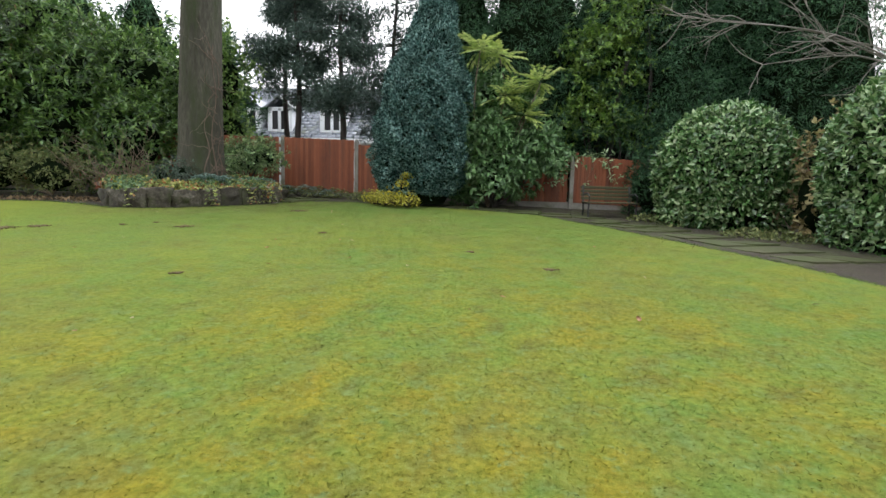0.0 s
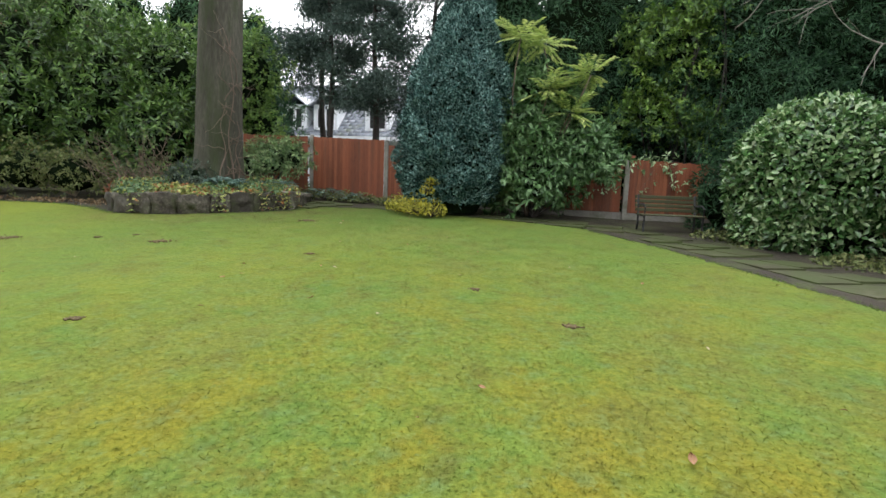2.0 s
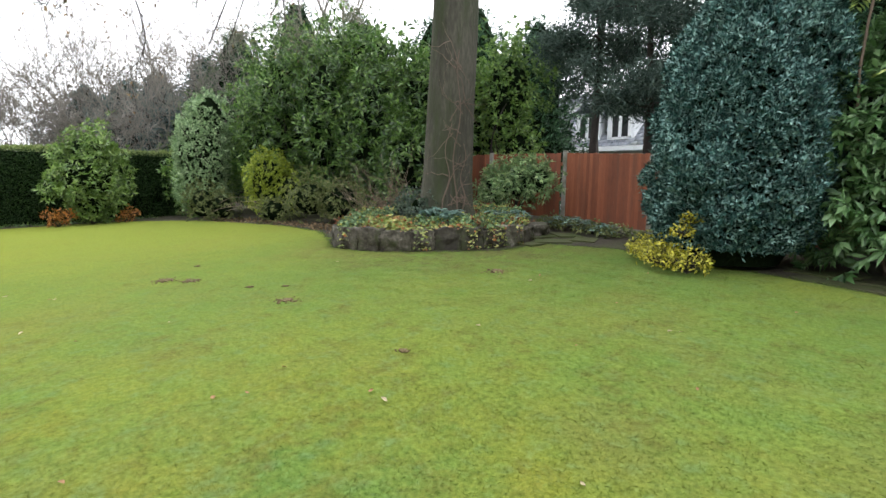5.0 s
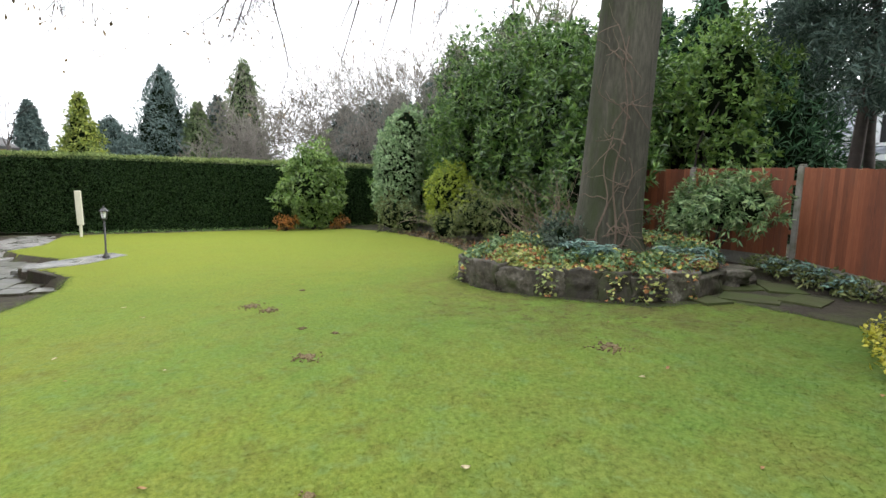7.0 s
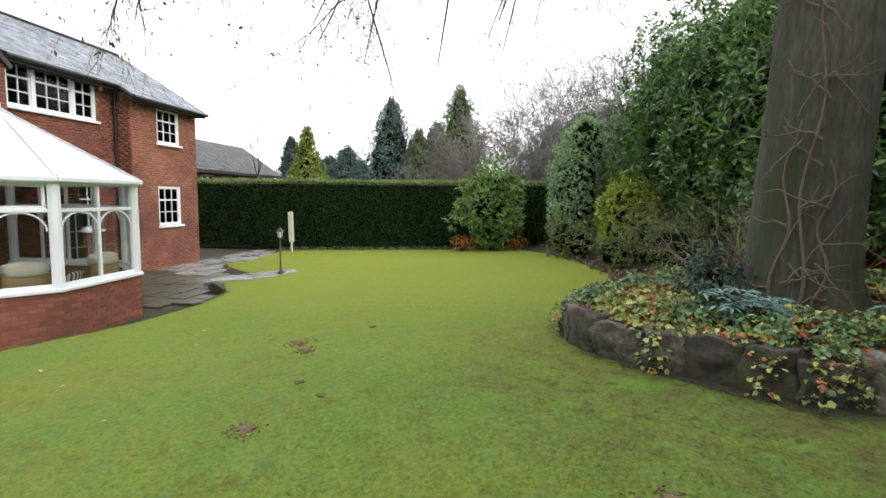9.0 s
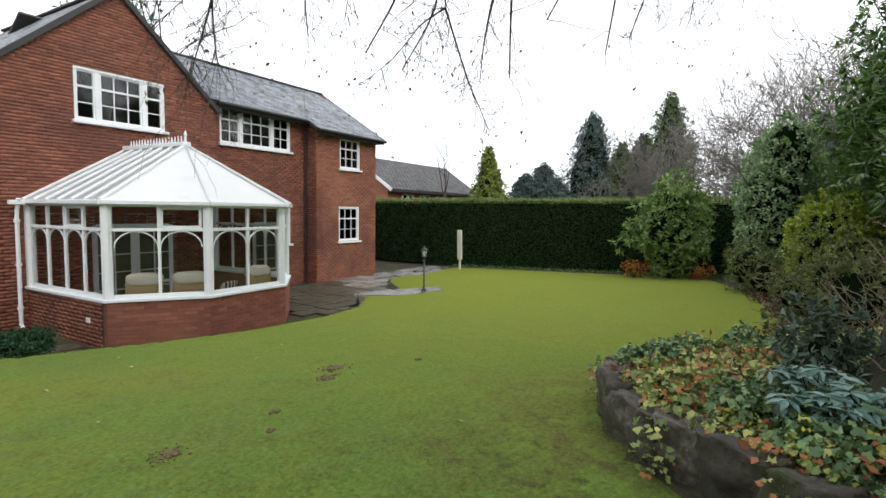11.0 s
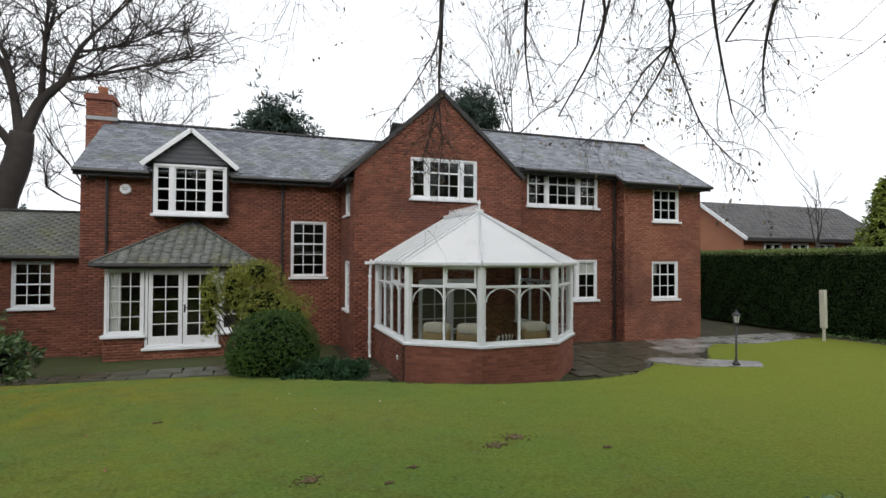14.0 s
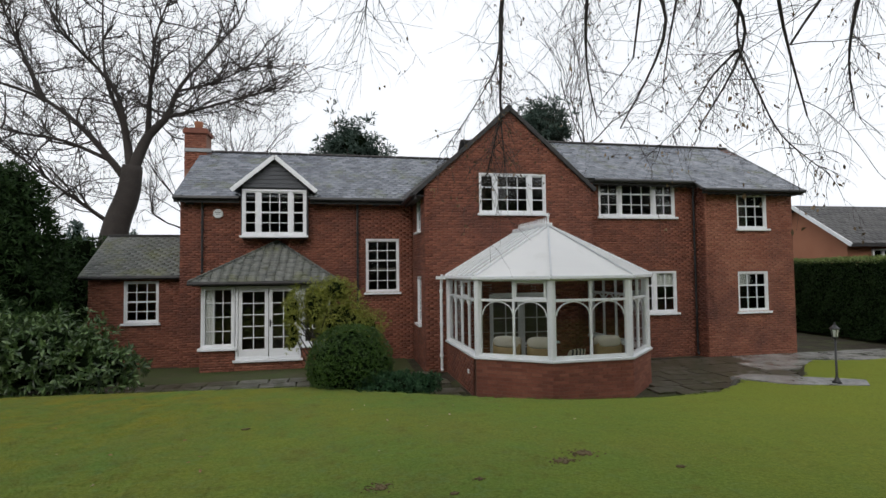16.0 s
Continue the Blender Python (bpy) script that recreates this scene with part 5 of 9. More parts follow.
plinth = part("plinth", bm, M_MORTAR, CONS, "red brick plinth")
BRICK_ME = {}


def brick_piece(parent, p, yaw, length):
    key = round(length, 2)
    if key not in BRICK_ME:
        b = bmesh.new()
        box(b, -length / 2, length / 2, -0.02, 0.008, 0, 0.065, 0.003)
        me = bpy.data.meshes.new("brick")
        b.to_mesh(me)
        b.free()
        me.materials.append(M_BRICK)
        BRICK_ME[key] = me
    ob = new("brick", BRICK_ME[key])
    ob.parent = parent
    ob.matrix_basis = Matrix.Translation(Vector(p) - ORIGIN[parent]) @ pose(0, 0, 0, 0, 0, yaw)


def lay_plinth():
    for (x0, y0), (x1, y1) in zip(CP[1:4], CP[2:5]):
        a, b = Vector((x0, y0, 0)), Vector((x1, y1, 0))
        d = (b - a)
        ln = d.length
        d.normalize()
        n = Vector((d.y, -d.x, 0))
        if n.y < 0 and abs(n.y) > 0.2:
            n = -n
        yaw = math.degrees(math.atan2(-n.x, n.y))
        for r in range(11):
            z = SILL - 0.13 - r * 0.075
            if z < HB:
                break
            s = -0.1125 if r % 2 else 0.0
            while s < ln - 0.02:
                q0, q1 = (s + 0.005 if s > 0.01 else -0.028), (s + 0.220 if s + 0.225 < ln else ln + 0.028)
                if q1 - q0 > 0.04:
                    m = a + d * ((q0 + q1) / 2) + n * 0.082
                    brick_piece(plinth, (m.x, m.y, z), yaw, q1 - q0)
                s += 0.225
    a, ln = (CP[0][0] + 0.08, CP[0][1], 0), CP[1][1] - CP[0][1]
    place("brickwork", brick_mesh("brickwork", a, (0, 1, 0), (1, 0, 0), HB, SILL - 0.06, lambda z: (0, ln), [], crng), M_BRICK, plinth, kind="stuff")
    a, ln = (CP[5][0] - 0.08, CP[5][1], 0), CP[4][1] - CP[5][1]
    place("brickwork", brick_mesh("brickwork", a, (0, 1, 0), (-1, 0, 0), HB, SILL - 0.06, lambda z: (0, ln), [], crng), M_BRICK, plinth, kind="stuff")


lay_plinth()
bm = bmesh.new()
for (x0, y0), (x1, y1) in zip(CP, CP[1:]):
    d = Vector((x1 - x0, y1 - y0, 0)).normalized() * 0.06
    beam(bm, (x0 - d.x, y0 - d.y, SILL - 0.03), (x1 + d.x, y1 + d.y, SILL - 0.03), 0.26, 0.06, (0, 0, 1), 0.01)
part("sill", bm, M_UPVC, CONS, "wide white sill")
TR = 1.92


def bay_side(p, q, shares, vent):
    """One glazed side: posts, sill and head rails, transom with small lights above and arched lights below."""
    p, q = Vector((*p, 0)), Vector((*q, 0))
    d = (q - p)
    ln = d.length
    d.normalize()
    n = Vector((-d.y, d.x, 0))
    bm = bmesh.new()

    def at(s, z, k=0.0):
        v = p + d * s + n * k
        return Vector((v.x, v.y, z))

    up = tuple(n)
    beam(bm, at(0.08, SILL + 0.035), at(ln - 0.08, SILL + 0.035), 0.07, 0.07, up, 0.006)
    side = part("side_frame", bm, M_UPVC, CONS, "white plastic glazed side frame")
    for name, z, h in (("head_rail", CE - 0.04, 0.08), ("transom", TR, 0.06)):
        bm = bmesh.new()
        beam(bm, at(0.08, z), at(ln - 0.08, z), h, 0.068, up, 0.006)
        part(name, bm, M_UPVC, side)
    total = sum(shares)
    s = 0.09
    for i, sh in enumerate(shares):
        e = s + (ln - 0.18) * sh / total
        if i < len(shares) - 1:
            bm = bmesh.new()
            beam(bm, at(e, SILL + 0.07), at(e, CE - 0.08), 0.055, 0.060, up, 0.005)
            part("mullion", bm, M_UPVC, side)
        g0, g1 = s + 0.02, e - 0.02
        c, r = (g0 + g1) / 2, (g1 - g0) / 2
        arc_h = min(r, 0.30)
        bm = bmesh.new()
        pts = [at(c - r * math.cos(a), TR - 0.03 - arc_h + arc_h * math.sin(a), 0.0) for a in np.linspace(0, math.pi, 13)]
        for a, b in zip(pts, pts[1:]):
            beam(bm, a, b, 0.024, 0.035, up)
        part("arch", bm, M_UPVC, side)
        if i in vent:
            bm = bmesh.new()
            for a, b in ((at(g0, TR + 0.05, 0.02), at(g1, TR + 0.05, 0.02)), (at(g0, CE - 0.1, 0.02), at(g1, CE - 0.1, 0.02)), (at(g0 + 0.025, TR + 0.04, 0.02), at(g0 + 0.025, CE - 0.09, 0.02)), (at(g1 - 0.025, TR + 0.04, 0.02), at(g1 - 0.025, CE - 0.09, 0.02))):
                beam(bm, a, b, 0.05, 0.06, up, 0.006)
            part("vent_frame", bm, M_UPVC, side)
        for z0, z1 in ((SILL + 0.06, TR - 0.02), (TR + 0.02, CE - 0.07)):
            pb = bmesh.new()
            pb.faces.new([pb.verts.new(v) for v in (at(s, z0), at(e, z0), at(e, z1), at(s, z1))])
            pane = part("pane", pb, M_GLASS, side)
            pane.visible_shadow = False
        s = e


def inner_door():
    t = thing("patio_door", (-9.0, GABLE_Y + 0.06, PATIO), "white glazed double door between house and conservatory", "door")
    y = GABLE_Y + 0.045
    # No opening in the wall: a dark sheet stands in for the dim room.
    b = bmesh.new()
    box(b, -8.12, -9.88, y - 0.022, y - 0.012, PATIO + 0.03, 1.86)
    part("backing", b, M_ROOM, t, "dark sheet standing in for a dim room behind the glass")
    for x in (-8.1, -8.95, -9.05, -9.9):
        b = bmesh.new()
        box(b, x - 0.05, x + 0.05, y - 0.02, y + 0.035, PATIO + 0.02, 1.9, 0.006)
        part("stile", b, M_UPVC, t)
    for z in (PATIO + 0.12, 1.86):
        b = bmesh.new()
        box(b, -8.14, -9.86, y - 0.018, y + 0.03, z - 0.07, z + 0.07, 0.006)
        part("rail", b, M_UPVC, t)
    for x0, x1 in ((-8.15, -8.9), (-9.1, -9.85)):
        for k in range(1, 4):
            z = PATIO + 0.15 + k * 0.42
            b = bmesh.new()
            box(b, x0, x1, y - 0.005, y + 0.02, z - 0.014, z + 0.014)
            part("glazing_bar", b, M_UPVC, t)
        b = bmesh.new()
        box(b, (x0 + x1) / 2 - 0.013, (x0 + x1) / 2 + 0.013, y - 0.004, y + 0.019, PATIO + 0.15, 1.8)
        part("glazing_bar", b, M_UPVC, t)
        b = bmesh.new()
        b.faces.new([b.verts.new(v) for v in ((x0, y, PATIO + 0.1), (x1, y, PATIO + 0.1), (x1, y, 1.84), (x0, y, 1.84))])
        part("pane", b, M_GLASS, t)


inner_door()
bay_side(CP[0], CP[1], [1, 1, 1, 1], {2})
bay_side(CP[1], CP[2], [1, 1], {1})
bay_side(CP[2], CP[3], [1, 1], ())
bay_side(CP[3], CP[4], [1, 1], ())
bay_side(CP[4], CP[5], [1, 1, 1, 1], ())
for x, y in CP:
    bm = bmesh.new()
    tube(bm, [(x, y, SILL), (x, y, CE)], [0.095, 0.095], 8)
    part("corner_post", bm, M_UPVC, CONS)
RF, RB, CRZ = (-8.97, -0.80), (-8.88, GABLE_Y + 0.02), 3.69
EAVE = []
cx, cy = -9.08, -1.3
for x, y in CP:
    d = Vector((x - cx, y - cy, 0)).normalized() * 0.14
    EAVE.append((x + d.x, y if abs(y - GABLE_Y) < 0.1 else y + d.y, CE + 0.03))
tops = [RB, RF, RF, RF, RF, RB]
for i in range(5):
    a, b = Vector(EAVE[i]), Vector(EAVE[i + 1])
    ta, tb = Vector((*tops[i], CRZ)), Vector((*tops[i + 1], CRZ))
    bm = bmesh.new()
    pts = [a, b, tb, ta] if (ta - tb).length > 0.01 else [a, b, ta]
    roof_slab(bm, pts, 0.03)
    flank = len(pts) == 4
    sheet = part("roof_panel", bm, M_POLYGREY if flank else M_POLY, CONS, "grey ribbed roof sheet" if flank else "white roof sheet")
    k = 6 if len(pts) == 4 else 1
    for j in range(k + 1):
        f = j / k
        bm = bmesh.new()
        beam(bm, a.lerp(b, f) + Vector((0, 0, 0.02)), (ta.lerp(tb, f) if flank else ta) + Vector((0, 0, 0.02)), 0.07 if flank else 0.045, 0.05 if flank else 0.03, (0, 0, 1), 0.008)
        part("roof_bar", bm, M_UPVC, sheet)
bm = bmesh.new()
for a, b in zip(EAVE, EAVE[1:]):
    beam(bm, Vector(a) - Vector((0, 0, 0.03)), Vector(b) - Vector((0, 0, 0.03)), 0.1, 0.09, (0, 0, 1), 0.015)
part("gutter", bm, M_UPVC, CONS, "white box gutter")
bm = bmesh.new()
beam(bm, (RF[0], RF[1] + 0.06, CRZ + 0.03), (*RB, CRZ + 0.03), 0.20, 0.10, (0, 0, 1), 0.015)
ridge = part("ridge", bm, M_UPVC, CONS, "white ridge capping")
bm = bmesh.new()
for i in range(19):
    y = RB[1] + 0.05 + (RF[1] - RB[1] - 0.08) * i / 18
    tube(bm, [(RF[0], y, CRZ + 0.05), (RF[0], y, CRZ + 0.19), (RF[0], y, CRZ + 0.23)], [0.014, 0.014, 0.003], 5)
    tube(bm, [(RF[0], y, CRZ + 0.125), (RF[0], y, CRZ + 0.145)], [0.022, 0.022], 5)
beam(bm, (*RF, CRZ + 0.085), (*RB, CRZ + 0.085), 0.02, 0.02)
tube(bm, [(RF[0], RF[1], CRZ + 0.04), (RF[0], RF[1], CRZ + 0.2), (RF[0], RF[1], CRZ + 0.24), (RF[0], RF[1], CRZ + 0.34)], [0.03, 0.02, 0.04, 0.003], 8)
part("cresting", bm, M_UPVC, ridge, "white spiked ridge cresting")
bm = bmesh.new()
box(bm, CP[0][0] - 0.1, CP[4][0] + 0.1, CP[0][1] + 0.05, -0.25, HB, PATIO + 0.02)
tri = [bm.verts.new((x, y, PATIO + 0.02)) for x, y in CP[1:5]]
bm.faces.new(tri)
part("floor", bm, M_WOODFLOOR, CONS)
downpipe(-6.62, GABLE_Y + 0.14, PATIO, 2.36, M_UPVC, 0.04, "white plastic downpipe", CONS)
bm = bmesh.new()
beam(bm, (-6.46, GABLE_Y + 0.22, 2.40), (-6.9, GABLE_Y + 0.2, 2.40), 0.1, 0.09, (0, 0, 1), 0.01)
part("gutter_end", bm, M_UPVC, CONS)
bm = bmesh.new()
box(bm, -6.78, -6.84, -0.45, -0.60, 0.18, 0.28, 0.01)
part("outside_socket", bm, M_UPVC, CONS, "small white outside socket")


def armchair(at, yaw, label):
    ch = thing("armchair", at, label, "armchair", "conservatory seats")
    o = Vector(at)

    def add(name, x0, x1, y0, y1, z0, z1, mat, bev):
        b = bmesh.new()
        box(b, x0, x1, y0, y1, z0, z1)
        bmesh.ops.subdivide_edges(b, edges=b.edges[:], cuts=2, use_grid_fill=True)
        bmesh.ops.smooth_vert(b, verts=b.verts[:], factor=bev, use_axis_x=True, use_axis_y=True, use_axis_z=True)
        bmesh.ops.transform(b, matrix=Matrix.Translation(o) @ pose(0, 0, 0, 0, 0, yaw), verts=b.verts[:])
        part(name, b, mat, ch, smooth=True)

    def pillow(name, x0, x1, y0, y1, z0, z1):
        b = bmesh.new()
        bmesh.ops.create_uvsphere(b, u_segments=20, v_segments=12, radius=1.0)
        for v in b.verts:
            v.co = Vector([math.copysign(abs(c) ** 0.62, c) for c in v.co])
            v.co = Vector(((x0 + x1) / 2 + v.co.x * (x1 - x0) / 2, (y0 + y1) / 2 + v.co.y * (y1 - y0) / 2, (z0 + z1) / 2 + v.co.z * (z1 - z0) / 2))
        bmesh.ops.transform(b, matrix=Matrix.Translation(o) @ pose(0, 0, 0, 0, 0, yaw), verts=b.verts[:])
        part(name, b, M_CUSHION, ch, smooth=True)

    add("base", -0.31, 0.31, -0.36, 0.36, 0.02, 0.42, M_RATTAN, 0.1)
    add("backrest", -0.33, 0.33, 0.26, 0.42, 0.36, 1.12, M_RATTAN, 0.25)
    add("arm", -0.36, -0.26, -0.36, 0.36, 0.36, 0.70, M_RATTAN, 0.25)
    add("arm", 0.26, 0.36, -0.36, 0.36, 0.36, 0.70, M_RATTAN, 0.25)
    pillow("seat_cushion", -0.28, 0.28, -0.35, 0.27, 0.40, 0.60)
    pillow("back_cushion", -0.33, 0.33, 0.14, 0.47, 0.99, 1.25)


FLZ = PATIO + 0.02
armchair((-7.80, -0.36, FLZ), -35, "tan rattan armchair with plump cream cushion")
armchair((-8.44, 0.06, FLZ), -30, "tan rattan armchair with plump cream cushion")
armchair((-9.80, 0.10, FLZ), 8, "tan rattan armchair with cream cushion on its back")
low = thing("footstool", (-9.05, 0.4, FLZ), "tall dark upholstered stool in the conservatory", "stool")
bm = bmesh.new()
box(bm, -9.28, -8.82, 0.16, 0.58, FLZ + 0.42, FLZ + 0.64, 0.05)
part("seat", bm, M_STRIPE, low)
for lx, ly in ((-9.22, 0.22), (-8.88, 0.22), (-9.22, 0.52), (-8.88, 0.52)):
    bm = bmesh.new()
    tube(bm, [(lx, ly, FLZ), (lx, ly, FLZ + 0.44)], [0.02, 0.025], 8)
    part("leg", bm, M_BLACK, low)


def striped_cushion(at):
    """A plump square cushion leaning back, its stripes as raised bands."""
    t = thing("striped_cushion", at, "black and white striped cushion leaning on a low stool", "cushion")
    m = Matrix.Translation(at) @ pose(0, 0, 0, -28, 0, 12)
    for k in range(9):
        x0, x1 = -0.22 + k * 0.44 / 9, -0.22 + (k + 1) * 0.44 / 9
        b = bmesh.new()
        ends = []
        for x in (x0, x1):
            f = max(0.0, 1 - (x / 0.235) ** 2) ** 0.5
            ends.append([b.verts.new((x, 0.075 * f * math.sin(a), 0.2 + 0.2 * (0.75 + 0.25 * f) * math.cos(a))) for a in (2 * math.pi * j / 12 for j in range(12))])
        for j in range(12):
            b.faces.new((ends[0][j], ends[1][j], ends[1][(j + 1) % 12], ends[0][(j + 1) % 12]))
        b.faces.new(ends[0])
        b.faces.new(ends[1][::-1])
        bmesh.ops.transform(b, matrix=m, verts=b.verts[:])
        part("stripe", b, M_STRIPE if k % 2 else M_CUSHION, t, "white stripe" if k % 2 == 0 else "black stripe")


striped_cushion((-9.02, 0.36, FLZ + 0.64))


# ---- paving ----
def slab_mesh(name, w, d, h, seed):
    """A riven slab with uneven outline."""
    r = random.Random(seed)
    b = bmesh.new()
    pts = []
    for sx, sy in ((-1, -1), (0, -1), (1, -1), (1, 0), (1, 1), (0, 1), (-1, 1), (-1, 0)):
        pts.append((sx * w / 2 + r.uniform(-0.02, 0.02), sy * d / 2 + r.uniform(-0.02, 0.02)))
    lo = [b.verts.new((x, y, 0)) for x, y in pts]
    hi = [b.verts.new((x * 0.985, y * 0.985, h + r.uniform(-0.004, 0.004))) for x, y in pts]
    b.faces.new(hi)
    for i in range(8):
        b.faces.new((lo[i], lo[(i + 1) % 8], hi[(i + 1) % 8], hi[i]))
    me = bpy.data.meshes.new(name)
    b.to_mesh(me)
    b.free()
    return me


patio = thing("patio", (-9, -1, PATIO), "wet grey crazy-paved patio with mossy joints", "patio", kind="structure")
SLABS = [slab_mesh("paving_slab", w, d, 0.05, i) for i, (w, d) in enumerate(((0.72, 0.52), (0.58, 0.52), (0.86, 0.52), (0.46, 0.52)))]
PALE_SLABS = [me.copy() for me in SLABS]
for me in SLABS:
    me.materials.append(M_PAVE)
for me in PALE_SLABS:
    me.materials.append(M_STEP)


def lay_patio():
    r = random.Random(8)
    y = -3.0
    while y < 3.0:
        x = -22.5 + r.uniform(0, 0.4)
        while x < 4.6:
            i = r.randrange(4)
            w = (0.72, 0.58, 0.86, 0.46)[i]
            px, py = x + w / 2, y + 0.26
            hall = -11.3 < px < -6.4 and py < 1.75
            house = py < (RIGHT_Y + 0.2)
            if bool(inside(YARD, np.array([px]), np.array([py]))[0]) and not hall and not house and float(edge_distance(YARD, np.array([px]), np.array([py]))[0]) > 0.2:
                ob = new("paving_slab", (PALE_SLABS if px < -15.7 - 0.5 * math.sin(py * 1.3) else SLABS)[i])
                ob.parent = patio
                ob.matrix_basis = Matrix.Translation((px + 9, py + 1, -0.05 + r.uniform(-0.004, 0.004))) @ pose(0, 0, 0, r.uniform(-0.6, 0.6), r.uniform(-0.6, 0.6), r.uniform(-2, 2))
            x += w + 0.025
        y += 0.545


lay_patio()
bm = bmesh.new()
box(bm, 4.6, -5.9, MAIN_Y + 0.02, -3.05, PATIO - 0.06, PATIO - 0.012)
part("mossy_paving", bm, M_PATH, patio, "mossy dark paving against the walls")
# stone steps from the patio up to the lawn, with the lamp standing on the upper one
steps = thing("garden_steps", (-13.6, 1.2, PATIO), "grey stone steps from patio to lawn", "steps")
for i, (pts, z0, z1) in enumerate(((((-12.75, 0.75), (-13.35, 0.55), (-15.4, 1.75), (-14.9, 2.25), (-13.4, 1.75)), -0.02, 0.045), (((-13.2, 0.35), (-13.9, 0.3), (-15.0, 0.95), (-14.4, 1.2)), -0.16, -0.07))):
    b = bmesh.new()
    lo = [b.verts.new((x, y, z0)) for x, y in pts]
    hi = [b.verts.new((x, y, z1)) for x, y in pts]
    b.faces.new(hi)
    b.faces.new(lo[::-1])
    for k in range(len(pts)):
        b.faces.new((lo[k], lo[(k + 1) % len(pts)], hi[(k + 1) % len(pts)], hi[k]))
    bmesh.ops.recalc_face_normals(b, faces=b.faces[:])
    part("step_slab", b, M_STEP, steps)
for x0, y0, x1, y1 in ((-11.9, 1.75, -12.75, 0.95), (-12.75, 0.95, -13.2, 0.55)):
    b = bmesh.new()
    beam(b, (x0, y0, -0.12), (x1, y1, -0.12), 0.12, 0.3, (0, 0, 1), 0.02)
    part("riser_stone", b, M_ROCK, steps, "dark mossy retaining stone")


# ---- lamp, stake ----
def garden_lamp(x, y):
    z = 0.045
    lamp = thing("lamp_post", (x, y, z), "black garden lamp post with a glazed lantern head", "lamp post")
    b = bmesh.new()
    tube(b, [(x, y, z), (x, y, z + 0.03), (x, y, z + 0.06), (x, y, z + 0.12), (x, y, z + 0.14), (x, y, z + 0.96)], [0.09, 0.09, 0.05, 0.035, 0.024, 0.022], 10)
    part("post", b, M_BLACK, lamp, smooth=True)
    b = bmesh.new()
    for k in (-1, 1):
        tube(b, [(x, y, z + 0.88), (x + 0.1 * k, y, z + 0.88)], [0.009, 0.009], 6)
    part("ladder_bar", b, M_BLACK, lamp)
    b = bmesh.new()
    tube(b, [(x, y, z + 0.95), (x, y, z + 0.98), (x, y, z + 1.0)], [0.03, 0.07, 0.065], 6)
    for k in range(6):
        a = math.pi * k / 3
        beam(b, (x + 0.055 * math.cos(a), y + 0.055 * math.sin(a), z + 0.99), (x + 0.085 * math.cos(a), y + 0.085 * math.sin(a), z + 1.17), 0.012, 0.012)
    head = part("lantern", b, M_BLACK, lamp, "black six-sided lantern")
    b = bmesh.new()
    tube(b, [(x, y, z + 1.0), (x, y, z + 1.165)], [0.05, 0.08], 6, False)
    part("lantern_glass", b, surface("frosted_lantern_glass", [(0.3, (0.62, 0.64, 0.66)), (0.7, (0.78, 0.8, 0.82))], 10, 2, 0.2, 0), head, "pale lantern glass")
    b = bmesh.new()
    tube(b, [(x, y, z + 1.165), (x, y, z + 1.18), (x, y, z + 1.25), (x, y, z + 1.27), (x, y, z + 1.33)], [0.11, 0.11, 0.035, 0.025, 0.004], 6)
    part("lantern_roof", b, M_BLACK, head)


garden_lamp(-14.47, 1.88)
pz = z_at(-21.37, -0.79)
stake = thing("garden_stake", (-21.37, -0.79, pz), "pale weathered concrete stake standing in the lawn", "stake")
bm = bmesh.new()
beam(bm, (-21.37, -0.79, pz + 0.42), (-21.40, -0.84, 1.545), 0.2, 0.12, (1, 0, 0), 0.02)
part("stake_head", bm, M_POLE, stake)
bm = bmesh.new()
tube(bm, [(-21.37, -0.79, pz - 0.05), (-21.37, -0.79, pz + 0.5)], [0.05, 0.05], 8)
part("stake_foot", bm, M_POLE, stake)


# ---- fence ----
BOARD_ME = {}


def fence_board(h, seed):
    key = (round(h, 1), seed % 3)
    if key not in BOARD_ME:
        b = bmesh.new()
        r = random.Random(seed)
        box(b, -0.056, 0.056, -0.006, 0.006, 0, h, 0.003)
        for v in b.verts:
            if v.co.z > h / 2:
                v.co.z += r.uniform(-0.006, 0.006)
        me = bpy.data.meshes.new("board")
        b.to_mesh(me)
        b.free()
        me.materials.append(M_FENCE)
        BOARD_ME[key] = me
    return BOARD_ME[key]


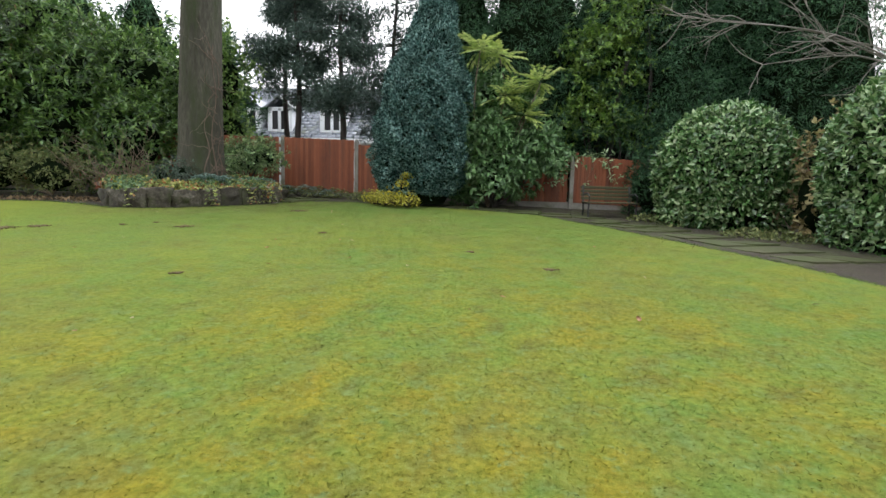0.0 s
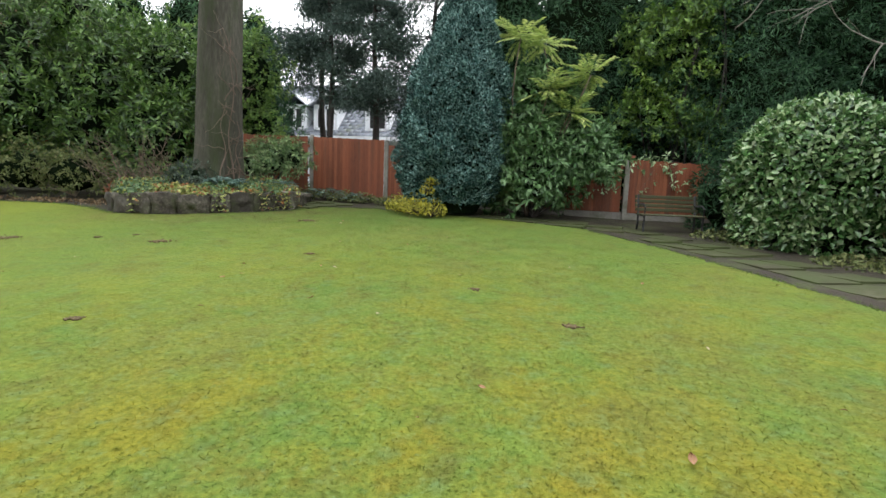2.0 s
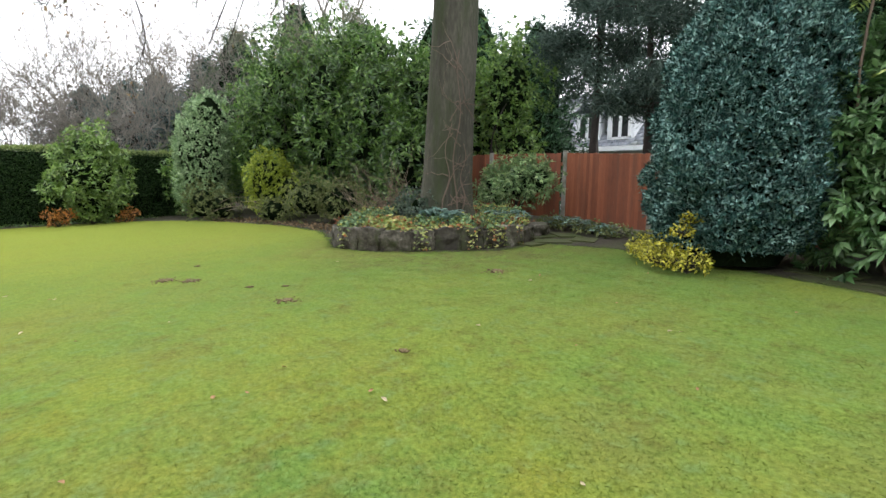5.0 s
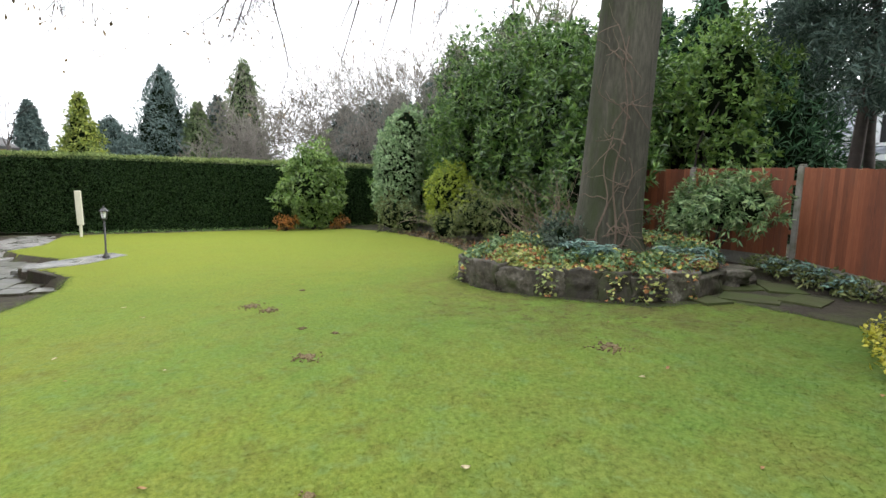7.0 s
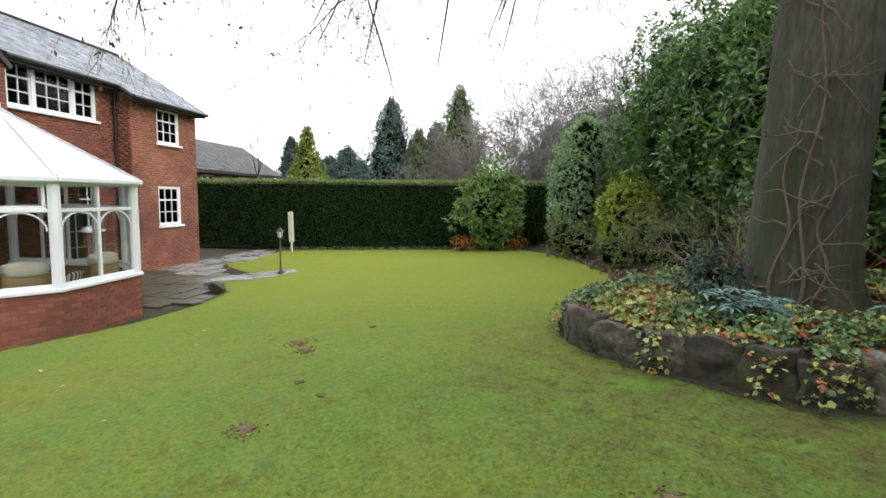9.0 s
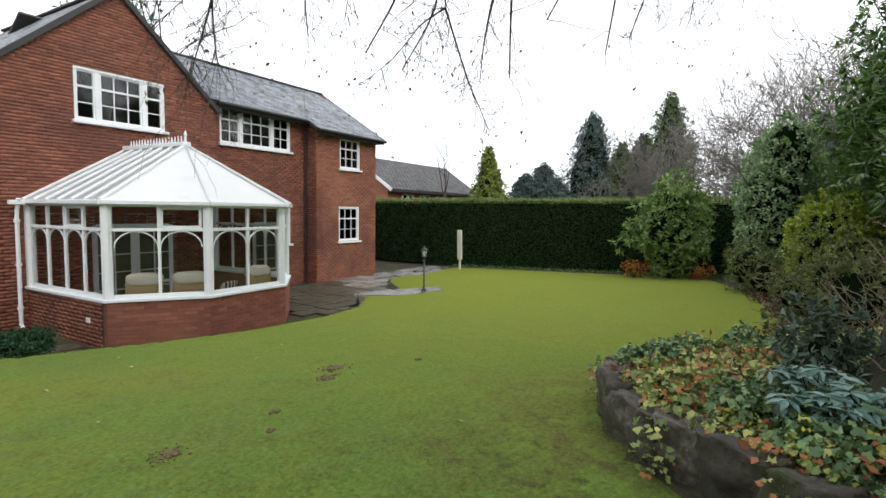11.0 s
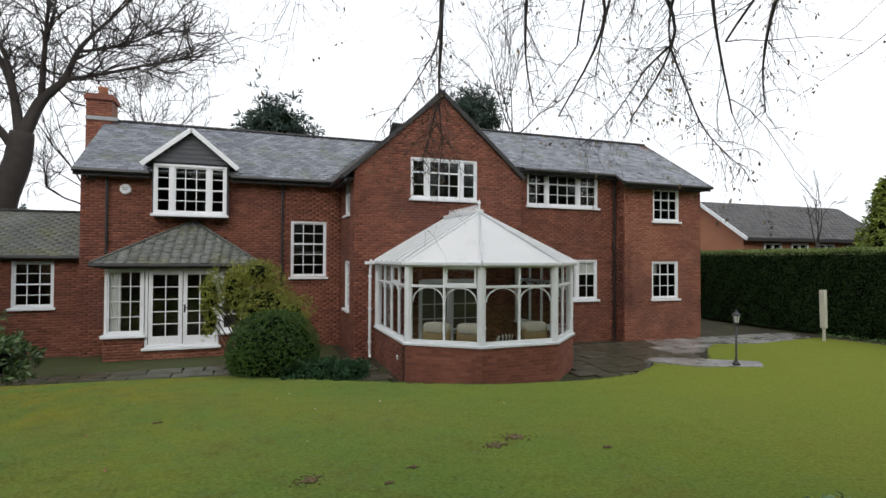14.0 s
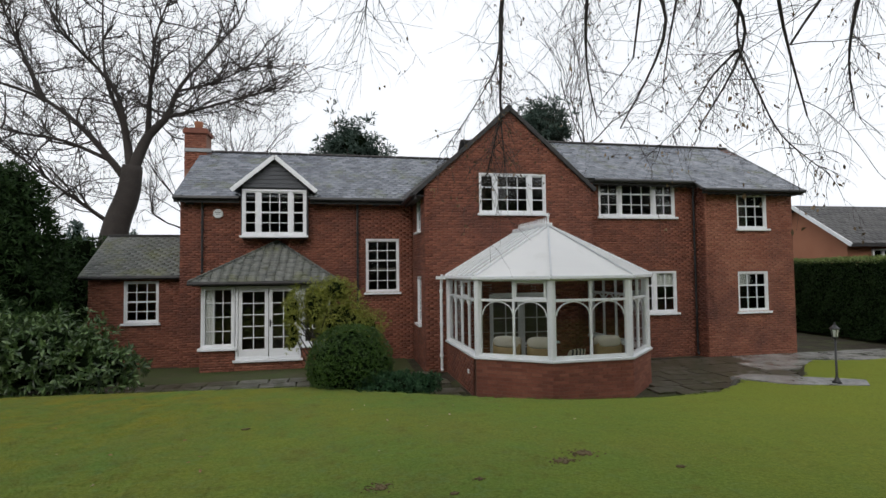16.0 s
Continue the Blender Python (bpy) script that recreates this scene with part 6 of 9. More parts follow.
def fence_panel(p, q, z0, z1, h, dip=0.0):
    """A closeboard panel between posts p and q, over a concrete gravel board. z0, z1: ground at its ends."""
    a, b = Vector((*p, z0)), Vector((*q, z1))
    d = (b - a)
    flat = Vector((d.x, d.y, 0))
    ln = flat.length
    flat.normalize()
    yaw = math.degrees(math.atan2(flat.y, flat.x))
    bm = bmesh.new()
    off = Vector((flat.y, -flat.x, 0)) * -0.03
    for k in (0.35, 0.85):
        beam(bm, a + off + Vector((0, 0, h * k)), b + off + Vector((0, 0, h * k)), 0.05, 0.08)
    f = part("panel", bm, M_FENCE, FENCE_ROOT)
    shift = a - ORIGIN[f]
    n = int((ln - 0.1) / 0.098)
    for i in range(n):
        s = 0.1 + i * 0.098
        t = s / ln
        z = z0 + (z1 - z0) * t + 0.16
        ob = new("board", fence_board(h - 0.16 - dip * math.sin(math.pi * t), i))
        ob.parent = f
        ob.matrix_basis = Matrix.Translation(shift + Vector((flat.x * s, flat.y * s, z - z0))) @ pose(0, 0, 0, 0, 0, yaw + 7)
    bm = bmesh.new()
    o = Vector((flat.y, -flat.x, 0)) * -0.03
    beam(bm, a + o + Vector((0, 0, 0.02)), b + o + Vector((0, 0, 0.02)), 0.05, 0.3, (0, 0, 1), 0.005)
    part("gravel_board", bm, M_CONC, f, "grey concrete gravel board")


def fence_post(x, y, z, h):
    bm = bmesh.new()
    box(bm, x - 0.055, x + 0.055, y - 0.06, y + 0.06, z - 0.1, z + h - 0.03, 0.012)
    box(bm, x - 0.05, x + 0.05, y - 0.055, y + 0.055, z + h - 0.03, z + h + 0.01, 0.02)
    part("post", bm, M_CONC, FENCE_ROOT, "weathered concrete post")


FENCE_ROOT = thing("fence", (-3.0, 13.9, 0.7), "red-brown stained closeboard fence with concrete posts", "fence")
FENCE = [(-17.0, 14.6, 0.85, 1.74), (-14.0, 14.4, 0.88, 1.74), (-11.0, 14.2, 0.88, 1.74), (-8.05, 14.13, 0.855, 1.73), (-6.04, 14.52, 0.852, 1.75), (-3.54, 13.80, 0.739, 1.70), (-1.6, 13.6, 0.72, 1.62), (0.5, 13.4, 0.70, 1.55), (2.52, 13.2, 0.70, 1.45),
         (4.6, 13.5, 0.62, 1.55), (6.9, 13.9, 0.58, 1.6), (8.6, 12.4, 0.52, 1.65), (8.7, 9.5, 0.42, 1.65), (8.8, 6.6, 0.32, 1.65), (8.9, 3.6, 0.22, 1.65)]
for x, y, z, h in FENCE:
    fence_post(x, y, z, h)
for (x0, y0, z0, h0), (x1, y1, z1, h1) in zip(FENCE, FENCE[1:]):
    fence_panel((x0, y0), (x1, y1), z0, z1, min(h0, h1) - 0.03, 0.06)


# ---- plants ----
def stems(base, tips, r0, r1, seed, sides=5, wob=0.08):
    """Curved stems from the base to each tip."""
    g = np.random.default_rng(seed)
    lines = []
    b = np.array(base, float)
    for t in tips:
        t = np.array(t, float)
        k = np.linspace(0, 1, 7)[:, None]
        side = g.normal(0, wob, 3) * np.linalg.norm(t - b)
        p = b + (t - b) * k + side * np.sin(k * math.pi) + np.array((0, 0, 0.15)) * np.linalg.norm(t - b) * k * (1 - k)
        lines.append((p, r0, r1))
    return tubes_mesh("stems", lines, sides)


def bush(name, base, label, category, lobes, material, leaf, seed, stem=M_TWIG, stem_r=0.025, group="", lump=0.14, depth=0.3, low=-0.75, spread=0.8, droop=0.0, freq=3.5, facing=1.0, core=0.6, tuft=8):
    """lobes: (centre, radii, leaves)."""
    g = np.random.default_rng(seed)
    t = thing(name, base, label, category, group)
    P, O = [], []
    for i, (c, r, n) in enumerate(lobes):
        p, o = shell(max(30, int(n * 1.15 / tuft)), g, seed * 7 + i, c, r, lump, freq, depth, low)
        P.append(p)
        O.append(o)
    P, O = np.concatenate(P), np.concatenate(O)
    keep = P[:, 2] > base[2] - 0.02
    if tuft == 1:
        crown = foliage("crown", P[keep], O[keep], leaf[0], leaf[1], g, droop, spread, facing=facing)
    else:
        crown = tufted("crown", P[keep], O[keep], tuft, leaf[0], leaf[1], g, droop)
    place("crown", crown, material, t)
    # Dark body added inside each lobe: painted shade for gaps between leaves.
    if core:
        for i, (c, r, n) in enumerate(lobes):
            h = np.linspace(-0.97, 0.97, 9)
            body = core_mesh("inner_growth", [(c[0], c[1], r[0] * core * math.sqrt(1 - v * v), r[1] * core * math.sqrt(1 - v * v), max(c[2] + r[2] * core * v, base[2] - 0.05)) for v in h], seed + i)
            place("inner_growth", body, M_INNER_SHADE, t)
    tips = [np.array(c) + g.normal(0, 0.35, 3) * np.array(r) for c, r, n in lobes for _ in range(4)]
    place("stems", stems(base, tips, stem_r, stem_r * 0.3, seed), stem, t)
    return t


def conifer(name, base, height, radius, label, n, material, leaf, seed, profile=None, trunk_r=0.12, clear=0.0, droop=0.25, rough_edge=0.25, category="conifer", bark=M_PINEBARK, group="", spread=0.55, inner=0.45, core=0.62, tuft=6, size=0.9, lean=(0.0, 0.0), clumps=0.0):
    g = np.random.default_rng(seed)
    t = thing(name, base, label, category, group)
    hs, rs = zip(*(profile or ((0, 0.85), (0.12, 1.0), (0.35, 0.82), (0.7, 0.42), (0.93, 0.12), (1.0, 0.02))))
    n = int(n * 1.2 / tuft)
    h = g.uniform(0, 1, n * 2)
    r_at = np.interp(h, hs, rs)
    keep = g.uniform(0, 1, n * 2) < r_at + 0.08
    h, r_at = h[keep][:n], r_at[keep][:n]
    a = g.uniform(0, 2 * math.pi, len(h))
    tiers = 1 + rough_edge * (0.5 * np.sin(h * height * 5.5 + 2.3 * np.sin(a * 3 + seed)) + 0.6 * np.sin(a * 5 + h * 17 + seed))
    if clumps:
        tiers = tiers * (1 + clumps * np.sin(a * 9 + 2.1 * np.sin(h * height * 3.1 + seed)) * np.sin(h * height * 4.3 + 1.7 * np.sin(a * 4)))
    rr = radius * r_at * tiers * (1 - inner * g.uniform(0, 1, len(h)) ** 1.8)
    z = clear + h * (height - clear)
    p = np.stack((base[0] + lean[0] * z + rr * np.cos(a), base[1] + lean[1] * z + rr * np.sin(a), base[2] + z - droop * rr * 0.4), 1)
    out = unit(np.stack((np.cos(a), np.sin(a), np.full(len(a), 0.25)), 1))
    place("crown", tufted("crown", p, out, tuft, leaf[0], leaf[1], g, droop, 0.12, size), material, t)
    # Added dark cone, shade painted behind the outer sprays.
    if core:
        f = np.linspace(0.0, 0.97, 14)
        place("inner_growth", core_mesh("inner_growth", [(base[0] + lean[0] * v * height, base[1] + lean[1] * v * height, radius * core * np.interp(v, hs, rs), radius * core * np.interp(v, hs, rs), base[2] + clear + v * (height - clear)) for v in f], seed), M_INNER_SHADE, t)
    b = bmesh.new()
    k = 8
    tube(b, [(base[0] + lean[0] * height * 0.95 * i / k + 0.04 * math.sin(i), base[1] + lean[1] * height * 0.95 * i / k + 0.04 * math.cos(i * 1.3), base[2] - 0.1 + height * 0.95 * i / k) for i in range(k + 1)], [trunk_r * (1 - 0.92 * i / k) for i in range(k + 1)], 8)
    part("trunk", b, bark, t, smooth=True)
    return t


def grow(lines, p, d, length, r, level, g, spreadv=0.55, up=0.12, kids=3, keep=3, droop=0.0):
    """Recursive bare branches."""
    k = 6 if level > 1 else 4
    pts = [p]
    cur, way = p.copy(), d.copy()
    for i in range(k):
        way = unit(way + g.normal(0, 0.13, 3) + np.array((0, 0, up - droop * (3 - level))))
        cur = cur + way * length / k
        pts.append(cur.copy())
    lines.append((pts, r, r * 0.55))
    if level == 0:
        return
    for i in range(kids):
        j = g.integers(2, k + 1)
        nd = unit(way + g.normal(0, spreadv, 3))
        grow(lines, pts[j], nd, length * g.uniform(0.55, 0.8), r * (0.5 if j < k else 0.6), level - 1, g, spreadv, up, kids, keep, droop)


def bare_tree(name, base, height, r, label, seed, levels=4, kids=3, mat=M_TWIG, limbs=None, spreadv=0.5, sides=4, lean=(0, 0, 1), first=0.4, group="", least=0.0):
    g = np.random.default_rng(seed)
    t = thing(name, base, label, "tree", group)
    b0 = np.array(base, float)
    fork = b0 + np.array(lean, float) / np.linalg.norm(lean) * height * first
    b = bmesh.new()
    k = 7
    tube(b, [tuple(b0 + (fork - b0) * i / k + np.array((0.03 * math.sin(i * 1.7), 0.03 * math.cos(i), -0.1 if i == 0 else 0))) for i in range(k + 1)], [r * (1.25 if i == 0 else 1 - 0.35 * i / k) for i in range(k + 1)], 10)
    part("trunk", b, mat, t, smooth=True)
    lines = []
    for lv in (limbs or [unit(np.array((math.cos(a), math.sin(a), 1.4))) * height * 0.42 for a in (0.3, 2.2, 4.1, 5.4)]):
        lv = np.array(lv, float)
        ln = np.linalg.norm(lv)
        grow(lines, fork - (fork - b0) * g.uniform(0, 0.12), lv / ln, ln, r * 0.27, levels, g, spreadv, 0.05, kids)
    place("branches", tubes_mesh("branches", [(p, max(r0, least * 1.3), max(r1, least)) for p, r0, r1 in lines], sides), mat, t)
    return t


# beech with the raised bed at its foot
def beech():
    t = thing("beech_tree", (-6.90, 11.40, 0.9), "tall smooth grey beech trunk with bare drooping branches", "tree")
    b = bmesh.new()
    prof = [(0, 0.84), (0.25, 0.66), (0.6, 0.56), (1.2, 0.52), (2.5, 0.495), (4, 0.475), (6, 0.44), (8, 0.40), (11, 0.3), (14, 0.12)]
    rings = []
    for z, r in prof:
        ring = []
        for k in range(28):
            a = 2 * math.pi * k / 28
            flare = 1 + (0.22 * math.exp(-z * 2.2)) * math.sin(a * 5 + 0.7) + 0.025 * math.sin(a * 3 + z)
            ring.append(b.verts.new((-6.88 + 0.05 * z * 0.4 + r * flare * math.cos(a), 11.34 + 0.026 * z + r * flare * math.sin(a), 0.78 + z)))
        rings.append(ring)
    for r0, r1 in zip(rings, rings[1:]):
        for k in range(28):
            b.faces.new((r0[k], r0[(k + 1) % 28], r1[(k + 1) % 28], r1[k]))
    part("trunk", b, M_BARK, t, smooth=True)
    # limbs reach out over the lawn, their ends hang down
    g = np.random.default_rng(77)
    limbs = [
        [(-6.9, 11.8, 8.2), (-7.6, 9.5, 8.6), (-8.4, 7.2, 7.4), (-8.68, 6.05, 5.9), (-8.70, 5.95, 5.29)],
        [(-6.9, 11.8, 8.0), (-6.6, 9.0, 8.8), (-6.3, 6.2, 8.0), (-6.15, 4.6, 6.8), (-6.15, 4.3, 5.5), (-6.2, 4.1, 4.9), (-6.25, 4.1, 4.2)],
        [(-6.9, 11.9, 9.0), (-8.8, 9.5, 9.6), (-10.6, 7.0, 8.2), (-10.9, 5.8, 6.6), (-10.9, 5.5, 5.6), (-11.3, 5.2, 4.9)],
        [(-6.9, 11.8, 8.6), (-5.4, 8.6, 9.0), (-4.6, 5.5, 7.8), (-4.3, 4.6, 6.9), (-4.2, 4.3, 6.2)],
        [(-7.2, 11.6, 8.3), (-9.5, 10.4, 9.0), (-12.2, 8.8, 8.0), (-13.0, 8.0, 6.8), (-13.2, 7.6, 5.9)],
        [(-7.2, 11.9, 8.8), (-8.6, 8.2, 9.6), (-9.4, 4.5, 8.2), (-9.5, 3.6, 6.9), (-9.4, 3.4, 5.8)],
        [(-7.0, 11.8, 8.0), (-9.0, 10.8, 8.0), (-10.4, 10.0, 6.9), (-10.9, 9.6, 5.9)],
        [(-6.7, 11.6, 9.0), (-4.2, 10.0, 9.4), (-2.0, 9.2, 8.2), (-1.4, 9.3, 6.9)],
        [(-7.0, 11.7, 8.6), (-7.6, 8.0, 9.3), (-7.5, 5.6, 8.2), (-7.4, 4.7, 6.9), (-7.45, 4.4, 5.7), (-7.7, 4.2, 4.9)],
    ]
    for x, y, z in ((-7.6, 8.0, 4.35), (-8.2, 7.1, 4.1), (-7.4, 5.7, 4.3), (-8.9, 5.2, 4.5), (-9.6, 8.0, 4.6), (-6.6, 7.0, 4.6)):
        limbs.append([(-6.9, 11.6, 8.4), ((x - 6.9) / 2, (y + 11.6) / 2 - 0.6, 8.7), (x + 0.2, y + 0.5, z + 2.4), (x - 0.35 * math.cos(x * 5), y + 0.3, z + 1.2), (x + 0.25 * math.cos(x * 5), y, z)])
    for i in range(16):
        a = -0.15 + i * 0.11
        reach = 4.5 + 3.2 * ((i * 7) % 5) / 5
        ux, uy = -math.sin(a), -math.cos(a)
        zt = 6.9 + 1.3 * ((i * 3) % 4) / 4
        limbs.append([(-6.9, 11.5, 8.5), (-6.9 + ux * reach * 0.5, 11.5 + uy * reach * 0.5, 9.0), (-6.9 + ux * reach * 0.9, 11.5 + uy * reach * 0.9, zt + 0.6), (-6.9 + ux * reach * 1.03, 11.5 + uy * reach * 1.03, zt - 0.7)])
    forks = [
        [(-8.70, 5.95, 5.29), (-8.80, 6.1, 4.75), (-8.93, 6.25, 4.2), (-9.3, 6.25, 3.9), (-9.75, 6.15, 3.72)],
        [(-8.70, 5.95, 5.29), (-8.62, 5.6, 5.1), (-8.58, 5.4, 4.9), (-8.45, 5.1, 4.55), (-8.2, 4.7, 4.2)],
        [(-6.15, 4.45, 6.2), (-5.95, 4.7, 5.4), (-5.78, 4.85, 5.08), (-5.5, 4.7, 4.6), (-5.2, 4.5, 4.2)],
        [(-6.2, 4.1, 4.9), (-6.1, 4.0, 4.4), (-6.0, 3.9, 3.9)],
    ]
    lines, twig = [], []
    for i, l in enumerate(limbs):
        p = smooth_line(l, 24)
        lines.append((p, 0.11, 0.009))
        hang_twigs(p, twig, g, 0.30 if len(l) != 5 or i < 9 else 0.55, 64 if len(l) != 5 or i < 9 else 20, 1.7)
    for l in forks:
        p = smooth_line(l, 16)
        lines.append((p, 0.018, 0.005))
        hang_twigs(p, twig, g, 0.1, 48, 0.9)
    for i in range(7):
        a = g.uniform(0, 6.28)
        grow(lines, np.array((-6.8, 12.0, 9.5 + i * 0.5)), unit(np.array((math.cos(a), math.sin(a), 0.9))), 4.5, 0.13, 2, g, 0.5, 0.05, 3)
    for l in lines:
        place("branch", tubes_mesh("branch", [l], 6), M_TWIG, t)
    place("twigs", tubes_mesh("twigs", twig, 3), M_TWIG, t, "fine drooping twigs")
    ends = np.array([l[0][-1] for l in twig if g.uniform() < 0.15])
    ends = np.repeat(ends, 2, 0) + g.normal(0, 0.05, (len(ends) * 2, 3))
    along = unit(g.normal(0, 0.5, ends.shape) + np.array((0, 0, -1)))
    place("dry_leaves", leaves_mesh("dry_leaves", ends, unit(g.normal(size=ends.shape)), along, 0.062, 0.032, 0.2, g), L_BROWN, t, "few dry brown leaves left on the twigs")
    # climbing stems on the trunk
    cl = []

    def on_trunk(a, z, out):
        k = 0.52 + 0.16 * math.exp(-(z - 0.8) * 1.6) + out
        return (-6.87 + 0.02 * (z - 0.8) + k * math.cos(a), 11.34 + 0.026 * (z - 0.8) + k * math.sin(a), z)

    for i, (a, z0, z1) in enumerate(((5.75, 0.9, 4.4), (5.45, 0.9, 3.0), (6.05, 1.0, 2.6))):
        cl.append(([on_trunk(a + 0.10 * math.sin(k * 0.8 + i * 2), z0 + (z1 - z0) * k / 15, 0.03) for k in range(16)], 0.022, 0.008))
    for i in range(24):
        a, z = 5.72 + g.normal(0, 0.22), g.uniform(1.15, 4.2)
        way, sink = (1 if i % 2 else -1) * g.uniform(0.05, 0.12), g.uniform(-0.06, 0.09)
        pts = []
        for k in range(10):
            pts.append(on_trunk(a, z, 0.035 + 0.011 * k * (i % 3)))
            a += way * g.uniform(0.6, 1.3)
            z += sink + g.normal(0, 0.025)
        cl.append((pts, 0.013, 0.0035))
        if i % 3 == 0:
            grow(cl, np.array(pts[5]), unit(np.array((math.cos(a), math.sin(a), g.uniform(-0.5, 0.4)))), g.uniform(0.25, 0.55), 0.008, 1, g, 0.5, 0.0, 2)
    place("climbing_stems", tubes_mesh("climbing_stems", cl, 5), M_CLIMBER, t, "pale bare stems of a climber on the trunk")


def smooth_line(pts, n):
    p = np.array(pts, float)
    s = np.linspace(0, len(p) - 1, n)
    out = []
    for v in s:
        i = int(min(v, len(p) - 2))
        f = v - i
        p0, p1, p2, p3 = p[max(i - 1, 0)], p[i], p[i + 1], p[min(i + 2, len(p) - 1)]
        out.append(0.5 * ((2 * p1) + (-p0 + p2) * f + (2 * p0 - 5 * p1 + 4 * p2 - p3) * f * f + (-p0 + 3 * p1 - 3 * p2 + p3) * f ** 3))
    return np.array(out)


def hang_twigs(p, twig, g, start, count, size):
    n = len(p)
    for i in range(int(n * start), n):
        for _ in range(max(1, count // 16)):
            if g.uniform() < 0.78:
                ln = size * g.uniform(0.35, 1.0)
                way = unit(g.normal(0, 0.55, 3) + np.array((0, 0, -0.55)))
                cur = p[i].copy()
                pts = [cur.copy()]
                for k in range(6):
                    way = unit(way + g.normal(0, 0.16, 3) + np.array((0, 0, -0.10)))
                    cur = cur + way * ln / 6
                    pts.append(cur.copy())
                twig.append((pts, 0.0055, 0.0018))
                for _ in range(3):
                    j = g.integers(1, 6)
                    w2 = unit(way + g.normal(0, 0.6, 3))
                    c2 = pts[j].copy()
                    q = [c2.copy()]
                    for k in range(4):
                        w2 = unit(w2 + g.normal(0, 0.2, 3) + np.array((0, 0, -0.08)))
                        c2 = c2 + w2 * ln * 0.42 / 4
                        q.append(c2.copy())
                    twig.append((q, 0.003, 0.0012))


beech()

BED = [(-7.9, 9.4), (-7.25, 9.06), (-6.52, 9.08), (-6.0, 9.38), (-5.57, 9.88), (-5.14, 10.38), (-4.92, 11.0), (-5.1, 11.7), (-5.6, 12.4)]


def rock(bm, c, sx, sy, sz, yaw, seed):
    r = bmesh.ops.create_icosphere(bm, subdivisions=4, radius=1.0)
    for v in r["verts"]:
        d = v.co.copy()
        k = max(abs(d.x), abs(d.y), abs(d.z)) ** 0.85
        n = noise.noise(d * 1.7 + Vector((seed * 3.1, seed, 0))) * 0.24 + noise.noise(d * 4 + Vector((seed, 0, seed))) * 0.12
        n += noise.noise(d * 9 + Vector((0, seed, seed))) * 0.05 + noise.noise(d * 19 + Vector((seed, seed, 0))) * 0.028
        q = d / k
        q.z = min(q.z, 0.72 + 0.1 * noise.noise(d * 2.2 + Vector((seed, 0, 0))))
        v.co = q * (1 + n)
    bmesh.ops.transform(bm, matrix=Matrix.Translation(c) @ pose(0, 0, 0, 0, 0, yaw) @ Matrix.Diagonal((sx, sy, sz, 1)), verts=r["verts"])


def raised_bed():
    t = thing("raised_bed", (-6.6, 10.5, 0.62), "raised bed edged with rough dark stones under the beech", "flower bed")
    line = smooth_line(BED, 60)
    seg = np.concatenate(([0], np.cumsum(np.linalg.norm(np.diff(line, axis=0), axis=1))))
    s, i = 0.15, 0
    r = random.Random(3)
    while s < seg[-1]:
        w = r.uniform(0.34, 0.62)
        x = np.interp(s + w / 2, seg, line[:, 0])
        y = np.interp(s + w / 2, seg, line[:, 1])
        x2 = np.interp(s + w / 2 + 0.1, seg, line[:, 0])
        y2 = np.interp(s + w / 2 + 0.1, seg, line[:, 1])
        z = z_at(x, y)
        h = r.uniform(0.36, 0.46) * (0.75 if s > 4.0 else 1)
        b = bmesh.new()
        rock(b, (x, y, z + h / 2 - 0.03), w / 2 * 1.12, 0.19, h / 2 * 1.15, math.degrees(math.atan2(y2 - y, x2 - x)) + r.uniform(-8, 8), i)
        part("stone", b, M_ROCK, t, smooth=True)
        s += w * 0.96
        i += 1
    b = bmesh.new()
    ring = [b.verts.new((x, y, z_at(x, y) + 0.3)) for x, y in line[::3]] + [b.verts.new((-7.0, 13.4, 1.1)), b.verts.new((-8.6, 12.9, 1.05)), b.verts.new((-9.0, 10.8, 0.95))]
    mid = b.verts.new((-6.9, 11.2, 1.16))
    for k in range(len(ring)):
        b.faces.new((ring[k], ring[(k + 1) % len(ring)], mid))
    part("soil", b, M_SOIL, t, "dark soil filling the bed")
    g = np.random.default_rng(5)
    return line, g


bed_line, bg = raised_bed()


def clump_leaves(name, centres, per, spreadr, height, leaf, material, seed, label, category, base, lobed=False):
    """Low ground cover: rosettes of leaves on short stalks."""
    g = np.random.default_rng(seed)
    t = thing(name, base, label, category)
    c = np.repeat(np.asarray(centres, float), per, 0)
    a = g.uniform(0, 6.28, len(c))
    rr = spreadr * np.sqrt(g.uniform(0, 1, len(c)))
    p = c + np.stack((rr * np.cos(a), rr * np.sin(a), height * g.uniform(0.2, 1.0, len(c)) * (1.1 - 0.6 * rr / spreadr)), 1)
    out = unit(np.stack((np.cos(a) * 0.7, np.sin(a) * 0.7, np.ones(len(c)) * 0.55), 1))
    if lobed:
        face = unit(np.stack((np.cos(a) * 0.5 * rr / spreadr, np.sin(a) * 0.5 * rr / spreadr, np.ones(len(c))), 1) + g.normal(0, 0.42, c.shape))
        place("leaves", lobed_leaves("leaves", p, face, leaf[0], g), material, t)
    else:
        place("leaves", foliage("leaves", p, out, leaf[0], leaf[1], g, 0.15, 0.55, 0.12, 0.6), material, t)
    k = g.integers(0, len(p), min(len(p), 420))
    place("stalks", tubes_mesh("stalks", [([c[i], (c[i] + p[i]) / 2 + (0, 0, 0.02), p[i]], 0.003, 0.002) for i in k], 3), M_TWIG, t)


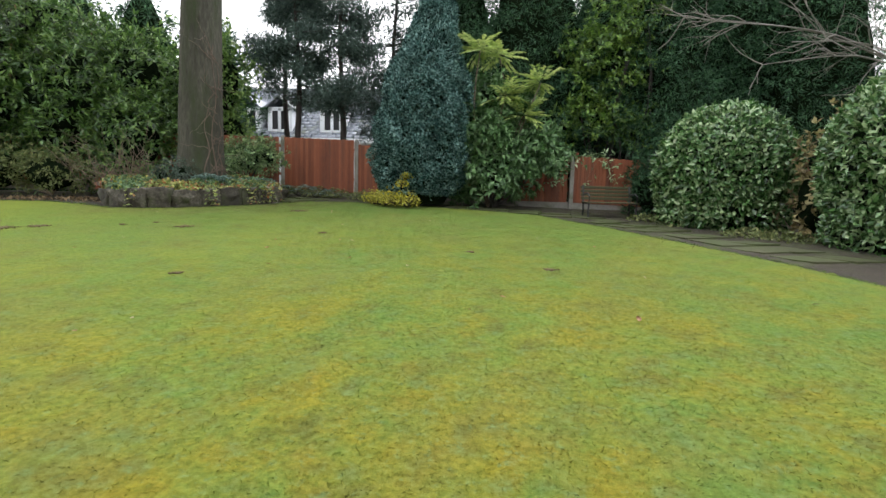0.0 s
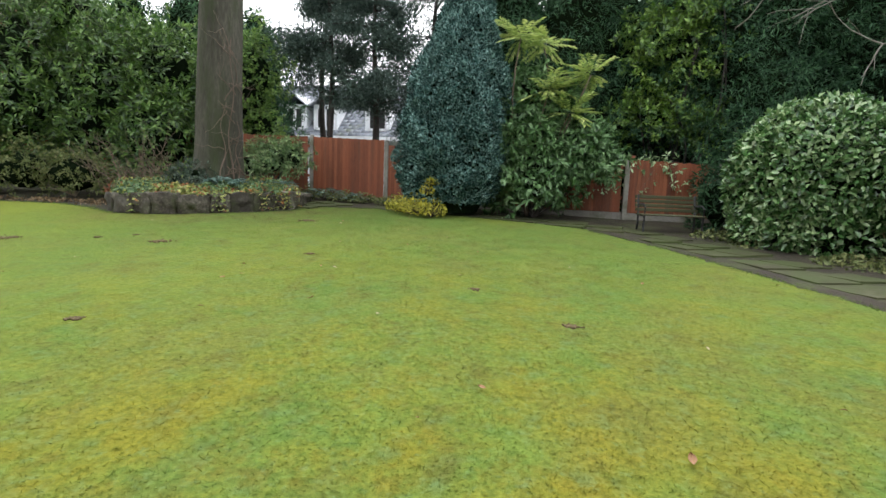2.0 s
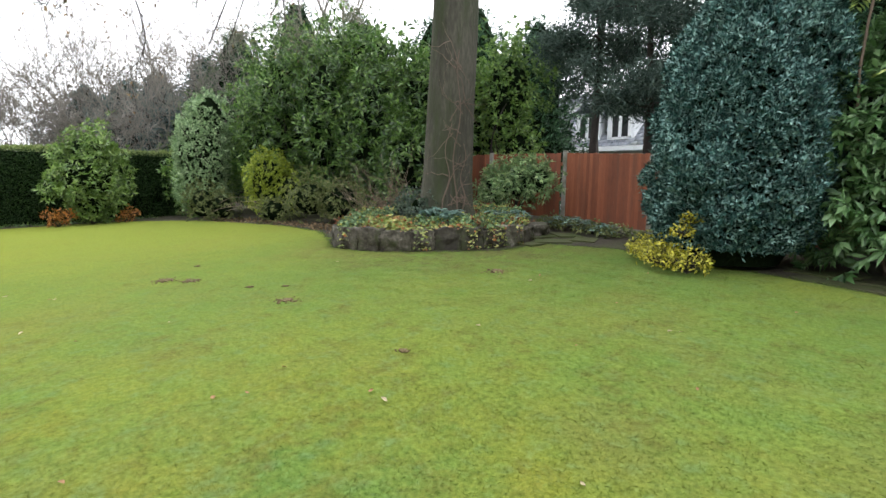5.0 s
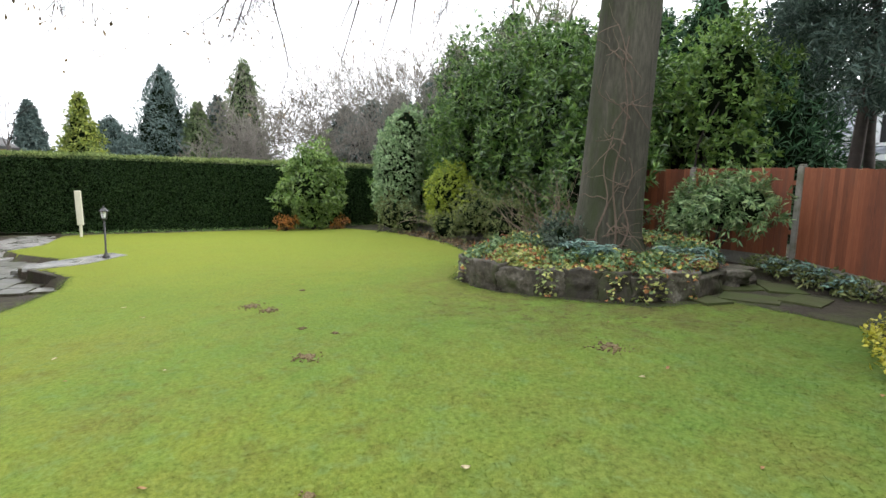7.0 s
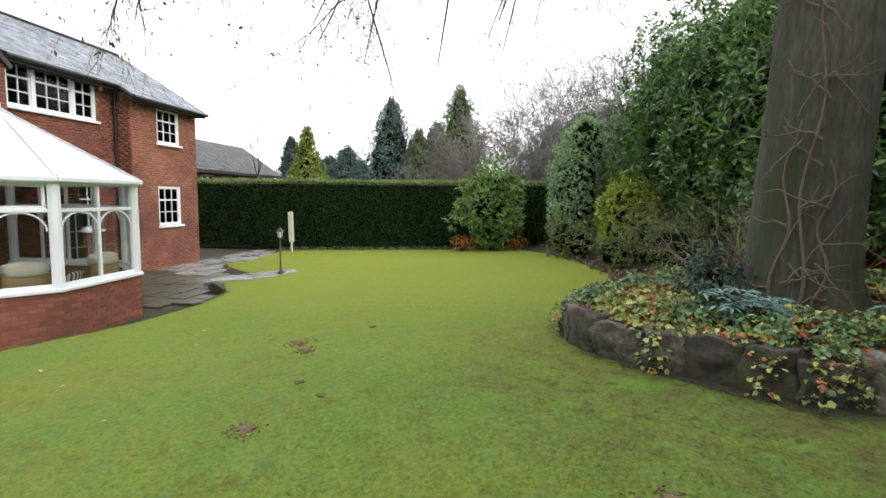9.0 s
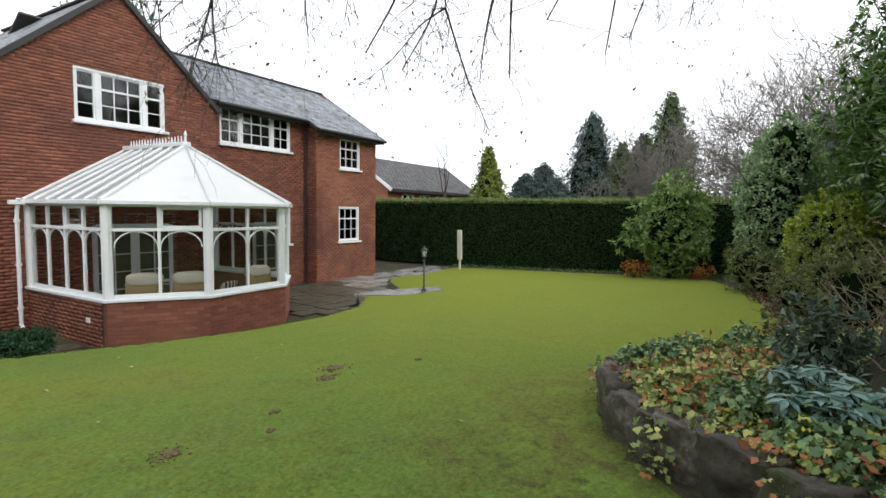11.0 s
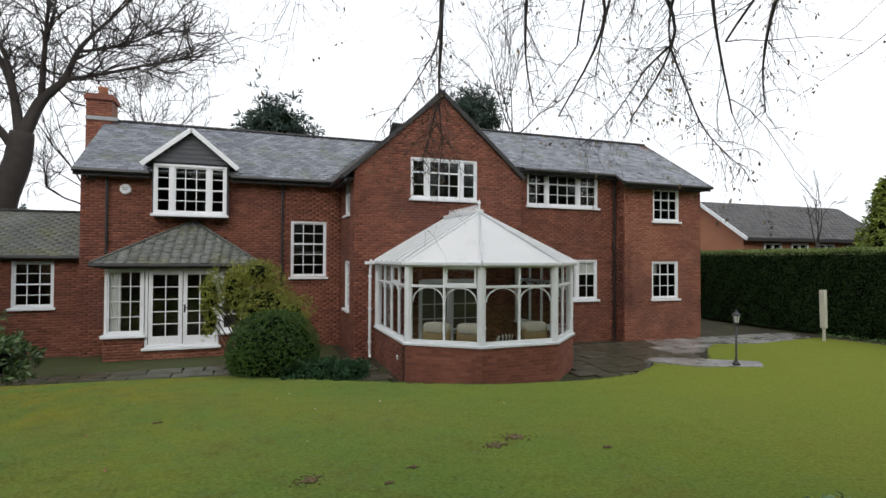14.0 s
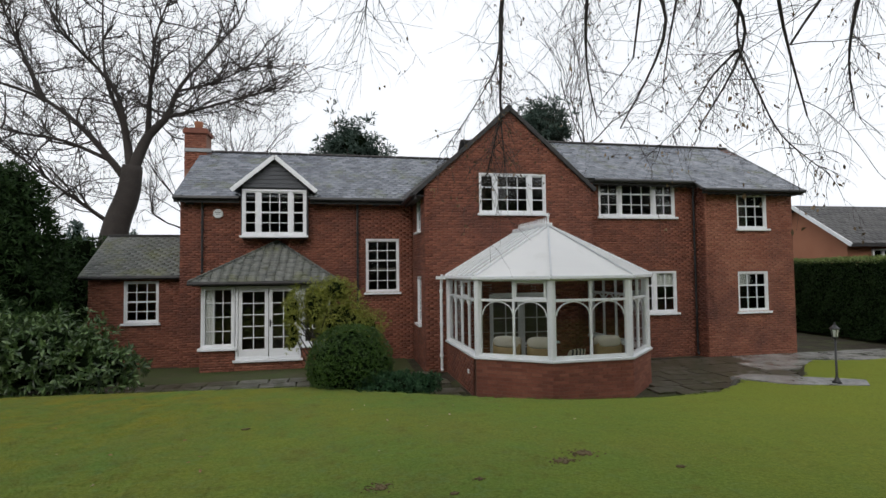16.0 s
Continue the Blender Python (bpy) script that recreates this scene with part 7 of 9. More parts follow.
def bed_points(n, seed, back=2.4):
    g = np.random.default_rng(seed)
    out = []
    while len(out) < n:
        x, y = g.uniform(-8.8, -4.85), g.uniform(8.85, 13.0)
        if inside(BED_AREA, np.array([x]), np.array([y]))[0] and math.hypot(x + 6.88, y - 11.40) > 0.8:
            d = float(edge_distance([tuple(p) for p in bed_line[::4]], np.array([x]), np.array([y]))[0])
            out.append((x, y, z_at(x, y) + 0.30 + min(0.12, d * 0.12)))
    return out


BED_AREA = [tuple(p) for p in bed_line[::4]] + [(-7.0, 13.4), (-8.6, 12.9), (-9.0, 10.8)]
def drift_of(x, y):
    return math.sin(x * 3.1 + 1.2 * math.sin(y * 2.7)) + math.sin(y * 3.7 + 1.1 * math.sin(x * 2.9 + 0.6))


pts = bed_points(330, 41)
green = [p for p in pts if drift_of(p[0], p[1]) > 0.3]
gold = [p for p in pts if drift_of(p[0], p[1]) <= 0.3]
clump_leaves("cranesbill", green, 84, 0.17, 0.23, (0.066, 0.06), L_BED, 42, "green cranesbill ground cover in the raised bed", "ground cover", (-6.6, 9.8, 0.95), True)
clump_leaves("cranesbill", gold, 70, 0.16, 0.19, (0.062, 0.06), L_BEDGOLD, 49, "yellowing cranesbill ground cover in the raised bed", "ground cover", (-6.4, 9.6, 0.95), True)
clump_leaves("fallen_leaves", bed_points(130, 43), 20, 0.22, 0.17, (0.068, 0.042), L_BEDRED, 44, "rust-red fallen beech leaves on the bed", "leaf litter", (-6.4, 9.9, 0.95))


def hellebore(name, centres, seed, label, base, per=38):
    """Fingered leaves, five blades from each stalk end."""
    g = np.random.default_rng(seed)
    t = thing(name, base, label, "perennial plant")
    P, A, Fv, lines = [], [], [], []
    for c in centres:
        for _ in range(per):
            a, rr = g.uniform(0, 6.28), 0.27 * math.sqrt(g.uniform(0, 1))
            tip = np.array(c) + np.array((rr * math.cos(a), rr * math.sin(a), g.uniform(0.10, 0.34) * (1.15 - rr)))
            lines.append(([np.array(c), (np.array(c) + tip) / 2 + np.array((0, 0, 0.03)), tip], 0.005, 0.003))
            head = g.uniform(0, 6.28)
            for k in range(6):
                b = head + (k - 2.5) * 0.72
                P.append(tip)
                A.append((math.cos(b), math.sin(b), g.uniform(-0.35, 0.15)))
                Fv.append((g.normal(0, 0.2), g.normal(0, 0.2), 1.0))
    place("leaves", leaves_mesh("leaves", np.array(P), np.array(Fv), np.array(A), 0.125, 0.044, 0.12, g), L_HELLE, t)
    place("stalks", tubes_mesh("stalks", lines, 4), M_TWIG, t)


hellebore("hellebore", [(-6.15, 10.35, 0.98), (-5.95, 10.6, 0.98), (-5.75, 10.4, 0.95)], 45, "blue-green hellebore clump in the bed", (-6.0, 10.5, 0.98))
hellebore("hellebore", [(-5.5, 12.0, 0.95), (-5.75, 11.75, 0.95), (-5.3, 11.6, 0.9)], 46, "blue-green hellebore spilling over the bed stones", (-5.6, 11.8, 0.95))
hellebore("hellebore", [(-4.9, 13.3, 0.78), (-4.3, 13.2, 0.75), (-5.5, 13.5, 0.8)], 146, "blue-green hellebore along the fence", (-4.9, 13.3, 0.78), 18)
trail = []
g_tr = np.random.default_rng(47)
for q in (11, 27, 37, 41, 43, 48):
    x, y = bed_line[q]
    for z in (0.02, 0.12, 0.22, 0.30):
        trail.append((x + (0.18 if q > 20 else 0.0), y - 0.22, z_at(x, y) + z))
clump_leaves("cranesbill", trail, 12, 0.14, 0.09, (0.06, 0.06), L_BEDGOLD, 48, "yellow and green cranesbill trailing over the bed stones", "ground cover", (-5.6, 9.4, 0.66), True)

bush("grey_shrub", (-6.75, 10.35, 0.95), "small dark grey-green shrub at the foot of the beech", "shrub", [((-6.8, 10.45, 1.35), (0.34, 0.28, 0.42), 700), ((-7.3, 10.5, 1.25), (0.32, 0.28, 0.36), 600)], leafy("dusky_leaf", (0.020, 0.040, 0.026), (0.055, 0.090, 0.060), (0.13, 0.18, 0.125), 0.5, 0.2), (0.08, 0.03), 67, M_TWIG, 0.012, lump=0.3, depth=0.7, core=0.3)

# low flat stones and soil beside the bed
apron = thing("stepping_stones", (-4.9, 11.8, 0.7), "flat grey stones set in soil beside the bed", "paving stones")
for i, (x, y, w, d) in enumerate(((-4.75, 11.35, 0.62, 0.4), (-4.55, 11.95, 0.7, 0.5), (-5.2, 12.35, 0.8, 0.5), (-4.2, 12.5, 0.6, 0.45), (-4.9, 12.9, 0.7, 0.5), (-5.75, 12.9, 0.9, 0.6))):
    me = slab_mesh("flat_stone", w, d, 0.07, 60 + i)
    me.transform(Matrix.Translation((x, y, z_at(x, y) - 0.045)) @ pose(0, 0, 0, 1, -1, i * 37))
    place("flat_stone", me, M_PATH, apron)

cap = thing("flat_boulder", (-5.75, 12.35, 0.75), "broad flat grey boulder at the end of the raised bed", "boulder")
bm = bmesh.new()
rock(bm, (-5.75, 12.4, 0.86), 0.62, 0.36, 0.17, 24, 17)
part("stone", bm, M_ROCK, cap, smooth=True)

# corner with the blue cypress
cz = z_at(-1.4, 11.75)
conifer("blue_cypress", (-1.46, 11.75, cz), 5.7, 1.16, "dense blue-green conical cypress clipped to the ground", 105000, L_CYPRESS, (0.070, 0.027), 51, ((0, 0.78), (0.08, 0.93), (0.2, 1.0), (0.32, 0.98), (0.45, 0.86), (0.57, 0.68), (0.7, 0.48), (0.84, 0.30), (1.0, 0.05)), 0.14, 0.05, -0.55, 0.09, "cypress", spread=0.5, inner=0.24, core=0.74, tuft=6, size=1.3, lean=(0.085, 0.0), clumps=0.08)
clump_leaves("golden_euonymus", [(-2.25, 11.15, cz), (-2.05, 10.85, cz), (-1.8, 10.65, cz), (-1.5, 10.55, cz - 0.02), (-2.45, 11.4, cz)], 330, 0.30, 0.42, (0.055, 0.032), L_GOLD, 52, "golden variegated euonymus at the foot of the cypress", "shrub", (-2.0, 11.0, cz))
clump_leaves("golden_euonymus", [(-1.62, 10.62, 1.15), (-1.55, 10.66, 1.32)], 120, 0.15, 0.2, (0.05, 0.03), L_GOLD, 53, "golden shoots growing through the cypress", "shrub", (-1.6, 10.7, cz))


MAHONIA = [(-0.0, 11.7, 4.44), (0.64, 11.9, 3.43), (1.49, 12.1, 3.77), (1.1, 11.9, 2.95), (0.46, 12.3, 4.45)]


def whorl_shrub():
    """Tall leggy shrub with pinnate whorls at its stem ends."""
    z = z_at(0.3, 12.3)
    t = thing("mahonia_shrub", (0.3, 12.4, z), "tall leggy mahonia with yellow-green leaf whorls", "shrub")
    g = np.random.default_rng(61)
    tips = MAHONIA
    place("stems", stems((0.3, 12.4, z), tips, 0.032, 0.014, 62, 6, 0.06), M_CLIMBER, t)
    for c in tips:
        P, A, Fv = [], [], []
        for k in range(20):
            a = g.uniform(0, 6.28)
            lift = g.uniform(-0.35, 1.4)
            way = unit(np.array((math.cos(a), math.sin(a), lift)))
            side = unit(np.cross(way, (0, 0, 1)))
            ln = g.uniform(0.42, 0.72)
            for j in range(11):
                f = 0.2 + 0.8 * j / 10
                foot = np.array(c) + way * ln * f + np.array((0, 0, -0.12 * f * f))
                for s in (-1, 1):
                    P.append(foot)
                    A.append(side * s + way * 0.85 + np.array((0, 0, -0.25)))
                    Fv.append(np.array((0, 0, 1.0)) + g.normal(0, 0.15, 3))
        place("leaf_whorl", leaves_mesh("leaf_whorl", np.array(P), np.array(Fv), np.array(A), 0.17, 0.044, 0.12, g), L_PALM, t, "bright yellow-green pinnate leaves")


whorl_shrub()
z = z_at(0.5, 12.2)
bush("evergreen_shrub", (0.45, 12.3, z), "loose green viburnum shrub against the fence", "shrub", [((0.35, 12.2, z + 1.1), (0.95, 0.85, 1.15), 7000), ((1.15, 12.4, z + 1.55), (0.85, 0.7, 0.75), 4200), ((-0.15, 12.1, z + 1.9), (0.6, 0.6, 0.8), 3000), ((0.85, 12.4, z + 2.35), (0.6, 0.5, 0.6), 2200), ((1.6, 12.3, z + 1.35), (0.6, 0.5, 0.65), 2200), ((0.2, 12.3, z + 2.7), (0.45, 0.45, 0.6), 1500)], leafy("viburnum_leaf", (0.026, 0.072, 0.020), (0.090, 0.195, 0.060), (0.27, 0.42, 0.20), 0.35, 0.28), (0.17, 0.062), 63, M_TWIG, 0.03, lump=0.22, depth=0.5, droop=0.45)


def bench():
    x, y, z = 3.14, 11.6, z_at(3.4, 11.2) - 0.06
    t = thing("garden_bench", (x, y, z), "weathered green wooden slatted bench with dark metal ends", "bench")
    o = Vector((x, y, z))
    m = Matrix.Translation(o) @ pose(0, 0, 0, 0, 0, 8)

    def add(name, f, mat, label=""):
        b = bmesh.new()
        f(b)
        bmesh.ops.transform(b, matrix=m, verts=b.verts[:])
        part(name, b, mat, t, label)

    for i in range(5):
        add("seat_slat", lambda b: box(b, -0.62, 0.62, -0.42 + i * 0.085, -0.355 + i * 0.085, 0.40, 0.425, 0.006), M_STONEWOOD)
    for i in range(4):
        add("back_slat", lambda b: box(b, -0.62, 0.62, 0.02 + i * 0.025, 0.045 + i * 0.025, 0.47 + i * 0.085, 0.535 + i * 0.085, 0.006), M_STONEWOOD)
    for s in (-0.56, 0.56):
        add("bench_end", lambda b: (tube(b, [(s, -0.42, 0), (s, -0.38, 0.2), (s, -0.4, 0.39), (s, -0.2, 0.39), (s, 0.02, 0.4), (s, 0.1, 0.8)], [0.022] * 6, 6), tube(b, [(s, 0.08, 0), (s, 0.0, 0.22), (s, 0.02, 0.4)], [0.022] * 3, 6), tube(b, [(s, -0.4, 0.39), (s, -0.42, 0.56), (s, -0.3, 0.62), (s, 0.06, 0.6)], [0.018] * 4, 6)), M_BLACK, "dark cast metal bench end")


bench()
bush("evergreen_shrub", (4.35, 12.35, 0.5), "dark shrub between the bench and the clipped laurel", "shrub", [((4.35, 12.3, 1.2), (0.62, 0.6, 0.85), 2600), ((4.9, 12.5, 2.1), (0.75, 0.6, 1.1), 3000)], L_DARKCON, (0.15, 0.03), 64, M_TWIG, 0.03, lump=0.25, depth=0.45, droop=0.3)
bush("trailing_climber", (2.9, 13.6, 0.65), "thin trailing climber hanging over the dark fence", "climber", [((3.1, 13.25, 2.0), (0.9, 0.14, 0.28), 150), ((3.4, 13.3, 1.55), (0.8, 0.12, 0.35), 80), ((2.0, 13.2, 1.5), (0.5, 0.1, 0.4), 50)], L_VARIEG, (0.13, 0.05), 65, M_PALE_TWIG, 0.007, lump=0.3, depth=0.6, core=0, tuft=3, droop=0.5)
z = 0.38
bush("laurel_bush", (5.3, 10.5, z), "large rounded clipped laurel with glossy leaves", "laurel", [((5.3, 10.5, 1.68), (1.36, 1.36, 1.38), 14500), ((5.3, 10.5, 0.92), (1.32, 1.28, 0.82), 3800)], L_LAUREL, (0.125, 0.066), 71, M_TWIG, 0.04, "clipped laurels", lump=0.025, depth=0.14, low=-0.9, core=0.84, tuft=1)
bush("laurel_bush", (7.05, 7.3, 0.25), "large clipped laurel with glossy leaves beside the path", "laurel", [((7.05, 7.3, 1.75), (1.5, 1.5, 1.62), 15000), ((7.05, 7.3, 0.8), (1.4, 1.4, 0.85), 4000)], L_LAUREL, (0.125, 0.056), 72, M_TWIG, 0.04, "clipped laurels", lump=0.03, depth=0.14, low=-0.9, core=0.84, tuft=1)
bush("hydrangea_bush", (6.35, 9.2, 0.35), "straggly hydrangea with dry brown and yellow leaves", "shrub", [((6.3, 9.0, 1.1), (0.5, 0.5, 0.95), 1300), ((6.45, 9.1, 1.9), (0.4, 0.4, 0.7), 600)], leafy("dry_hydrangea_leaf", (0.10, 0.075, 0.03), (0.24, 0.19, 0.075), (0.42, 0.37, 0.17), 0.6, 0.2), (0.11, 0.06), 73, M_PALE_TWIG, 0.014, lump=0.3, depth=0.8)
clump_leaves("ground_ivy", [(5.6, 8.8, 0.36), (5.2, 9.0, 0.36), (6.0, 8.4, 0.33), (5.0, 8.6, 0.38), (5.5, 8.2, 0.34), (4.3, 10.2, 0.42), (3.9, 10.9, 0.5), (4.4, 11.2, 0.5)], 260, 0.42, 0.25, (0.07, 0.05), L_OLIVE, 74, "low ivy and leaf litter under the laurels", "ground cover", (5.4, 8.7, 0.36))


def overhang():
    t = thing("bare_tree", (9.6, 8.6, 0.2), "small leafless tree with pale grey branches behind the laurels", "tree")
    g = np.random.default_rng(88)
    fork = np.array((6.4, 7.81, 3.6)) + np.array((0.9, 0.3, -0.5))
    place("trunk", tubes_mesh("trunk", [(smooth_line([(9.6, 8.6, 0.1), (9.5, 8.7, 1.6), (9.3, 8.6, 2.9), tuple(fork)], 10), 0.09, 0.05)], 8), M_GREYTWIG, t)
    lines = []
    for tip in [(3.19, 7.27, 3.81), (3.67, 7.32, 3.77), (4.38, 7.32, 3.15), (4.8, 7.41, 3.5)]:
        p = smooth_line([tuple(fork), tuple((fork + np.array(tip)) / 2 + np.array((0.1, 0, 0.25))), tip], 9)
        place("branch", tubes_mesh("branch", [(p, 0.022, 0.006)], 6), M_GREYTWIG, t)
        for k in range(9):
            grow(lines, p[g.integers(3, 9)], unit(np.array((-0.7, g.normal(0, 0.4), g.normal(0.1, 0.5)))), g.uniform(0.3, 0.8), 0.010, 1, g, 0.5, 0.0, 3)
    place("twigs", tubes_mesh("twigs", lines, 4), M_GREYTWIG, t)


overhang()

# mossy path along the fence side
path = thing("garden_path", (2.6, 10.5, 0.5), "mossy stone path between lawn and shrubs", "path", kind="structure")
r_p = random.Random(15)
PATH_SLABS = [slab_mesh("path_slab", w, d, 0.05, 90 + i) for i, (w, d) in enumerate(((0.75, 0.6), (0.6, 0.6), (0.9, 0.6)))]
for me in PATH_SLABS:
    me.materials.append(M_PATH)
for (x0, y0), (x1, y1) in (((-0.6, 12.0), (2.2, 11.5)), ((-0.2, 11.55), (2.4, 10.9)), ((2.4, 11.3), (3.9, 9.0)), ((2.5, 10.4), (3.5, 8.6)), ((3.6, 8.6), (4.7, 5.6)), ((4.1, 8.8), (5.3, 5.8))):
    n = int(math.hypot(x1 - x0, y1 - y0) / 0.68)
    for i in range(n):
        f = (i + 0.5) / n
        x, y = x0 + (x1 - x0) * f, y0 + (y1 - y0) * f
        ob = new("path_slab", PATH_SLABS[r_p.randrange(3)])
        ob.parent = path
        ob.matrix_basis = Matrix.Translation((x - 2.6, y - 10.5, z_at(x, y) - 0.038 - 0.5)) @ pose(0, 0, 0, r_p.uniform(-0.8, 0.8), r_p.uniform(-0.8, 0.8), math.degrees(math.atan2(y1 - y0, x1 - x0)) + r_p.uniform(-5, 5))

# shrubs by the fence and the dense evergreens
z = 0.85
bush("pieris_bush", (-6.9, 13.55, z), "loose evergreen pieris in front of the fence", "shrub", [((-6.75, 13.45, 1.85), (0.78, 0.45, 0.56), 3600), ((-7.35, 13.4, 1.65), (0.45, 0.38, 0.45), 1300), ((-6.2, 13.6, 1.9), (0.42, 0.36, 0.48), 1300)], leafy("pieris_leaf", (0.055, 0.120, 0.040), (0.170, 0.290, 0.105), (0.42, 0.53, 0.25), 0.35, 0.2), (0.13, 0.036), 81, M_TWIG, 0.025, lump=0.3, depth=0.6, droop=0.35)
clump_leaves("border_plants", [(-5.2, 13.6, 0.8), (-4.6, 13.4, 0.78), (-4.0, 13.3, 0.75), (-3.2, 13.1, 0.72), (-5.8, 13.7, 0.83), (-2.8, 12.8, 0.7)], 240, 0.38, 0.32, (0.10, 0.04), L_OLIVE, 82, "low olive border plants along the fence", "perennial plant", (-4.4, 13.4, 0.76))
RH = [((-9.9, 12.9, 2.2), (1.3, 1.0, 1.5), 5200), ((-12.0, 13.4, 3.3), (2.0, 1.4, 2.5), 9500), ((-14.6, 13.2, 3.9), (2.1, 1.6, 2.9), 10500), ((-17.0, 13.0, 4.2), (2.0, 1.8, 3.0), 8500), ((-10.6, 14.0, 4.0), (1.6, 1.1, 1.7), 5200), ((-13.3, 13.8, 5.4), (1.5, 1.2, 1.5), 4200)]
for i, lobe in enumerate(RH):
    c = lobe[0]
    bush("rhododendron_bush", (c[0], c[1], 0.75), "tall dense rhododendron with fresh green leaves", "rhododendron", [lobe], L_RHODO, (0.20, 0.066), 91 + i, M_TWIG, 0.05, "rhododendron screen", lump=0.24, depth=0.4, freq=4.5, low=-0.95, droop=0.2)
bush("holly_bush", (-8.5, 15.3, 0.7), "light green holly behind the fence", "holly", [((-8.4, 15.1, 4.2), (1.0, 0.8, 1.7), 5200), ((-8.0, 15.1, 2.7), (0.7, 0.6, 0.8), 1500), ((-10.4, 16.0, 3.7), (1.9, 1.1, 2.4), 8000)], L_SHRUB, (0.13, 0.06), 98, M_TWIG, 0.05, lump=0.25, depth=0.55)
for i, (x, y, zc, rx, rz) in enumerate(((-20.4, 11.2, 1.9, 1.3, 2.0), (-22.6, 11.6, 1.7, 1.4, 2.0), (-19.6, 13.6, 3.6, 1.8, 3.4), (-22.5, 14.5, 3.2, 1.8, 3.0))):
    bush("evergreen_shrub", (x, y, 0.3), "dense evergreen shrub in the far corner", "shrub", [((x, y, zc), (rx, rx * 0.9, rz), 5200)], L_RHODO if i % 2 else L_SHRUB, (0.17, 0.06), 190 + i, M_TWIG, 0.04, "corner evergreens", lump=0.22, depth=0.4, low=-0.95)
bush("grey_shrub", (-18.6, 14.2, 0.5), "tall twiggy grey-green shrub half bare", "shrub", [((-18.6, 14.0, 6.4), (1.9, 1.4, 2.2), 2600), ((-16.4, 14.2, 6.6), (1.5, 1.2, 1.4), 1900), ((-26.06, 15.0, 8.98), (1.5, 1.1, 1.5), 2600), ((-20.02, 14.6, 7.6), (1.5, 1.1, 1.5), 2600), ((-16.18, 15.2, 7.84), (1.5, 1.1, 1.5), 2600)], leafy("grey_green_leaf", (0.09, 0.10, 0.065), (0.17, 0.18, 0.12), (0.28, 0.28, 0.20), 0.7, 0.2), (0.13, 0.03), 196, M_GREYTWIG, 0.03, lump=0.3, depth=0.9, core=0, tuft=5)
for i, (x, y, h, r) in enumerate(((-14.6, 20.5, 9.0, 2.2), (-18.5, 21.5, 9.5, 2.4), (-22.5, 20.0, 10.0, 2.6), (-26.5, 18.5, 11.5, 2.8), (-31.0, 17.0, 10.5, 2.8), (-11.8, 21.0, 8.0, 1.8))):
    conifer("far_conifer", (x, y, 0.2), h, r, "dark evergreen behind the garden shrubs", 8000, L_DARKCON, (0.32, 0.06), 231 + i, ((0, 0.9), (0.3, 1.0), (0.65, 0.8), (0.88, 0.45), (1, 0.05)), 0.2, 0.2, 0.15, 0.3, group="far conifers")
bare_tree("bare_tree", (-21.5, 18.2, 0.2), 15, 0.26, "tall leafless tree behind the shrubs", 236, 3, 3, M_GREYTWIG, [(0.5, 0, 5.5), (-1.2, 0, 5.0), (1.8, 0, 4.0)], 0.4, 4, (0, 0, 1), 0.5)
bare_tree("bare_tree", (-23.6, 17.6, 0.2), 15, 0.22, "tall leafless tree behind the shrubs", 237, 3, 3, M_GREYTWIG, [(0.5, 0, 5.5), (-1.2, 0, 5.0), (1.8, 0, 4.0)], 0.4, 4, (0, 0, 1), 0.5)
bush("olive_shrub", (-10.9, 11.3, 0.7), "low twiggy olive-green shrub", "shrub", [((-10.9, 11.3, 1.25), (0.95, 0.7, 0.7), 3800), ((-12.3, 11.2, 1.3), (0.95, 0.7, 0.75), 3800)], L_OLIVE, (0.085, 0.03), 99, M_PALE_TWIG, 0.016, lump=0.25, depth=0.6)
bush("olive_shrub", (-17.3, 9.9, 0.45), "low grey-green shrub at the lawn edge", "shrub", [((-17.2, 9.85, 1.0), (0.9, 0.6, 0.75), 2600), ((-16.4, 10.2, 0.9), (0.7, 0.5, 0.6), 1600), ((-13.7, 10.7, 0.9), (0.8, 0.5, 0.5), 1700)], L_OLIVE, (0.085, 0.03), 100, M_PALE_TWIG, 0.014, lump=0.25, depth=0.6)
bush("golden_privet", (-15.2, 11.3, 0.55), "rounded golden privet bush", "privet", [((-15.2, 11.3, 1.6), (0.78, 0.75, 1.18), 9500), ((-14.6, 11.6, 1.35), (0.6, 0.5, 0.85), 2200)], L_YELLOWBUSH, (0.075, 0.036), 101, M_TWIG, 0.025, lump=0.12, depth=0.25, core=0.74)
bush("variegated_holly", (-18.6, 10.3, 0.4), "tall pale variegated evergreen", "holly", [((-18.6, 10.35, 2.4), (1.05, 0.95, 2.1), 14000), ((-18.4, 10.6, 3.9), (0.75, 0.7, 1.1), 2600)], L_VARIEG, (0.10, 0.05), 102, M_TWIG, 0.04, lump=0.12, depth=0.3, core=0.72)
g = np.random.default_rng(103)
brush = []
for i in range(60):
    p = np.array((g.uniform(-10.2, -8.2), g.uniform(11.2, 12.4), 0.85))
    grow(brush, p, unit(np.array((g.normal(0, 0.6), g.normal(-0.3, 0.4), 0.9))), g.uniform(0.5, 1.2), 0.011, 1, g, 0.5, 0.0, 3)
bt = thing("bare_shrub", (-9.2, 11.8, 0.85), "tangle of bare brown twigs beside the trunk", "shrub")
place("twigs", tubes_mesh("twigs", brush, 4), M_PALE_TWIG, bt)
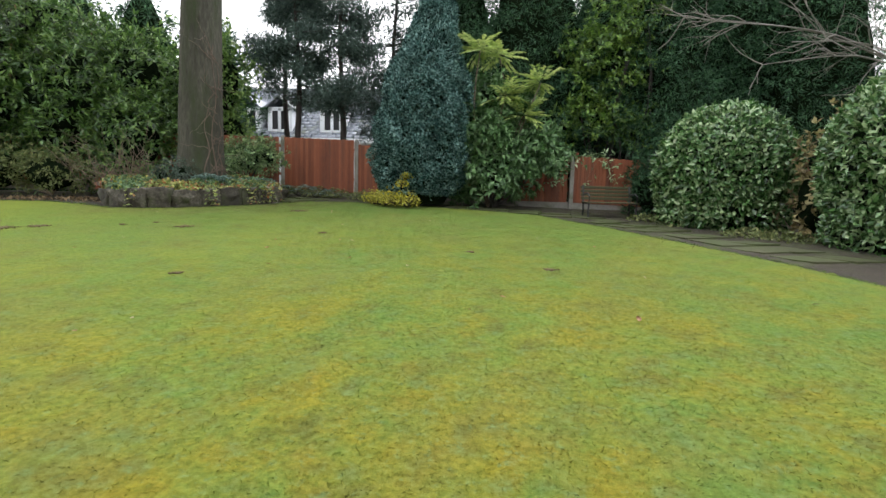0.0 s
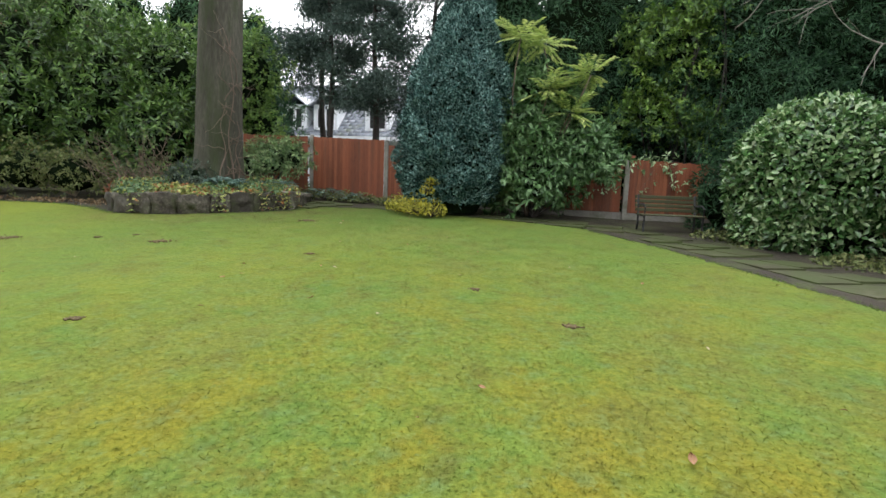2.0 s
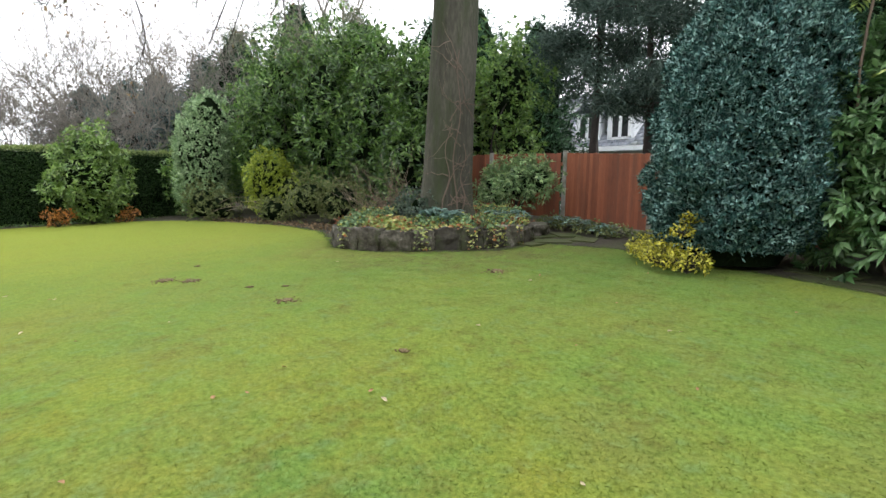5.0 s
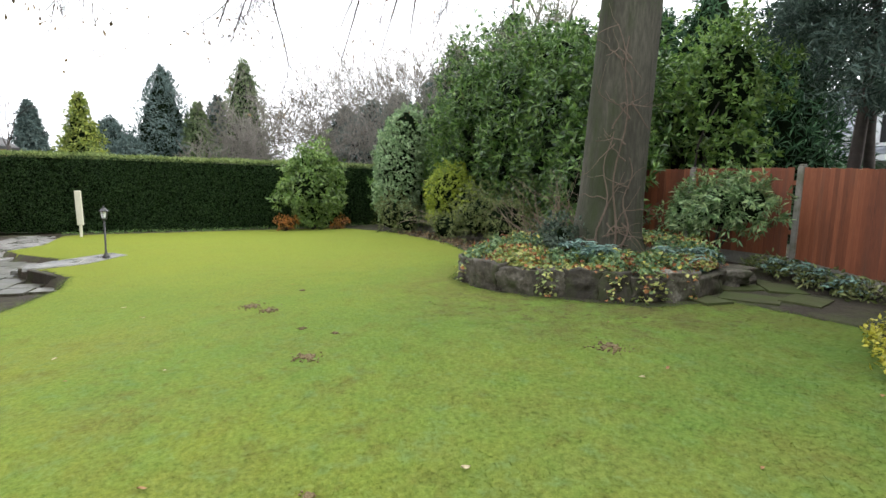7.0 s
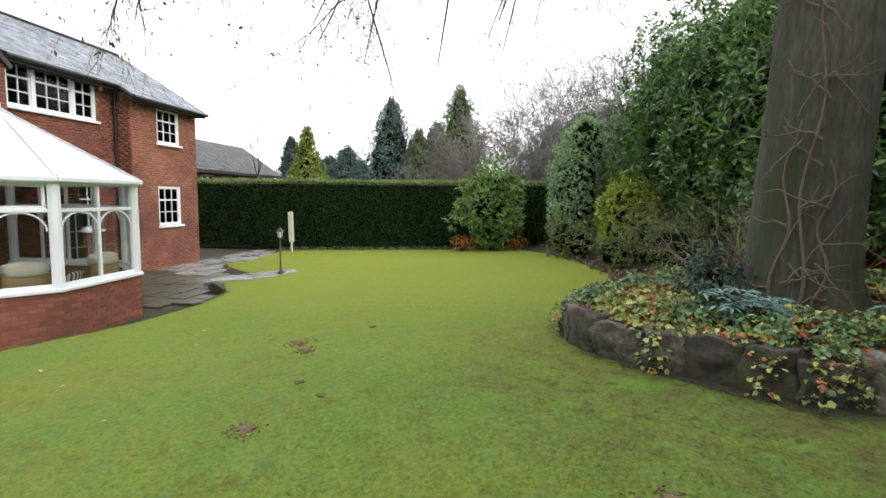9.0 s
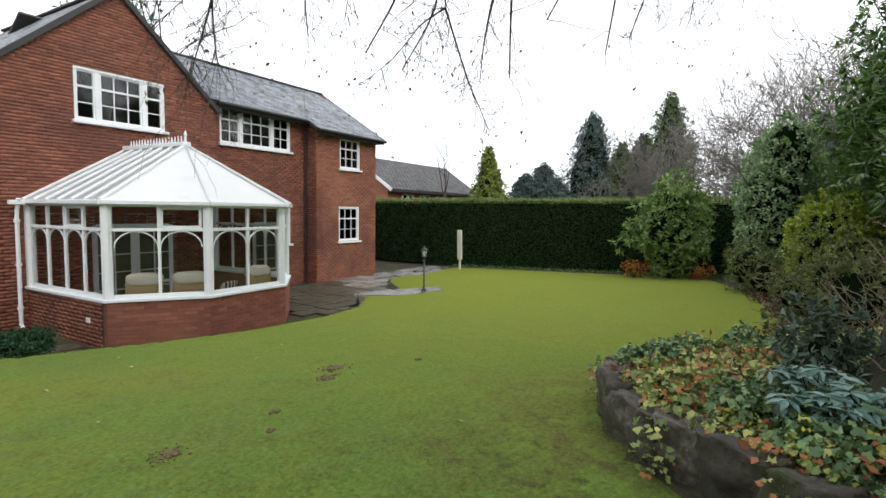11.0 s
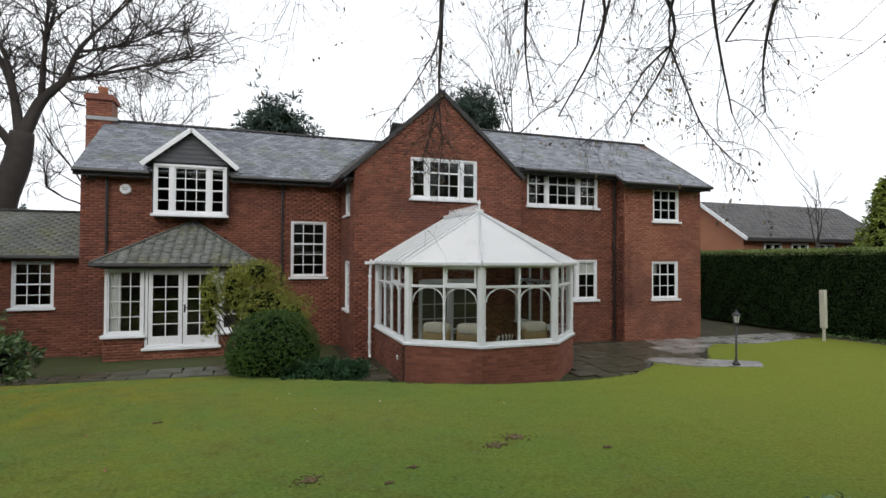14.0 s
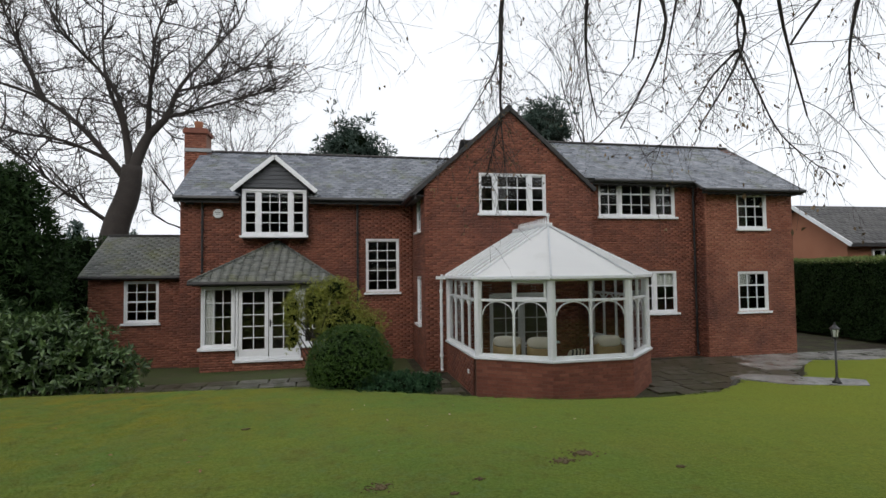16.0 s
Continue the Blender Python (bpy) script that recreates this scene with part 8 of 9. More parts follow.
clump_leaves("leaf_litter", [(x, y, z_at(x, y)) for x, y in ((-9.4, 10.5), (-10.4, 10.6), (-11.4, 10.7), (-12.6, 10.7), (-13.8, 10.6), (-15.0, 10.4), (-16.0, 10.3), (-8.7, 10.2))], 130, 0.5, 0.06, (0.08, 0.055), L_BROWN, 104, "brown leaf litter along the lawn edge", "leaf litter", (-12.5, 10.3, 0.65))

# behind the fence: pines, dark screen conifers, a neighbouring house
def pine(base, height, crown, seed, label):
    g = np.random.default_rng(seed)
    t = thing("pine_tree", base, label, "pine")
    b = bmesh.new()
    k = 10
    tube(b, [(base[0] + 0.08 * math.sin(i * 0.9 + seed), base[1] + 0.06 * math.cos(i), base[2] - 0.1 + height * i / k) for i in range(k + 1)], [0.115 * (1.15 - i / k) for i in range(k + 1)], 8)
    part("trunk", b, M_PINEBARK, t, smooth=True)
    lines, P, O = [], [], []
    for i in range(38):
        z = base[2] + crown + (height - crown) * g.uniform(0, 1)
        a = g.uniform(0, 6.28)
        ln = (1.9 - 1.1 * (z - base[2] - crown) / (height - crown)) * g.uniform(0.6, 1.1)
        p = np.array((base[0], base[1], z))
        e = p + np.array((math.cos(a) * ln, math.sin(a) * ln, g.uniform(-0.35, 0.3)))
        lines.append(([p, (p + e) / 2 + (0, 0, 0.1), e], 0.03, 0.008))
        for f in (0.4, 0.7, 1.0):
            c = p + (e - p) * f
            q, o = shell(170, g, i, c, (0.48, 0.48, 0.30), 0.3, 4, 0.9)
            P.append(q)
            O.append(o)
    place("branches", tubes_mesh("branches", lines, 4), M_PINEBARK, t)
    place("crown", foliage("crown", np.concatenate(P), np.concatenate(O), 0.17, 0.026, g, 0.1, 0.9), L_PINE, t)


pine((-6.05, 15.75, 0.6), 8.5, 3.2, 111, "dark slender pine behind the fence")
pine((-4.42, 15.25, 0.6), 8.0, 2.9, 112, "dark slender pine with a forked crown")
pine((-3.0, 16.6, 0.6), 9.0, 2.0, 113, "dark pine behind the cypress")
pine((-7.3, 18.0, 0.6), 9.5, 3.4, 114, "dark pine behind the fence")
for i, (x, y, h, r) in enumerate(((5.5, 15.3, 8.5, 2.0), (1.6, 16.4, 9.5, 2.4), (4.6, 17.2, 10, 2.8), (7.4, 16.8, 10, 2.9), (9.6, 15.6, 9.5, 2.4), (12.2, 11.2, 3.6, 1.8), (-0.9, 17.2, 9.5, 1.9), (11.8, 7.0, 8.5, 2.2), (11.5, 3.0, 8.5, 2.2))):
    conifer("screen_conifer", (x, y, 0.4), h, r, "tall dark screening conifer behind the fence", 34000 if y > 10 else 9000, L_DARKCON, (0.17, 0.026), 121 + i, ((0, 0.9), (0.3, 1.0), (0.6, 0.85), (0.85, 0.5), (1, 0.05)), 0.2, 0.3, 0.45, 0.34, group="screening conifers", inner=0.5, size=2.8, tuft=10, clumps=0.16)
bush("holly_bush", (3.6, 14.6, 0.5), "loose yellow-green evergreen rising over the fence", "holly", [((3.5, 14.5, 5.0), (1.35, 0.8, 1.2), 4600), ((3.2, 14.4, 3.3), (1.2, 0.7, 0.95), 3400), ((4.4, 14.6, 6.2), (0.9, 0.6, 0.9), 2000), ((4.5, 14.4, 2.9), (0.9, 0.6, 0.7), 1800)], leafy("bright_holly_leaf", (0.026, 0.066, 0.010), (0.092, 0.185, 0.026), (0.25, 0.38, 0.070), 0.33, 0.25), (0.14, 0.055), 131, M_TWIG, 0.05, lump=0.34, depth=0.75, core=0.35)


def far_house():
    t = thing("neighbour_house", (-13.5, 29.0, 0.3), "pale house with grey slate roof and white dormers beyond the fence", "house")
    b = bmesh.new()
    box(b, -17.5, -5.0, 27.6, 34.5, 0.0, 3.5)
    part("wall", b, M_WHITE, t, "white wall")
    b = bmesh.new()
    roof_slab(b, [(-17.8, 27.1, 3.6), (-4.7, 27.1, 3.6), (-4.7, 31.0, 6.9), (-17.8, 31.0, 6.9)], 0.12)
    roof_slab(b, [(-17.8, 31.0, 6.9), (-4.7, 31.0, 6.9), (-4.7, 34.9, 3.6), (-17.8, 34.9, 3.6)], 0.12)
    rf = part("roof", b, M_RIDGE, t, "grey slate roof")
    q = math.hypot(3.9, 3.3)
    slates(rf, (-17.8, 27.1, 3.62), (1, 0, 0), (0, 3.9 / q, 3.3 / q), [(0, 0), (13.1, 0), (13.1, q), (0, q)], 0.45, 0.3, RNG, M_SLATE)
    b = bmesh.new()
    prism(b, -17.55, -17.3, [(27.5, 0), (27.5, 3.4), (31.0, 6.75), (34.5, 3.4), (34.5, 0)])
    part("gable", b, M_CREAMWALL, t, "cream rendered gable end")
    b = bmesh.new()
    beam(b, (-17.85, 27.05, 3.5), (-17.85, 31.0, 6.86), 0.06, 0.25, (0, 0, 1))
    beam(b, (-17.8, 27.05, 3.5), (-4.7, 27.05, 3.5), 0.06, 0.22, (0, 0, 1))
    part("bargeboard", b, M_WHITE, t)
    for x in (-13.4, -11.6, -8.6):
        b = bmesh.new()
        box(b, x - 0.7, x + 0.7, 27.5, 30.0, 3.9, 5.3)
        d = part("dormer", b, M_WHITE, t, "white clad dormer")
        b = bmesh.new()
        roof_slab(b, [(x - 0.9, 27.2, 5.2), (x, 27.2, 5.9), (x, 30.5, 5.9), (x - 0.9, 30.0, 5.2)], 0.06)
        roof_slab(b, [(x + 0.9, 27.2, 5.2), (x, 27.2, 5.9), (x, 30.5, 5.9), (x + 0.9, 30.0, 5.2)], 0.06)
        part("dormer_roof", b, M_SLATE, d)
        b = bmesh.new()
        for u0, u1 in ((-0.55, -0.42), (0.42, 0.55), (-0.08, 0.08)):
            box(b, x + u0, x + u1, 27.42, 27.5, 4.0, 5.2)
        box(b, x - 0.55, x + 0.55, 27.42, 27.5, 5.08, 5.2)
        box(b, x - 0.55, x + 0.55, 27.42, 27.5, 3.95, 4.07)
        part("dormer_window", b, M_WHITE, d, "white window frame")
        for u0, u1 in ((-0.42, -0.08), (0.08, 0.42)):
            b = bmesh.new()
            box(b, x + u0, x + u1, 27.46, 27.49, 4.07, 5.08)
            part("pane", b, M_BLACK, d, "dark window pane")


far_house()


# ---- hedge side ----
def hedge():
    t = thing("clipped_hedge", (-23.6, 2.0, -0.1), "long dark green clipped conifer hedge with a paler top", "hedge")
    g = np.random.default_rng(141)
    y0, y1, x0, x1 = -16.0, 11.0, -23.05, -24.5
    n = 62000
    y = g.uniform(y0, y1, n)
    z = g.uniform(-0.15, 2.82, n)
    x = x0 - 0.22 * g.uniform(0, 1, n) ** 1.5 + 0.05 * np.sin(y * 2.1 + z * 1.3) + 0.04 * np.sin(y * 5.3 - z * 4)
    p = np.stack((x, y, z), 1)
    out = np.tile(np.array((1.0, 0, 0.1)), (n, 1))
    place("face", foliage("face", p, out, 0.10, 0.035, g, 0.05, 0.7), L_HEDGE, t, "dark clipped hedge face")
    m = 26000
    y = g.uniform(y0, y1, m)
    x = g.uniform(x1, x0 + 0.05, m)
    p = np.stack((x, y, 2.80 + 0.07 * np.sin(y * 1.7) * np.sin(x * 3 + y) + g.uniform(-0.05, 0.07, m)), 1)
    place("top", foliage("top", p, np.tile(np.array((0.2, 0, 1.0)), (m, 1)), 0.13, 0.035, g, -0.3, 0.6), L_HEDGETOP, t, "hedge top in paler leaves, daylight painted into their colour")
    # Dark block added behind the leaves as the hedge's painted inner shade.
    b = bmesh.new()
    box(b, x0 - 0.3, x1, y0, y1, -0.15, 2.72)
    part("inner_growth", b, M_INNER_SHADE, t)


hedge()
clump_leaves("ground_ivy", [(-22.7, y, z_at(-22.7, y)) for y in np.arange(-1.5, 9.6, 0.55)], 60, 0.36, 0.12, (0.07, 0.05), L_RHODO, 142, "ivy strip along the foot of the hedge", "ground cover", (-22.7, 4.0, 0.0))
bush("laurel_bush", (-21.7, 7.45, 0.05), "rounded light green laurel in front of the hedge", "laurel", [((-21.7, 7.45, 1.9), (1.25, 1.3, 1.45), 5200), ((-21.7, 7.5, 2.8), (0.8, 0.9, 0.7), 1500), ((-21.6, 7.4, 0.9), (0.7, 0.8, 0.8), 1500)], leafy("light_laurel_leaf", (0.054, 0.112, 0.021), (0.130, 0.225, 0.047), (0.259, 0.371, 0.105), 0.35, 0.25), (0.18, 0.065), 143, M_TWIG, 0.03, lump=0.32, depth=0.5, low=-0.9)
clump_leaves("orange_spurge", [(-21.3, 6.35, 0.05), (-21.2, 6.6, 0.3), (-21.3, 8.4, 0.1), (-21.3, 8.6, 0.3), (-21.35, 6.2, 0.3)], 170, 0.32, 0.5, (0.09, 0.04), leafy("orange_leaf", (0.24, 0.08, 0.015), (0.42, 0.16, 0.03), (0.6, 0.28, 0.06), 0.5, 0.25), 144, "orange autumn-leaved shrub at the hedge foot", "shrub", (-21.3, 7.4, 0.05))
# beyond the hedge
conifer("golden_conifer", (-27.3, -2.45, 0), 5.8, 1.6, "golden-green conifer behind the hedge", 9000, L_FARGOLD, (0.2, 0.07), 151, None, 0.12, 0.0, 0.2, 0.3, inner=0.6)
for i, (x, y, h, r, m, lab) in enumerate(((-51.2, -3.4, 11.9, 2.9, L_FARCON, "tall blue-green spruce in the distance"), (-51.6, 3.2, 13.1, 2.6, L_FARGREEN, "tall narrow green conifer in the distance"), (-50.5, -0.6, 8.8, 1.7, L_FARGREEN, "green conifer in the distance"), (-52.0, 0.9, 9.8, 1.8, L_FARCON, "blue conifer in the distance"),
                                        (-46, -6.2, 6.8, 2.2, L_FARCON, "dark conifer in the distance"), (-47, -8.3, 6.0, 2.2, L_FARCON, "dark conifer in the distance"), (-44, -4.4, 5.2, 2.0, L_FARCON, "dark conifer in the distance"), (-46, -11.4, 7.6, 1.2, L_FARCON, "small dark conifer beyond the roof"), (-48, 12.0, 9.0, 4.0, L_FARCON, "dark evergreen in the distance"), (-44, 16.0, 10.0, 4.0, L_FARCON, "dark evergreen in the distance"), (-38, 17.5, 10.5, 3.6, L_FARCON, "dark evergreen in the distance"), (-33, 16.5, 9.0, 2.8, L_FARGREEN, "green evergreen in the distance"), (-40, 13.0, 8.5, 3.2, L_FARCON, "dark evergreen in the distance"))):
    conifer("far_conifer", (x, y, -0.2), h, r * 1.25, lab, 17000, m, (0.30, 0.085), 161 + i, ((0, 0.95), (0.15, 1.0), (0.4, 0.85), (0.7, 0.55), (0.9, 0.25), (1.0, 0.03)), 0.25, 0.2, 0.25, 0.3, group="far conifers", inner=0.6)
for i, (x, y, h, s) in enumerate(((-46.8, 8.0, 13.5, 5), (-39, 5.6, 7.6, 6), (-41, 8.6, 8.2, 6), (-43, 10.8, 12, 5), (-37, 11.5, 8.5, 6), (-36, 3.6, 5.6, 6), (-34, 13.6, 11.0, 6), (-42, 6.2, 9.5, 6), (-30, 14.8, 11.5, 6), (-44, 12.8, 13, 6))):
    bare_tree("bare_tree", (x, y, -0.2), h, 0.16, "leafless grey-brown tree in the distance", 171 + i, 4, 4, M_GREYTWIG, None, 0.6, 3, (0, 0, 1), 0.16, "far bare trees", 0.0105)
bare_tree("bare_tree", (-27.6, -5.5, -0.2), 6.4, 0.12, "small knotted leafless tree behind the hedge", 181, 3, 3, M_TWIG, [(0.3, 0.4, 2.2), (-0.2, -0.9, 1.8), (0.2, 0.8, 1.6)], 0.6, 4, (0, 0.05, 1), 0.55)


def bungalow():
    t = thing("bungalow", (-37, -14.0, 0), "single-storey orange brick bungalow with grey tiled roof", "bungalow")
    b = bmesh.new()
    box(b, -29.8, -41.6, -11.0, -17.0, -0.2, 3.7)
    part("wall", b, M_ORANGE_BRICK, t, "orange brick wall")
    b = bmesh.new()
    roof_slab(b, [(-29.4, -10.5, 3.75), (-42.0, -10.5, 3.75), (-42.0, -13.9, 6.1), (-29.4, -13.9, 6.1)], 0.12)
    roof_slab(b, [(-29.4, -13.9, 6.1), (-42.0, -13.9, 6.1), (-42.0, -17.4, 3.75), (-29.4, -17.4, 3.75)], 0.12)
    rf = part("roof", b, M_RIDGE, t, "grey tiled roof")
    q = math.hypot(3.4, 2.35)
    slates(rf, (-29.4, -10.5, 3.77), (-1, 0, 0), (0, -3.4 / q, 2.35 / q), [(0, 0), (12.6, 0), (12.6, q), (0, q)], 0.4, 0.3, RNG, M_TILE)
    b = bmesh.new()
    prism(b, -29.8, -30.0, [(-11.0, 3.7), (-13.95, 6.0), (-16.9, 3.7)])
    part("gable", b, M_ORANGE_BRICK, t)
    b = bmesh.new()
    beam(b, (-29.38, -10.4, 3.68), (-29.38, -13.9, 6.06), 0.06, 0.2, (0, 0, 1))
    beam(b, (-29.38, -17.4, 3.68), (-29.38, -13.9, 6.06), 0.06, 0.2, (0, 0, 1))
    part("bargeboard", b, M_WHITE, t)
    b = bmesh.new()
    beam(b, (-29.4, -10.42, 3.66), (-42, -10.42, 3.66), 0.06, 0.14, (0, 0, 1))
    part("gutter", b, M_FASCIA, t, "dark gutter")
    for x in (-32, -34.2, -36.5, -39):
        b = bmesh.new()
        for u0, u1, z0, z1 in ((-0.7, -0.6, 2.2, 3.5), (0.6, 0.7, 2.2, 3.5), (-0.05, 0.05, 2.2, 3.5), (-0.7, 0.7, 3.4, 3.5), (-0.7, 0.7, 2.1, 2.2)):
            box(b, x + u0, x + u1, -10.98, -10.9, z0, z1)
        w = part("window", b, M_WHITE, t, "white window frame")
        b = bmesh.new()
        box(b, x - 0.6, x + 0.6, -10.97, -10.99, 2.2, 3.4)
        part("pane", b, M_GLASS, w)
    b = bmesh.new()
    for u0, u1, z0, z1 in ((-12.6, -12.5, 1.9, 2.9), (-13.4, -13.3, 1.9, 2.9), (-13.4, -12.5, 2.8, 2.9)):
        box(b, -29.78, -29.7, u0, u1, z0, z1)
    part("window", b, M_WHITE, t, "white window frame")


bungalow()

# ---- planting round the house ----
bush("clipped_yew", (-4.05, -0.45, -0.2), "dark green yew clipped to a dome", "yew", [((-4.05, -0.45, 0.52), (0.95, 0.92, 0.88), 30000)], L_BOX, (0.048, 0.013), 201, M_TWIG, 0.03, lump=0.03, depth=0.12, low=-0.95, core=0.84, tuft=6)
bush("yellow_juniper", (-3.6, -1.5, -0.2), "arching yellow-green juniper behind the yew", "juniper", [((-3.85, -1.45, 1.35), (0.62, 0.55, 0.75), 14000), ((-3.25, -1.45, 1.75), (0.36, 0.35, 0.62), 6500), ((-2.75, -1.4, 1.7), (0.22, 0.22, 0.5), 3200), ((-4.45, -1.5, 1.2), (0.45, 0.4, 0.45), 5000), ((-3.75, -1.5, 2.15), (0.42, 0.36, 0.36), 4600), ((-2.75, -1.4, 1.1), (0.16, 0.16, 0.5), 1500)], L_JUNIPER, (0.060, 0.011), 202, M_PINEBARK, 0.035, lump=0.25, depth=0.5, droop=0.6)
bush("spreading_juniper", (-5.05, 0.25, -0.15), "low spreading dark juniper", "juniper", [((-5.0, 0.2, 0.12), (0.8, 0.6, 0.28), 4600), ((-5.6, 0.0, 0.1), (0.45, 0.4, 0.22), 1400)], L_DARKCON, (0.10, 0.022), 203, M_PINEBARK, 0.02, lump=0.2, depth=0.4)
bush("rhododendron_bush", (2.6, -1.7, -0.1), "low spreading glossy rhododendron at the lawn edge", "rhododendron", [((2.75, -1.8, 0.75), (1.5, 1.0, 1.0), 4200), ((1.5, -1.5, 0.45), (0.9, 0.7, 0.6), 1700), ((4.1, -1.8, 0.9), (1.2, 1.0, 1.1), 2600)], leafy("dull_rhododendron_leaf", (0.020, 0.046, 0.014), (0.062, 0.118, 0.034), (0.185, 0.275, 0.105), 0.36, 0.2), (0.17, 0.058), 204, M_TWIG, 0.03, lump=0.2, depth=0.35, droop=0.3)
clump_leaves("leaf_litter", [(x, -0.8, z_at(x, -0.8)) for x in np.arange(0.6, 3.6, 0.4)], 150, 0.35, 0.3, (0.08, 0.04), L_BROWN, 205, "brown dead leaves and stems below the rhododendron", "leaf litter", (2, -0.8, 0))
conifer("screen_conifer", (4.6, -3.9, -0.2), 5.7, 1.25, "broad dark conifer beside the house", 14000, L_HEDGE, (0.2, 0.05), 206, ((0, 0.9), (0.3, 1.0), (0.7, 0.85), (0.92, 0.5), (1, 0.1)), 0.15, 0.1, 0.1, 0.15, inner=0.3)
conifer("screen_conifer", (5.2, -8.4, -0.2), 4.1, 1.5, "dark conifer hedge beyond the annexe", 6000, L_HEDGE, (0.2, 0.05), 207, ((0, 1), (0.8, 0.95), (1, 0.6)), 0.12, 0.1, 0.1, 0.15, inner=0.3)
for i, (x, y, h) in enumerate(((12.5, -34.0, 6.0), (9.6, -36.0, 5.2), (15.5, -32.0, 6.6))):
    conifer("far_conifer", (x, y, 0), h, 2.0, "dark conifer far behind the annexe", 3000, L_FARCON, (0.4, 0.14), 241 + i, None, 0.2, 0.1, 0.2, 0.3, group="far conifers", inner=0.6)
conifer("screen_conifer", (6.4, -1.6, -0.1), 4.2, 1.3, "dark conifer at the garden edge", 7000, L_HEDGE, (0.2, 0.05), 208, ((0, 1), (0.8, 0.85), (1, 0.3)), 0.12, 0.1, 0.1, 0.15, inner=0.3)
def spreading_tree():
    """Old leaning tree: few heavy limbs that fork again and again."""
    t = thing("bare_tree", (6.0, -12.5, 0), "large spreading leafless tree beyond the annexe", "tree")
    g = np.random.default_rng(211)
    b = bmesh.new()
    p = smooth_line([(6.0, -12.5, -0.1), (5.7, -12.5, 2.4), (5.35, -12.5, 4.6), (4.9, -12.5, 6.0), (4.75, -12.5, 7.2)], 14)
    tube(b, [tuple(v) for v in p], [0.62 - 0.24 * i / 13 for i in range(14)], 12)
    part("trunk", b, M_TWIG, t, smooth=True)
    limbs = [([(4.75, -12.5, 7.0), (4.2, -12.6, 8.5), (3.5, -12.7, 9.4), (3.0, -12.8, 10.8), (1.8, -12.9, 12.4), (0.6, -13.0, 14.0)], 0.26),
             ([(4.95, -12.5, 6.5), (5.4, -12.4, 7.2), (6.6, -12.3, 8.7), (8.0, -12.2, 9.8), (9.7, -12.0, 10.4), (11.5, -12.0, 11.0)], 0.20),
             ([(4.8, -12.5, 7.0), (5.2, -12.7, 9.0), (6.0, -12.9, 11.2), (6.2, -13.0, 14.6)], 0.21),
             ([(5.0, -12.6, 8.4), (5.4, -12.2, 10.4), (6.9, -11.8, 12.2), (8.0, -11.6, 14.2)], 0.13),
             ([(8.0, -12.2, 9.8), (8.9, -12.4, 11.8), (9.8, -12.6, 13.9)], 0.11),
             ([(4.2, -12.6, 8.6), (4.0, -12.2, 10.2), (3.7, -11.9, 12.6), (3.0, -11.7, 14.5)], 0.13),
             ([(5.5, -12.5, 4.7), (6.6, -12.2, 5.6), (7.8, -12.0, 6.6), (9.6, -11.8, 8.3)], 0.10),
             ([(3.5, -12.7, 9.4), (2.1, -12.6, 9.8), (0.2, -12.4, 10.4), (-1.4, -12.4, 10.9)], 0.09),
             ([(3.1, -12.8, 10.6), (1.6, -13.1, 11.2), (0.0, -13.4, 12.3)], 0.07),
             ([(5.6, -12.4, 7.4), (7.0, -11.8, 8.0), (8.6, -11.2, 8.2), (10.4, -10.8, 8.8)], 0.09)]
    fine = []
    for pts, r0 in limbs:
        q = smooth_line(pts, 22)
        place("limb", tubes_mesh("limb", [(q, r0, 0.03)], 8), M_TWIG, t)
        for k in range(32):
            j = int(g.integers(4, 22))
            way = unit(q[min(j + 1, 21)] - q[j - 1])
            grow(fine, q[j], unit(way + g.normal(0, 0.75, 3) + np.array((0, 0, 0.10))), g.uniform(0.7, 2.2), 0.018 + 0.03 * g.uniform(), 2, g, 0.8, 0.05, 4)
    place("branches", tubes_mesh("branches", [(q, max(r0, 0.008), max(r1, 0.006)) for q, r0, r1 in fine], 4), M_TWIG, t)


spreading_tree()
bare_tree("bare_tree", (3.0, -15.0, 0), 10.0, 0.22, "smaller leafless tree behind the chimney", 212, 4, 4, M_TWIG, [(-3.0, 0, 2.4), (-1.8, 0, 4.0), (-4.2, 0, 1.2), (1.5, 0, 3.4), (2.0, 0, 1.0)], 0.5, 3, (-0.05, 0, 1), 0.45, "", 0.006)
bare_tree("bare_tree", (-18.0, -16.5, 0), 15.5, 0.2, "slender leafless birch behind the house", 213, 3, 4, M_TWIG, [(0.6, 0, 4.5), (-0.8, 0, 4.5), (1.6, 0, 3.0), (-1.9, 0, 2.6), (0.1, 0, 5.5)], 0.4, 3, (0, 0, 1), 0.62)


def round_pine(x, y, z, w, h, seed, label):
    bush("pine_tree", (x, y, 0), label, "pine", [((x, y, z), (w, w, h), 4200), ((x + w * 0.5, y, z - h * 0.4), (w * 0.6, w * 0.6, h * 0.6), 1400), ((x - w * 0.6, y, z - h * 0.5), (w * 0.5, w * 0.5, h * 0.5), 1200)], L_PINE, (0.34, 0.07), seed, M_PINEBARK, 0.12, lump=0.35, depth=0.7)


round_pine(-4.5, -18.7, 9.7, 1.75, 1.5, 221, "dark rounded pine rising behind the roof")
round_pine(-15.3, -16.5, 10.9, 1.3, 1.2, 222, "dark pine behind the gable")

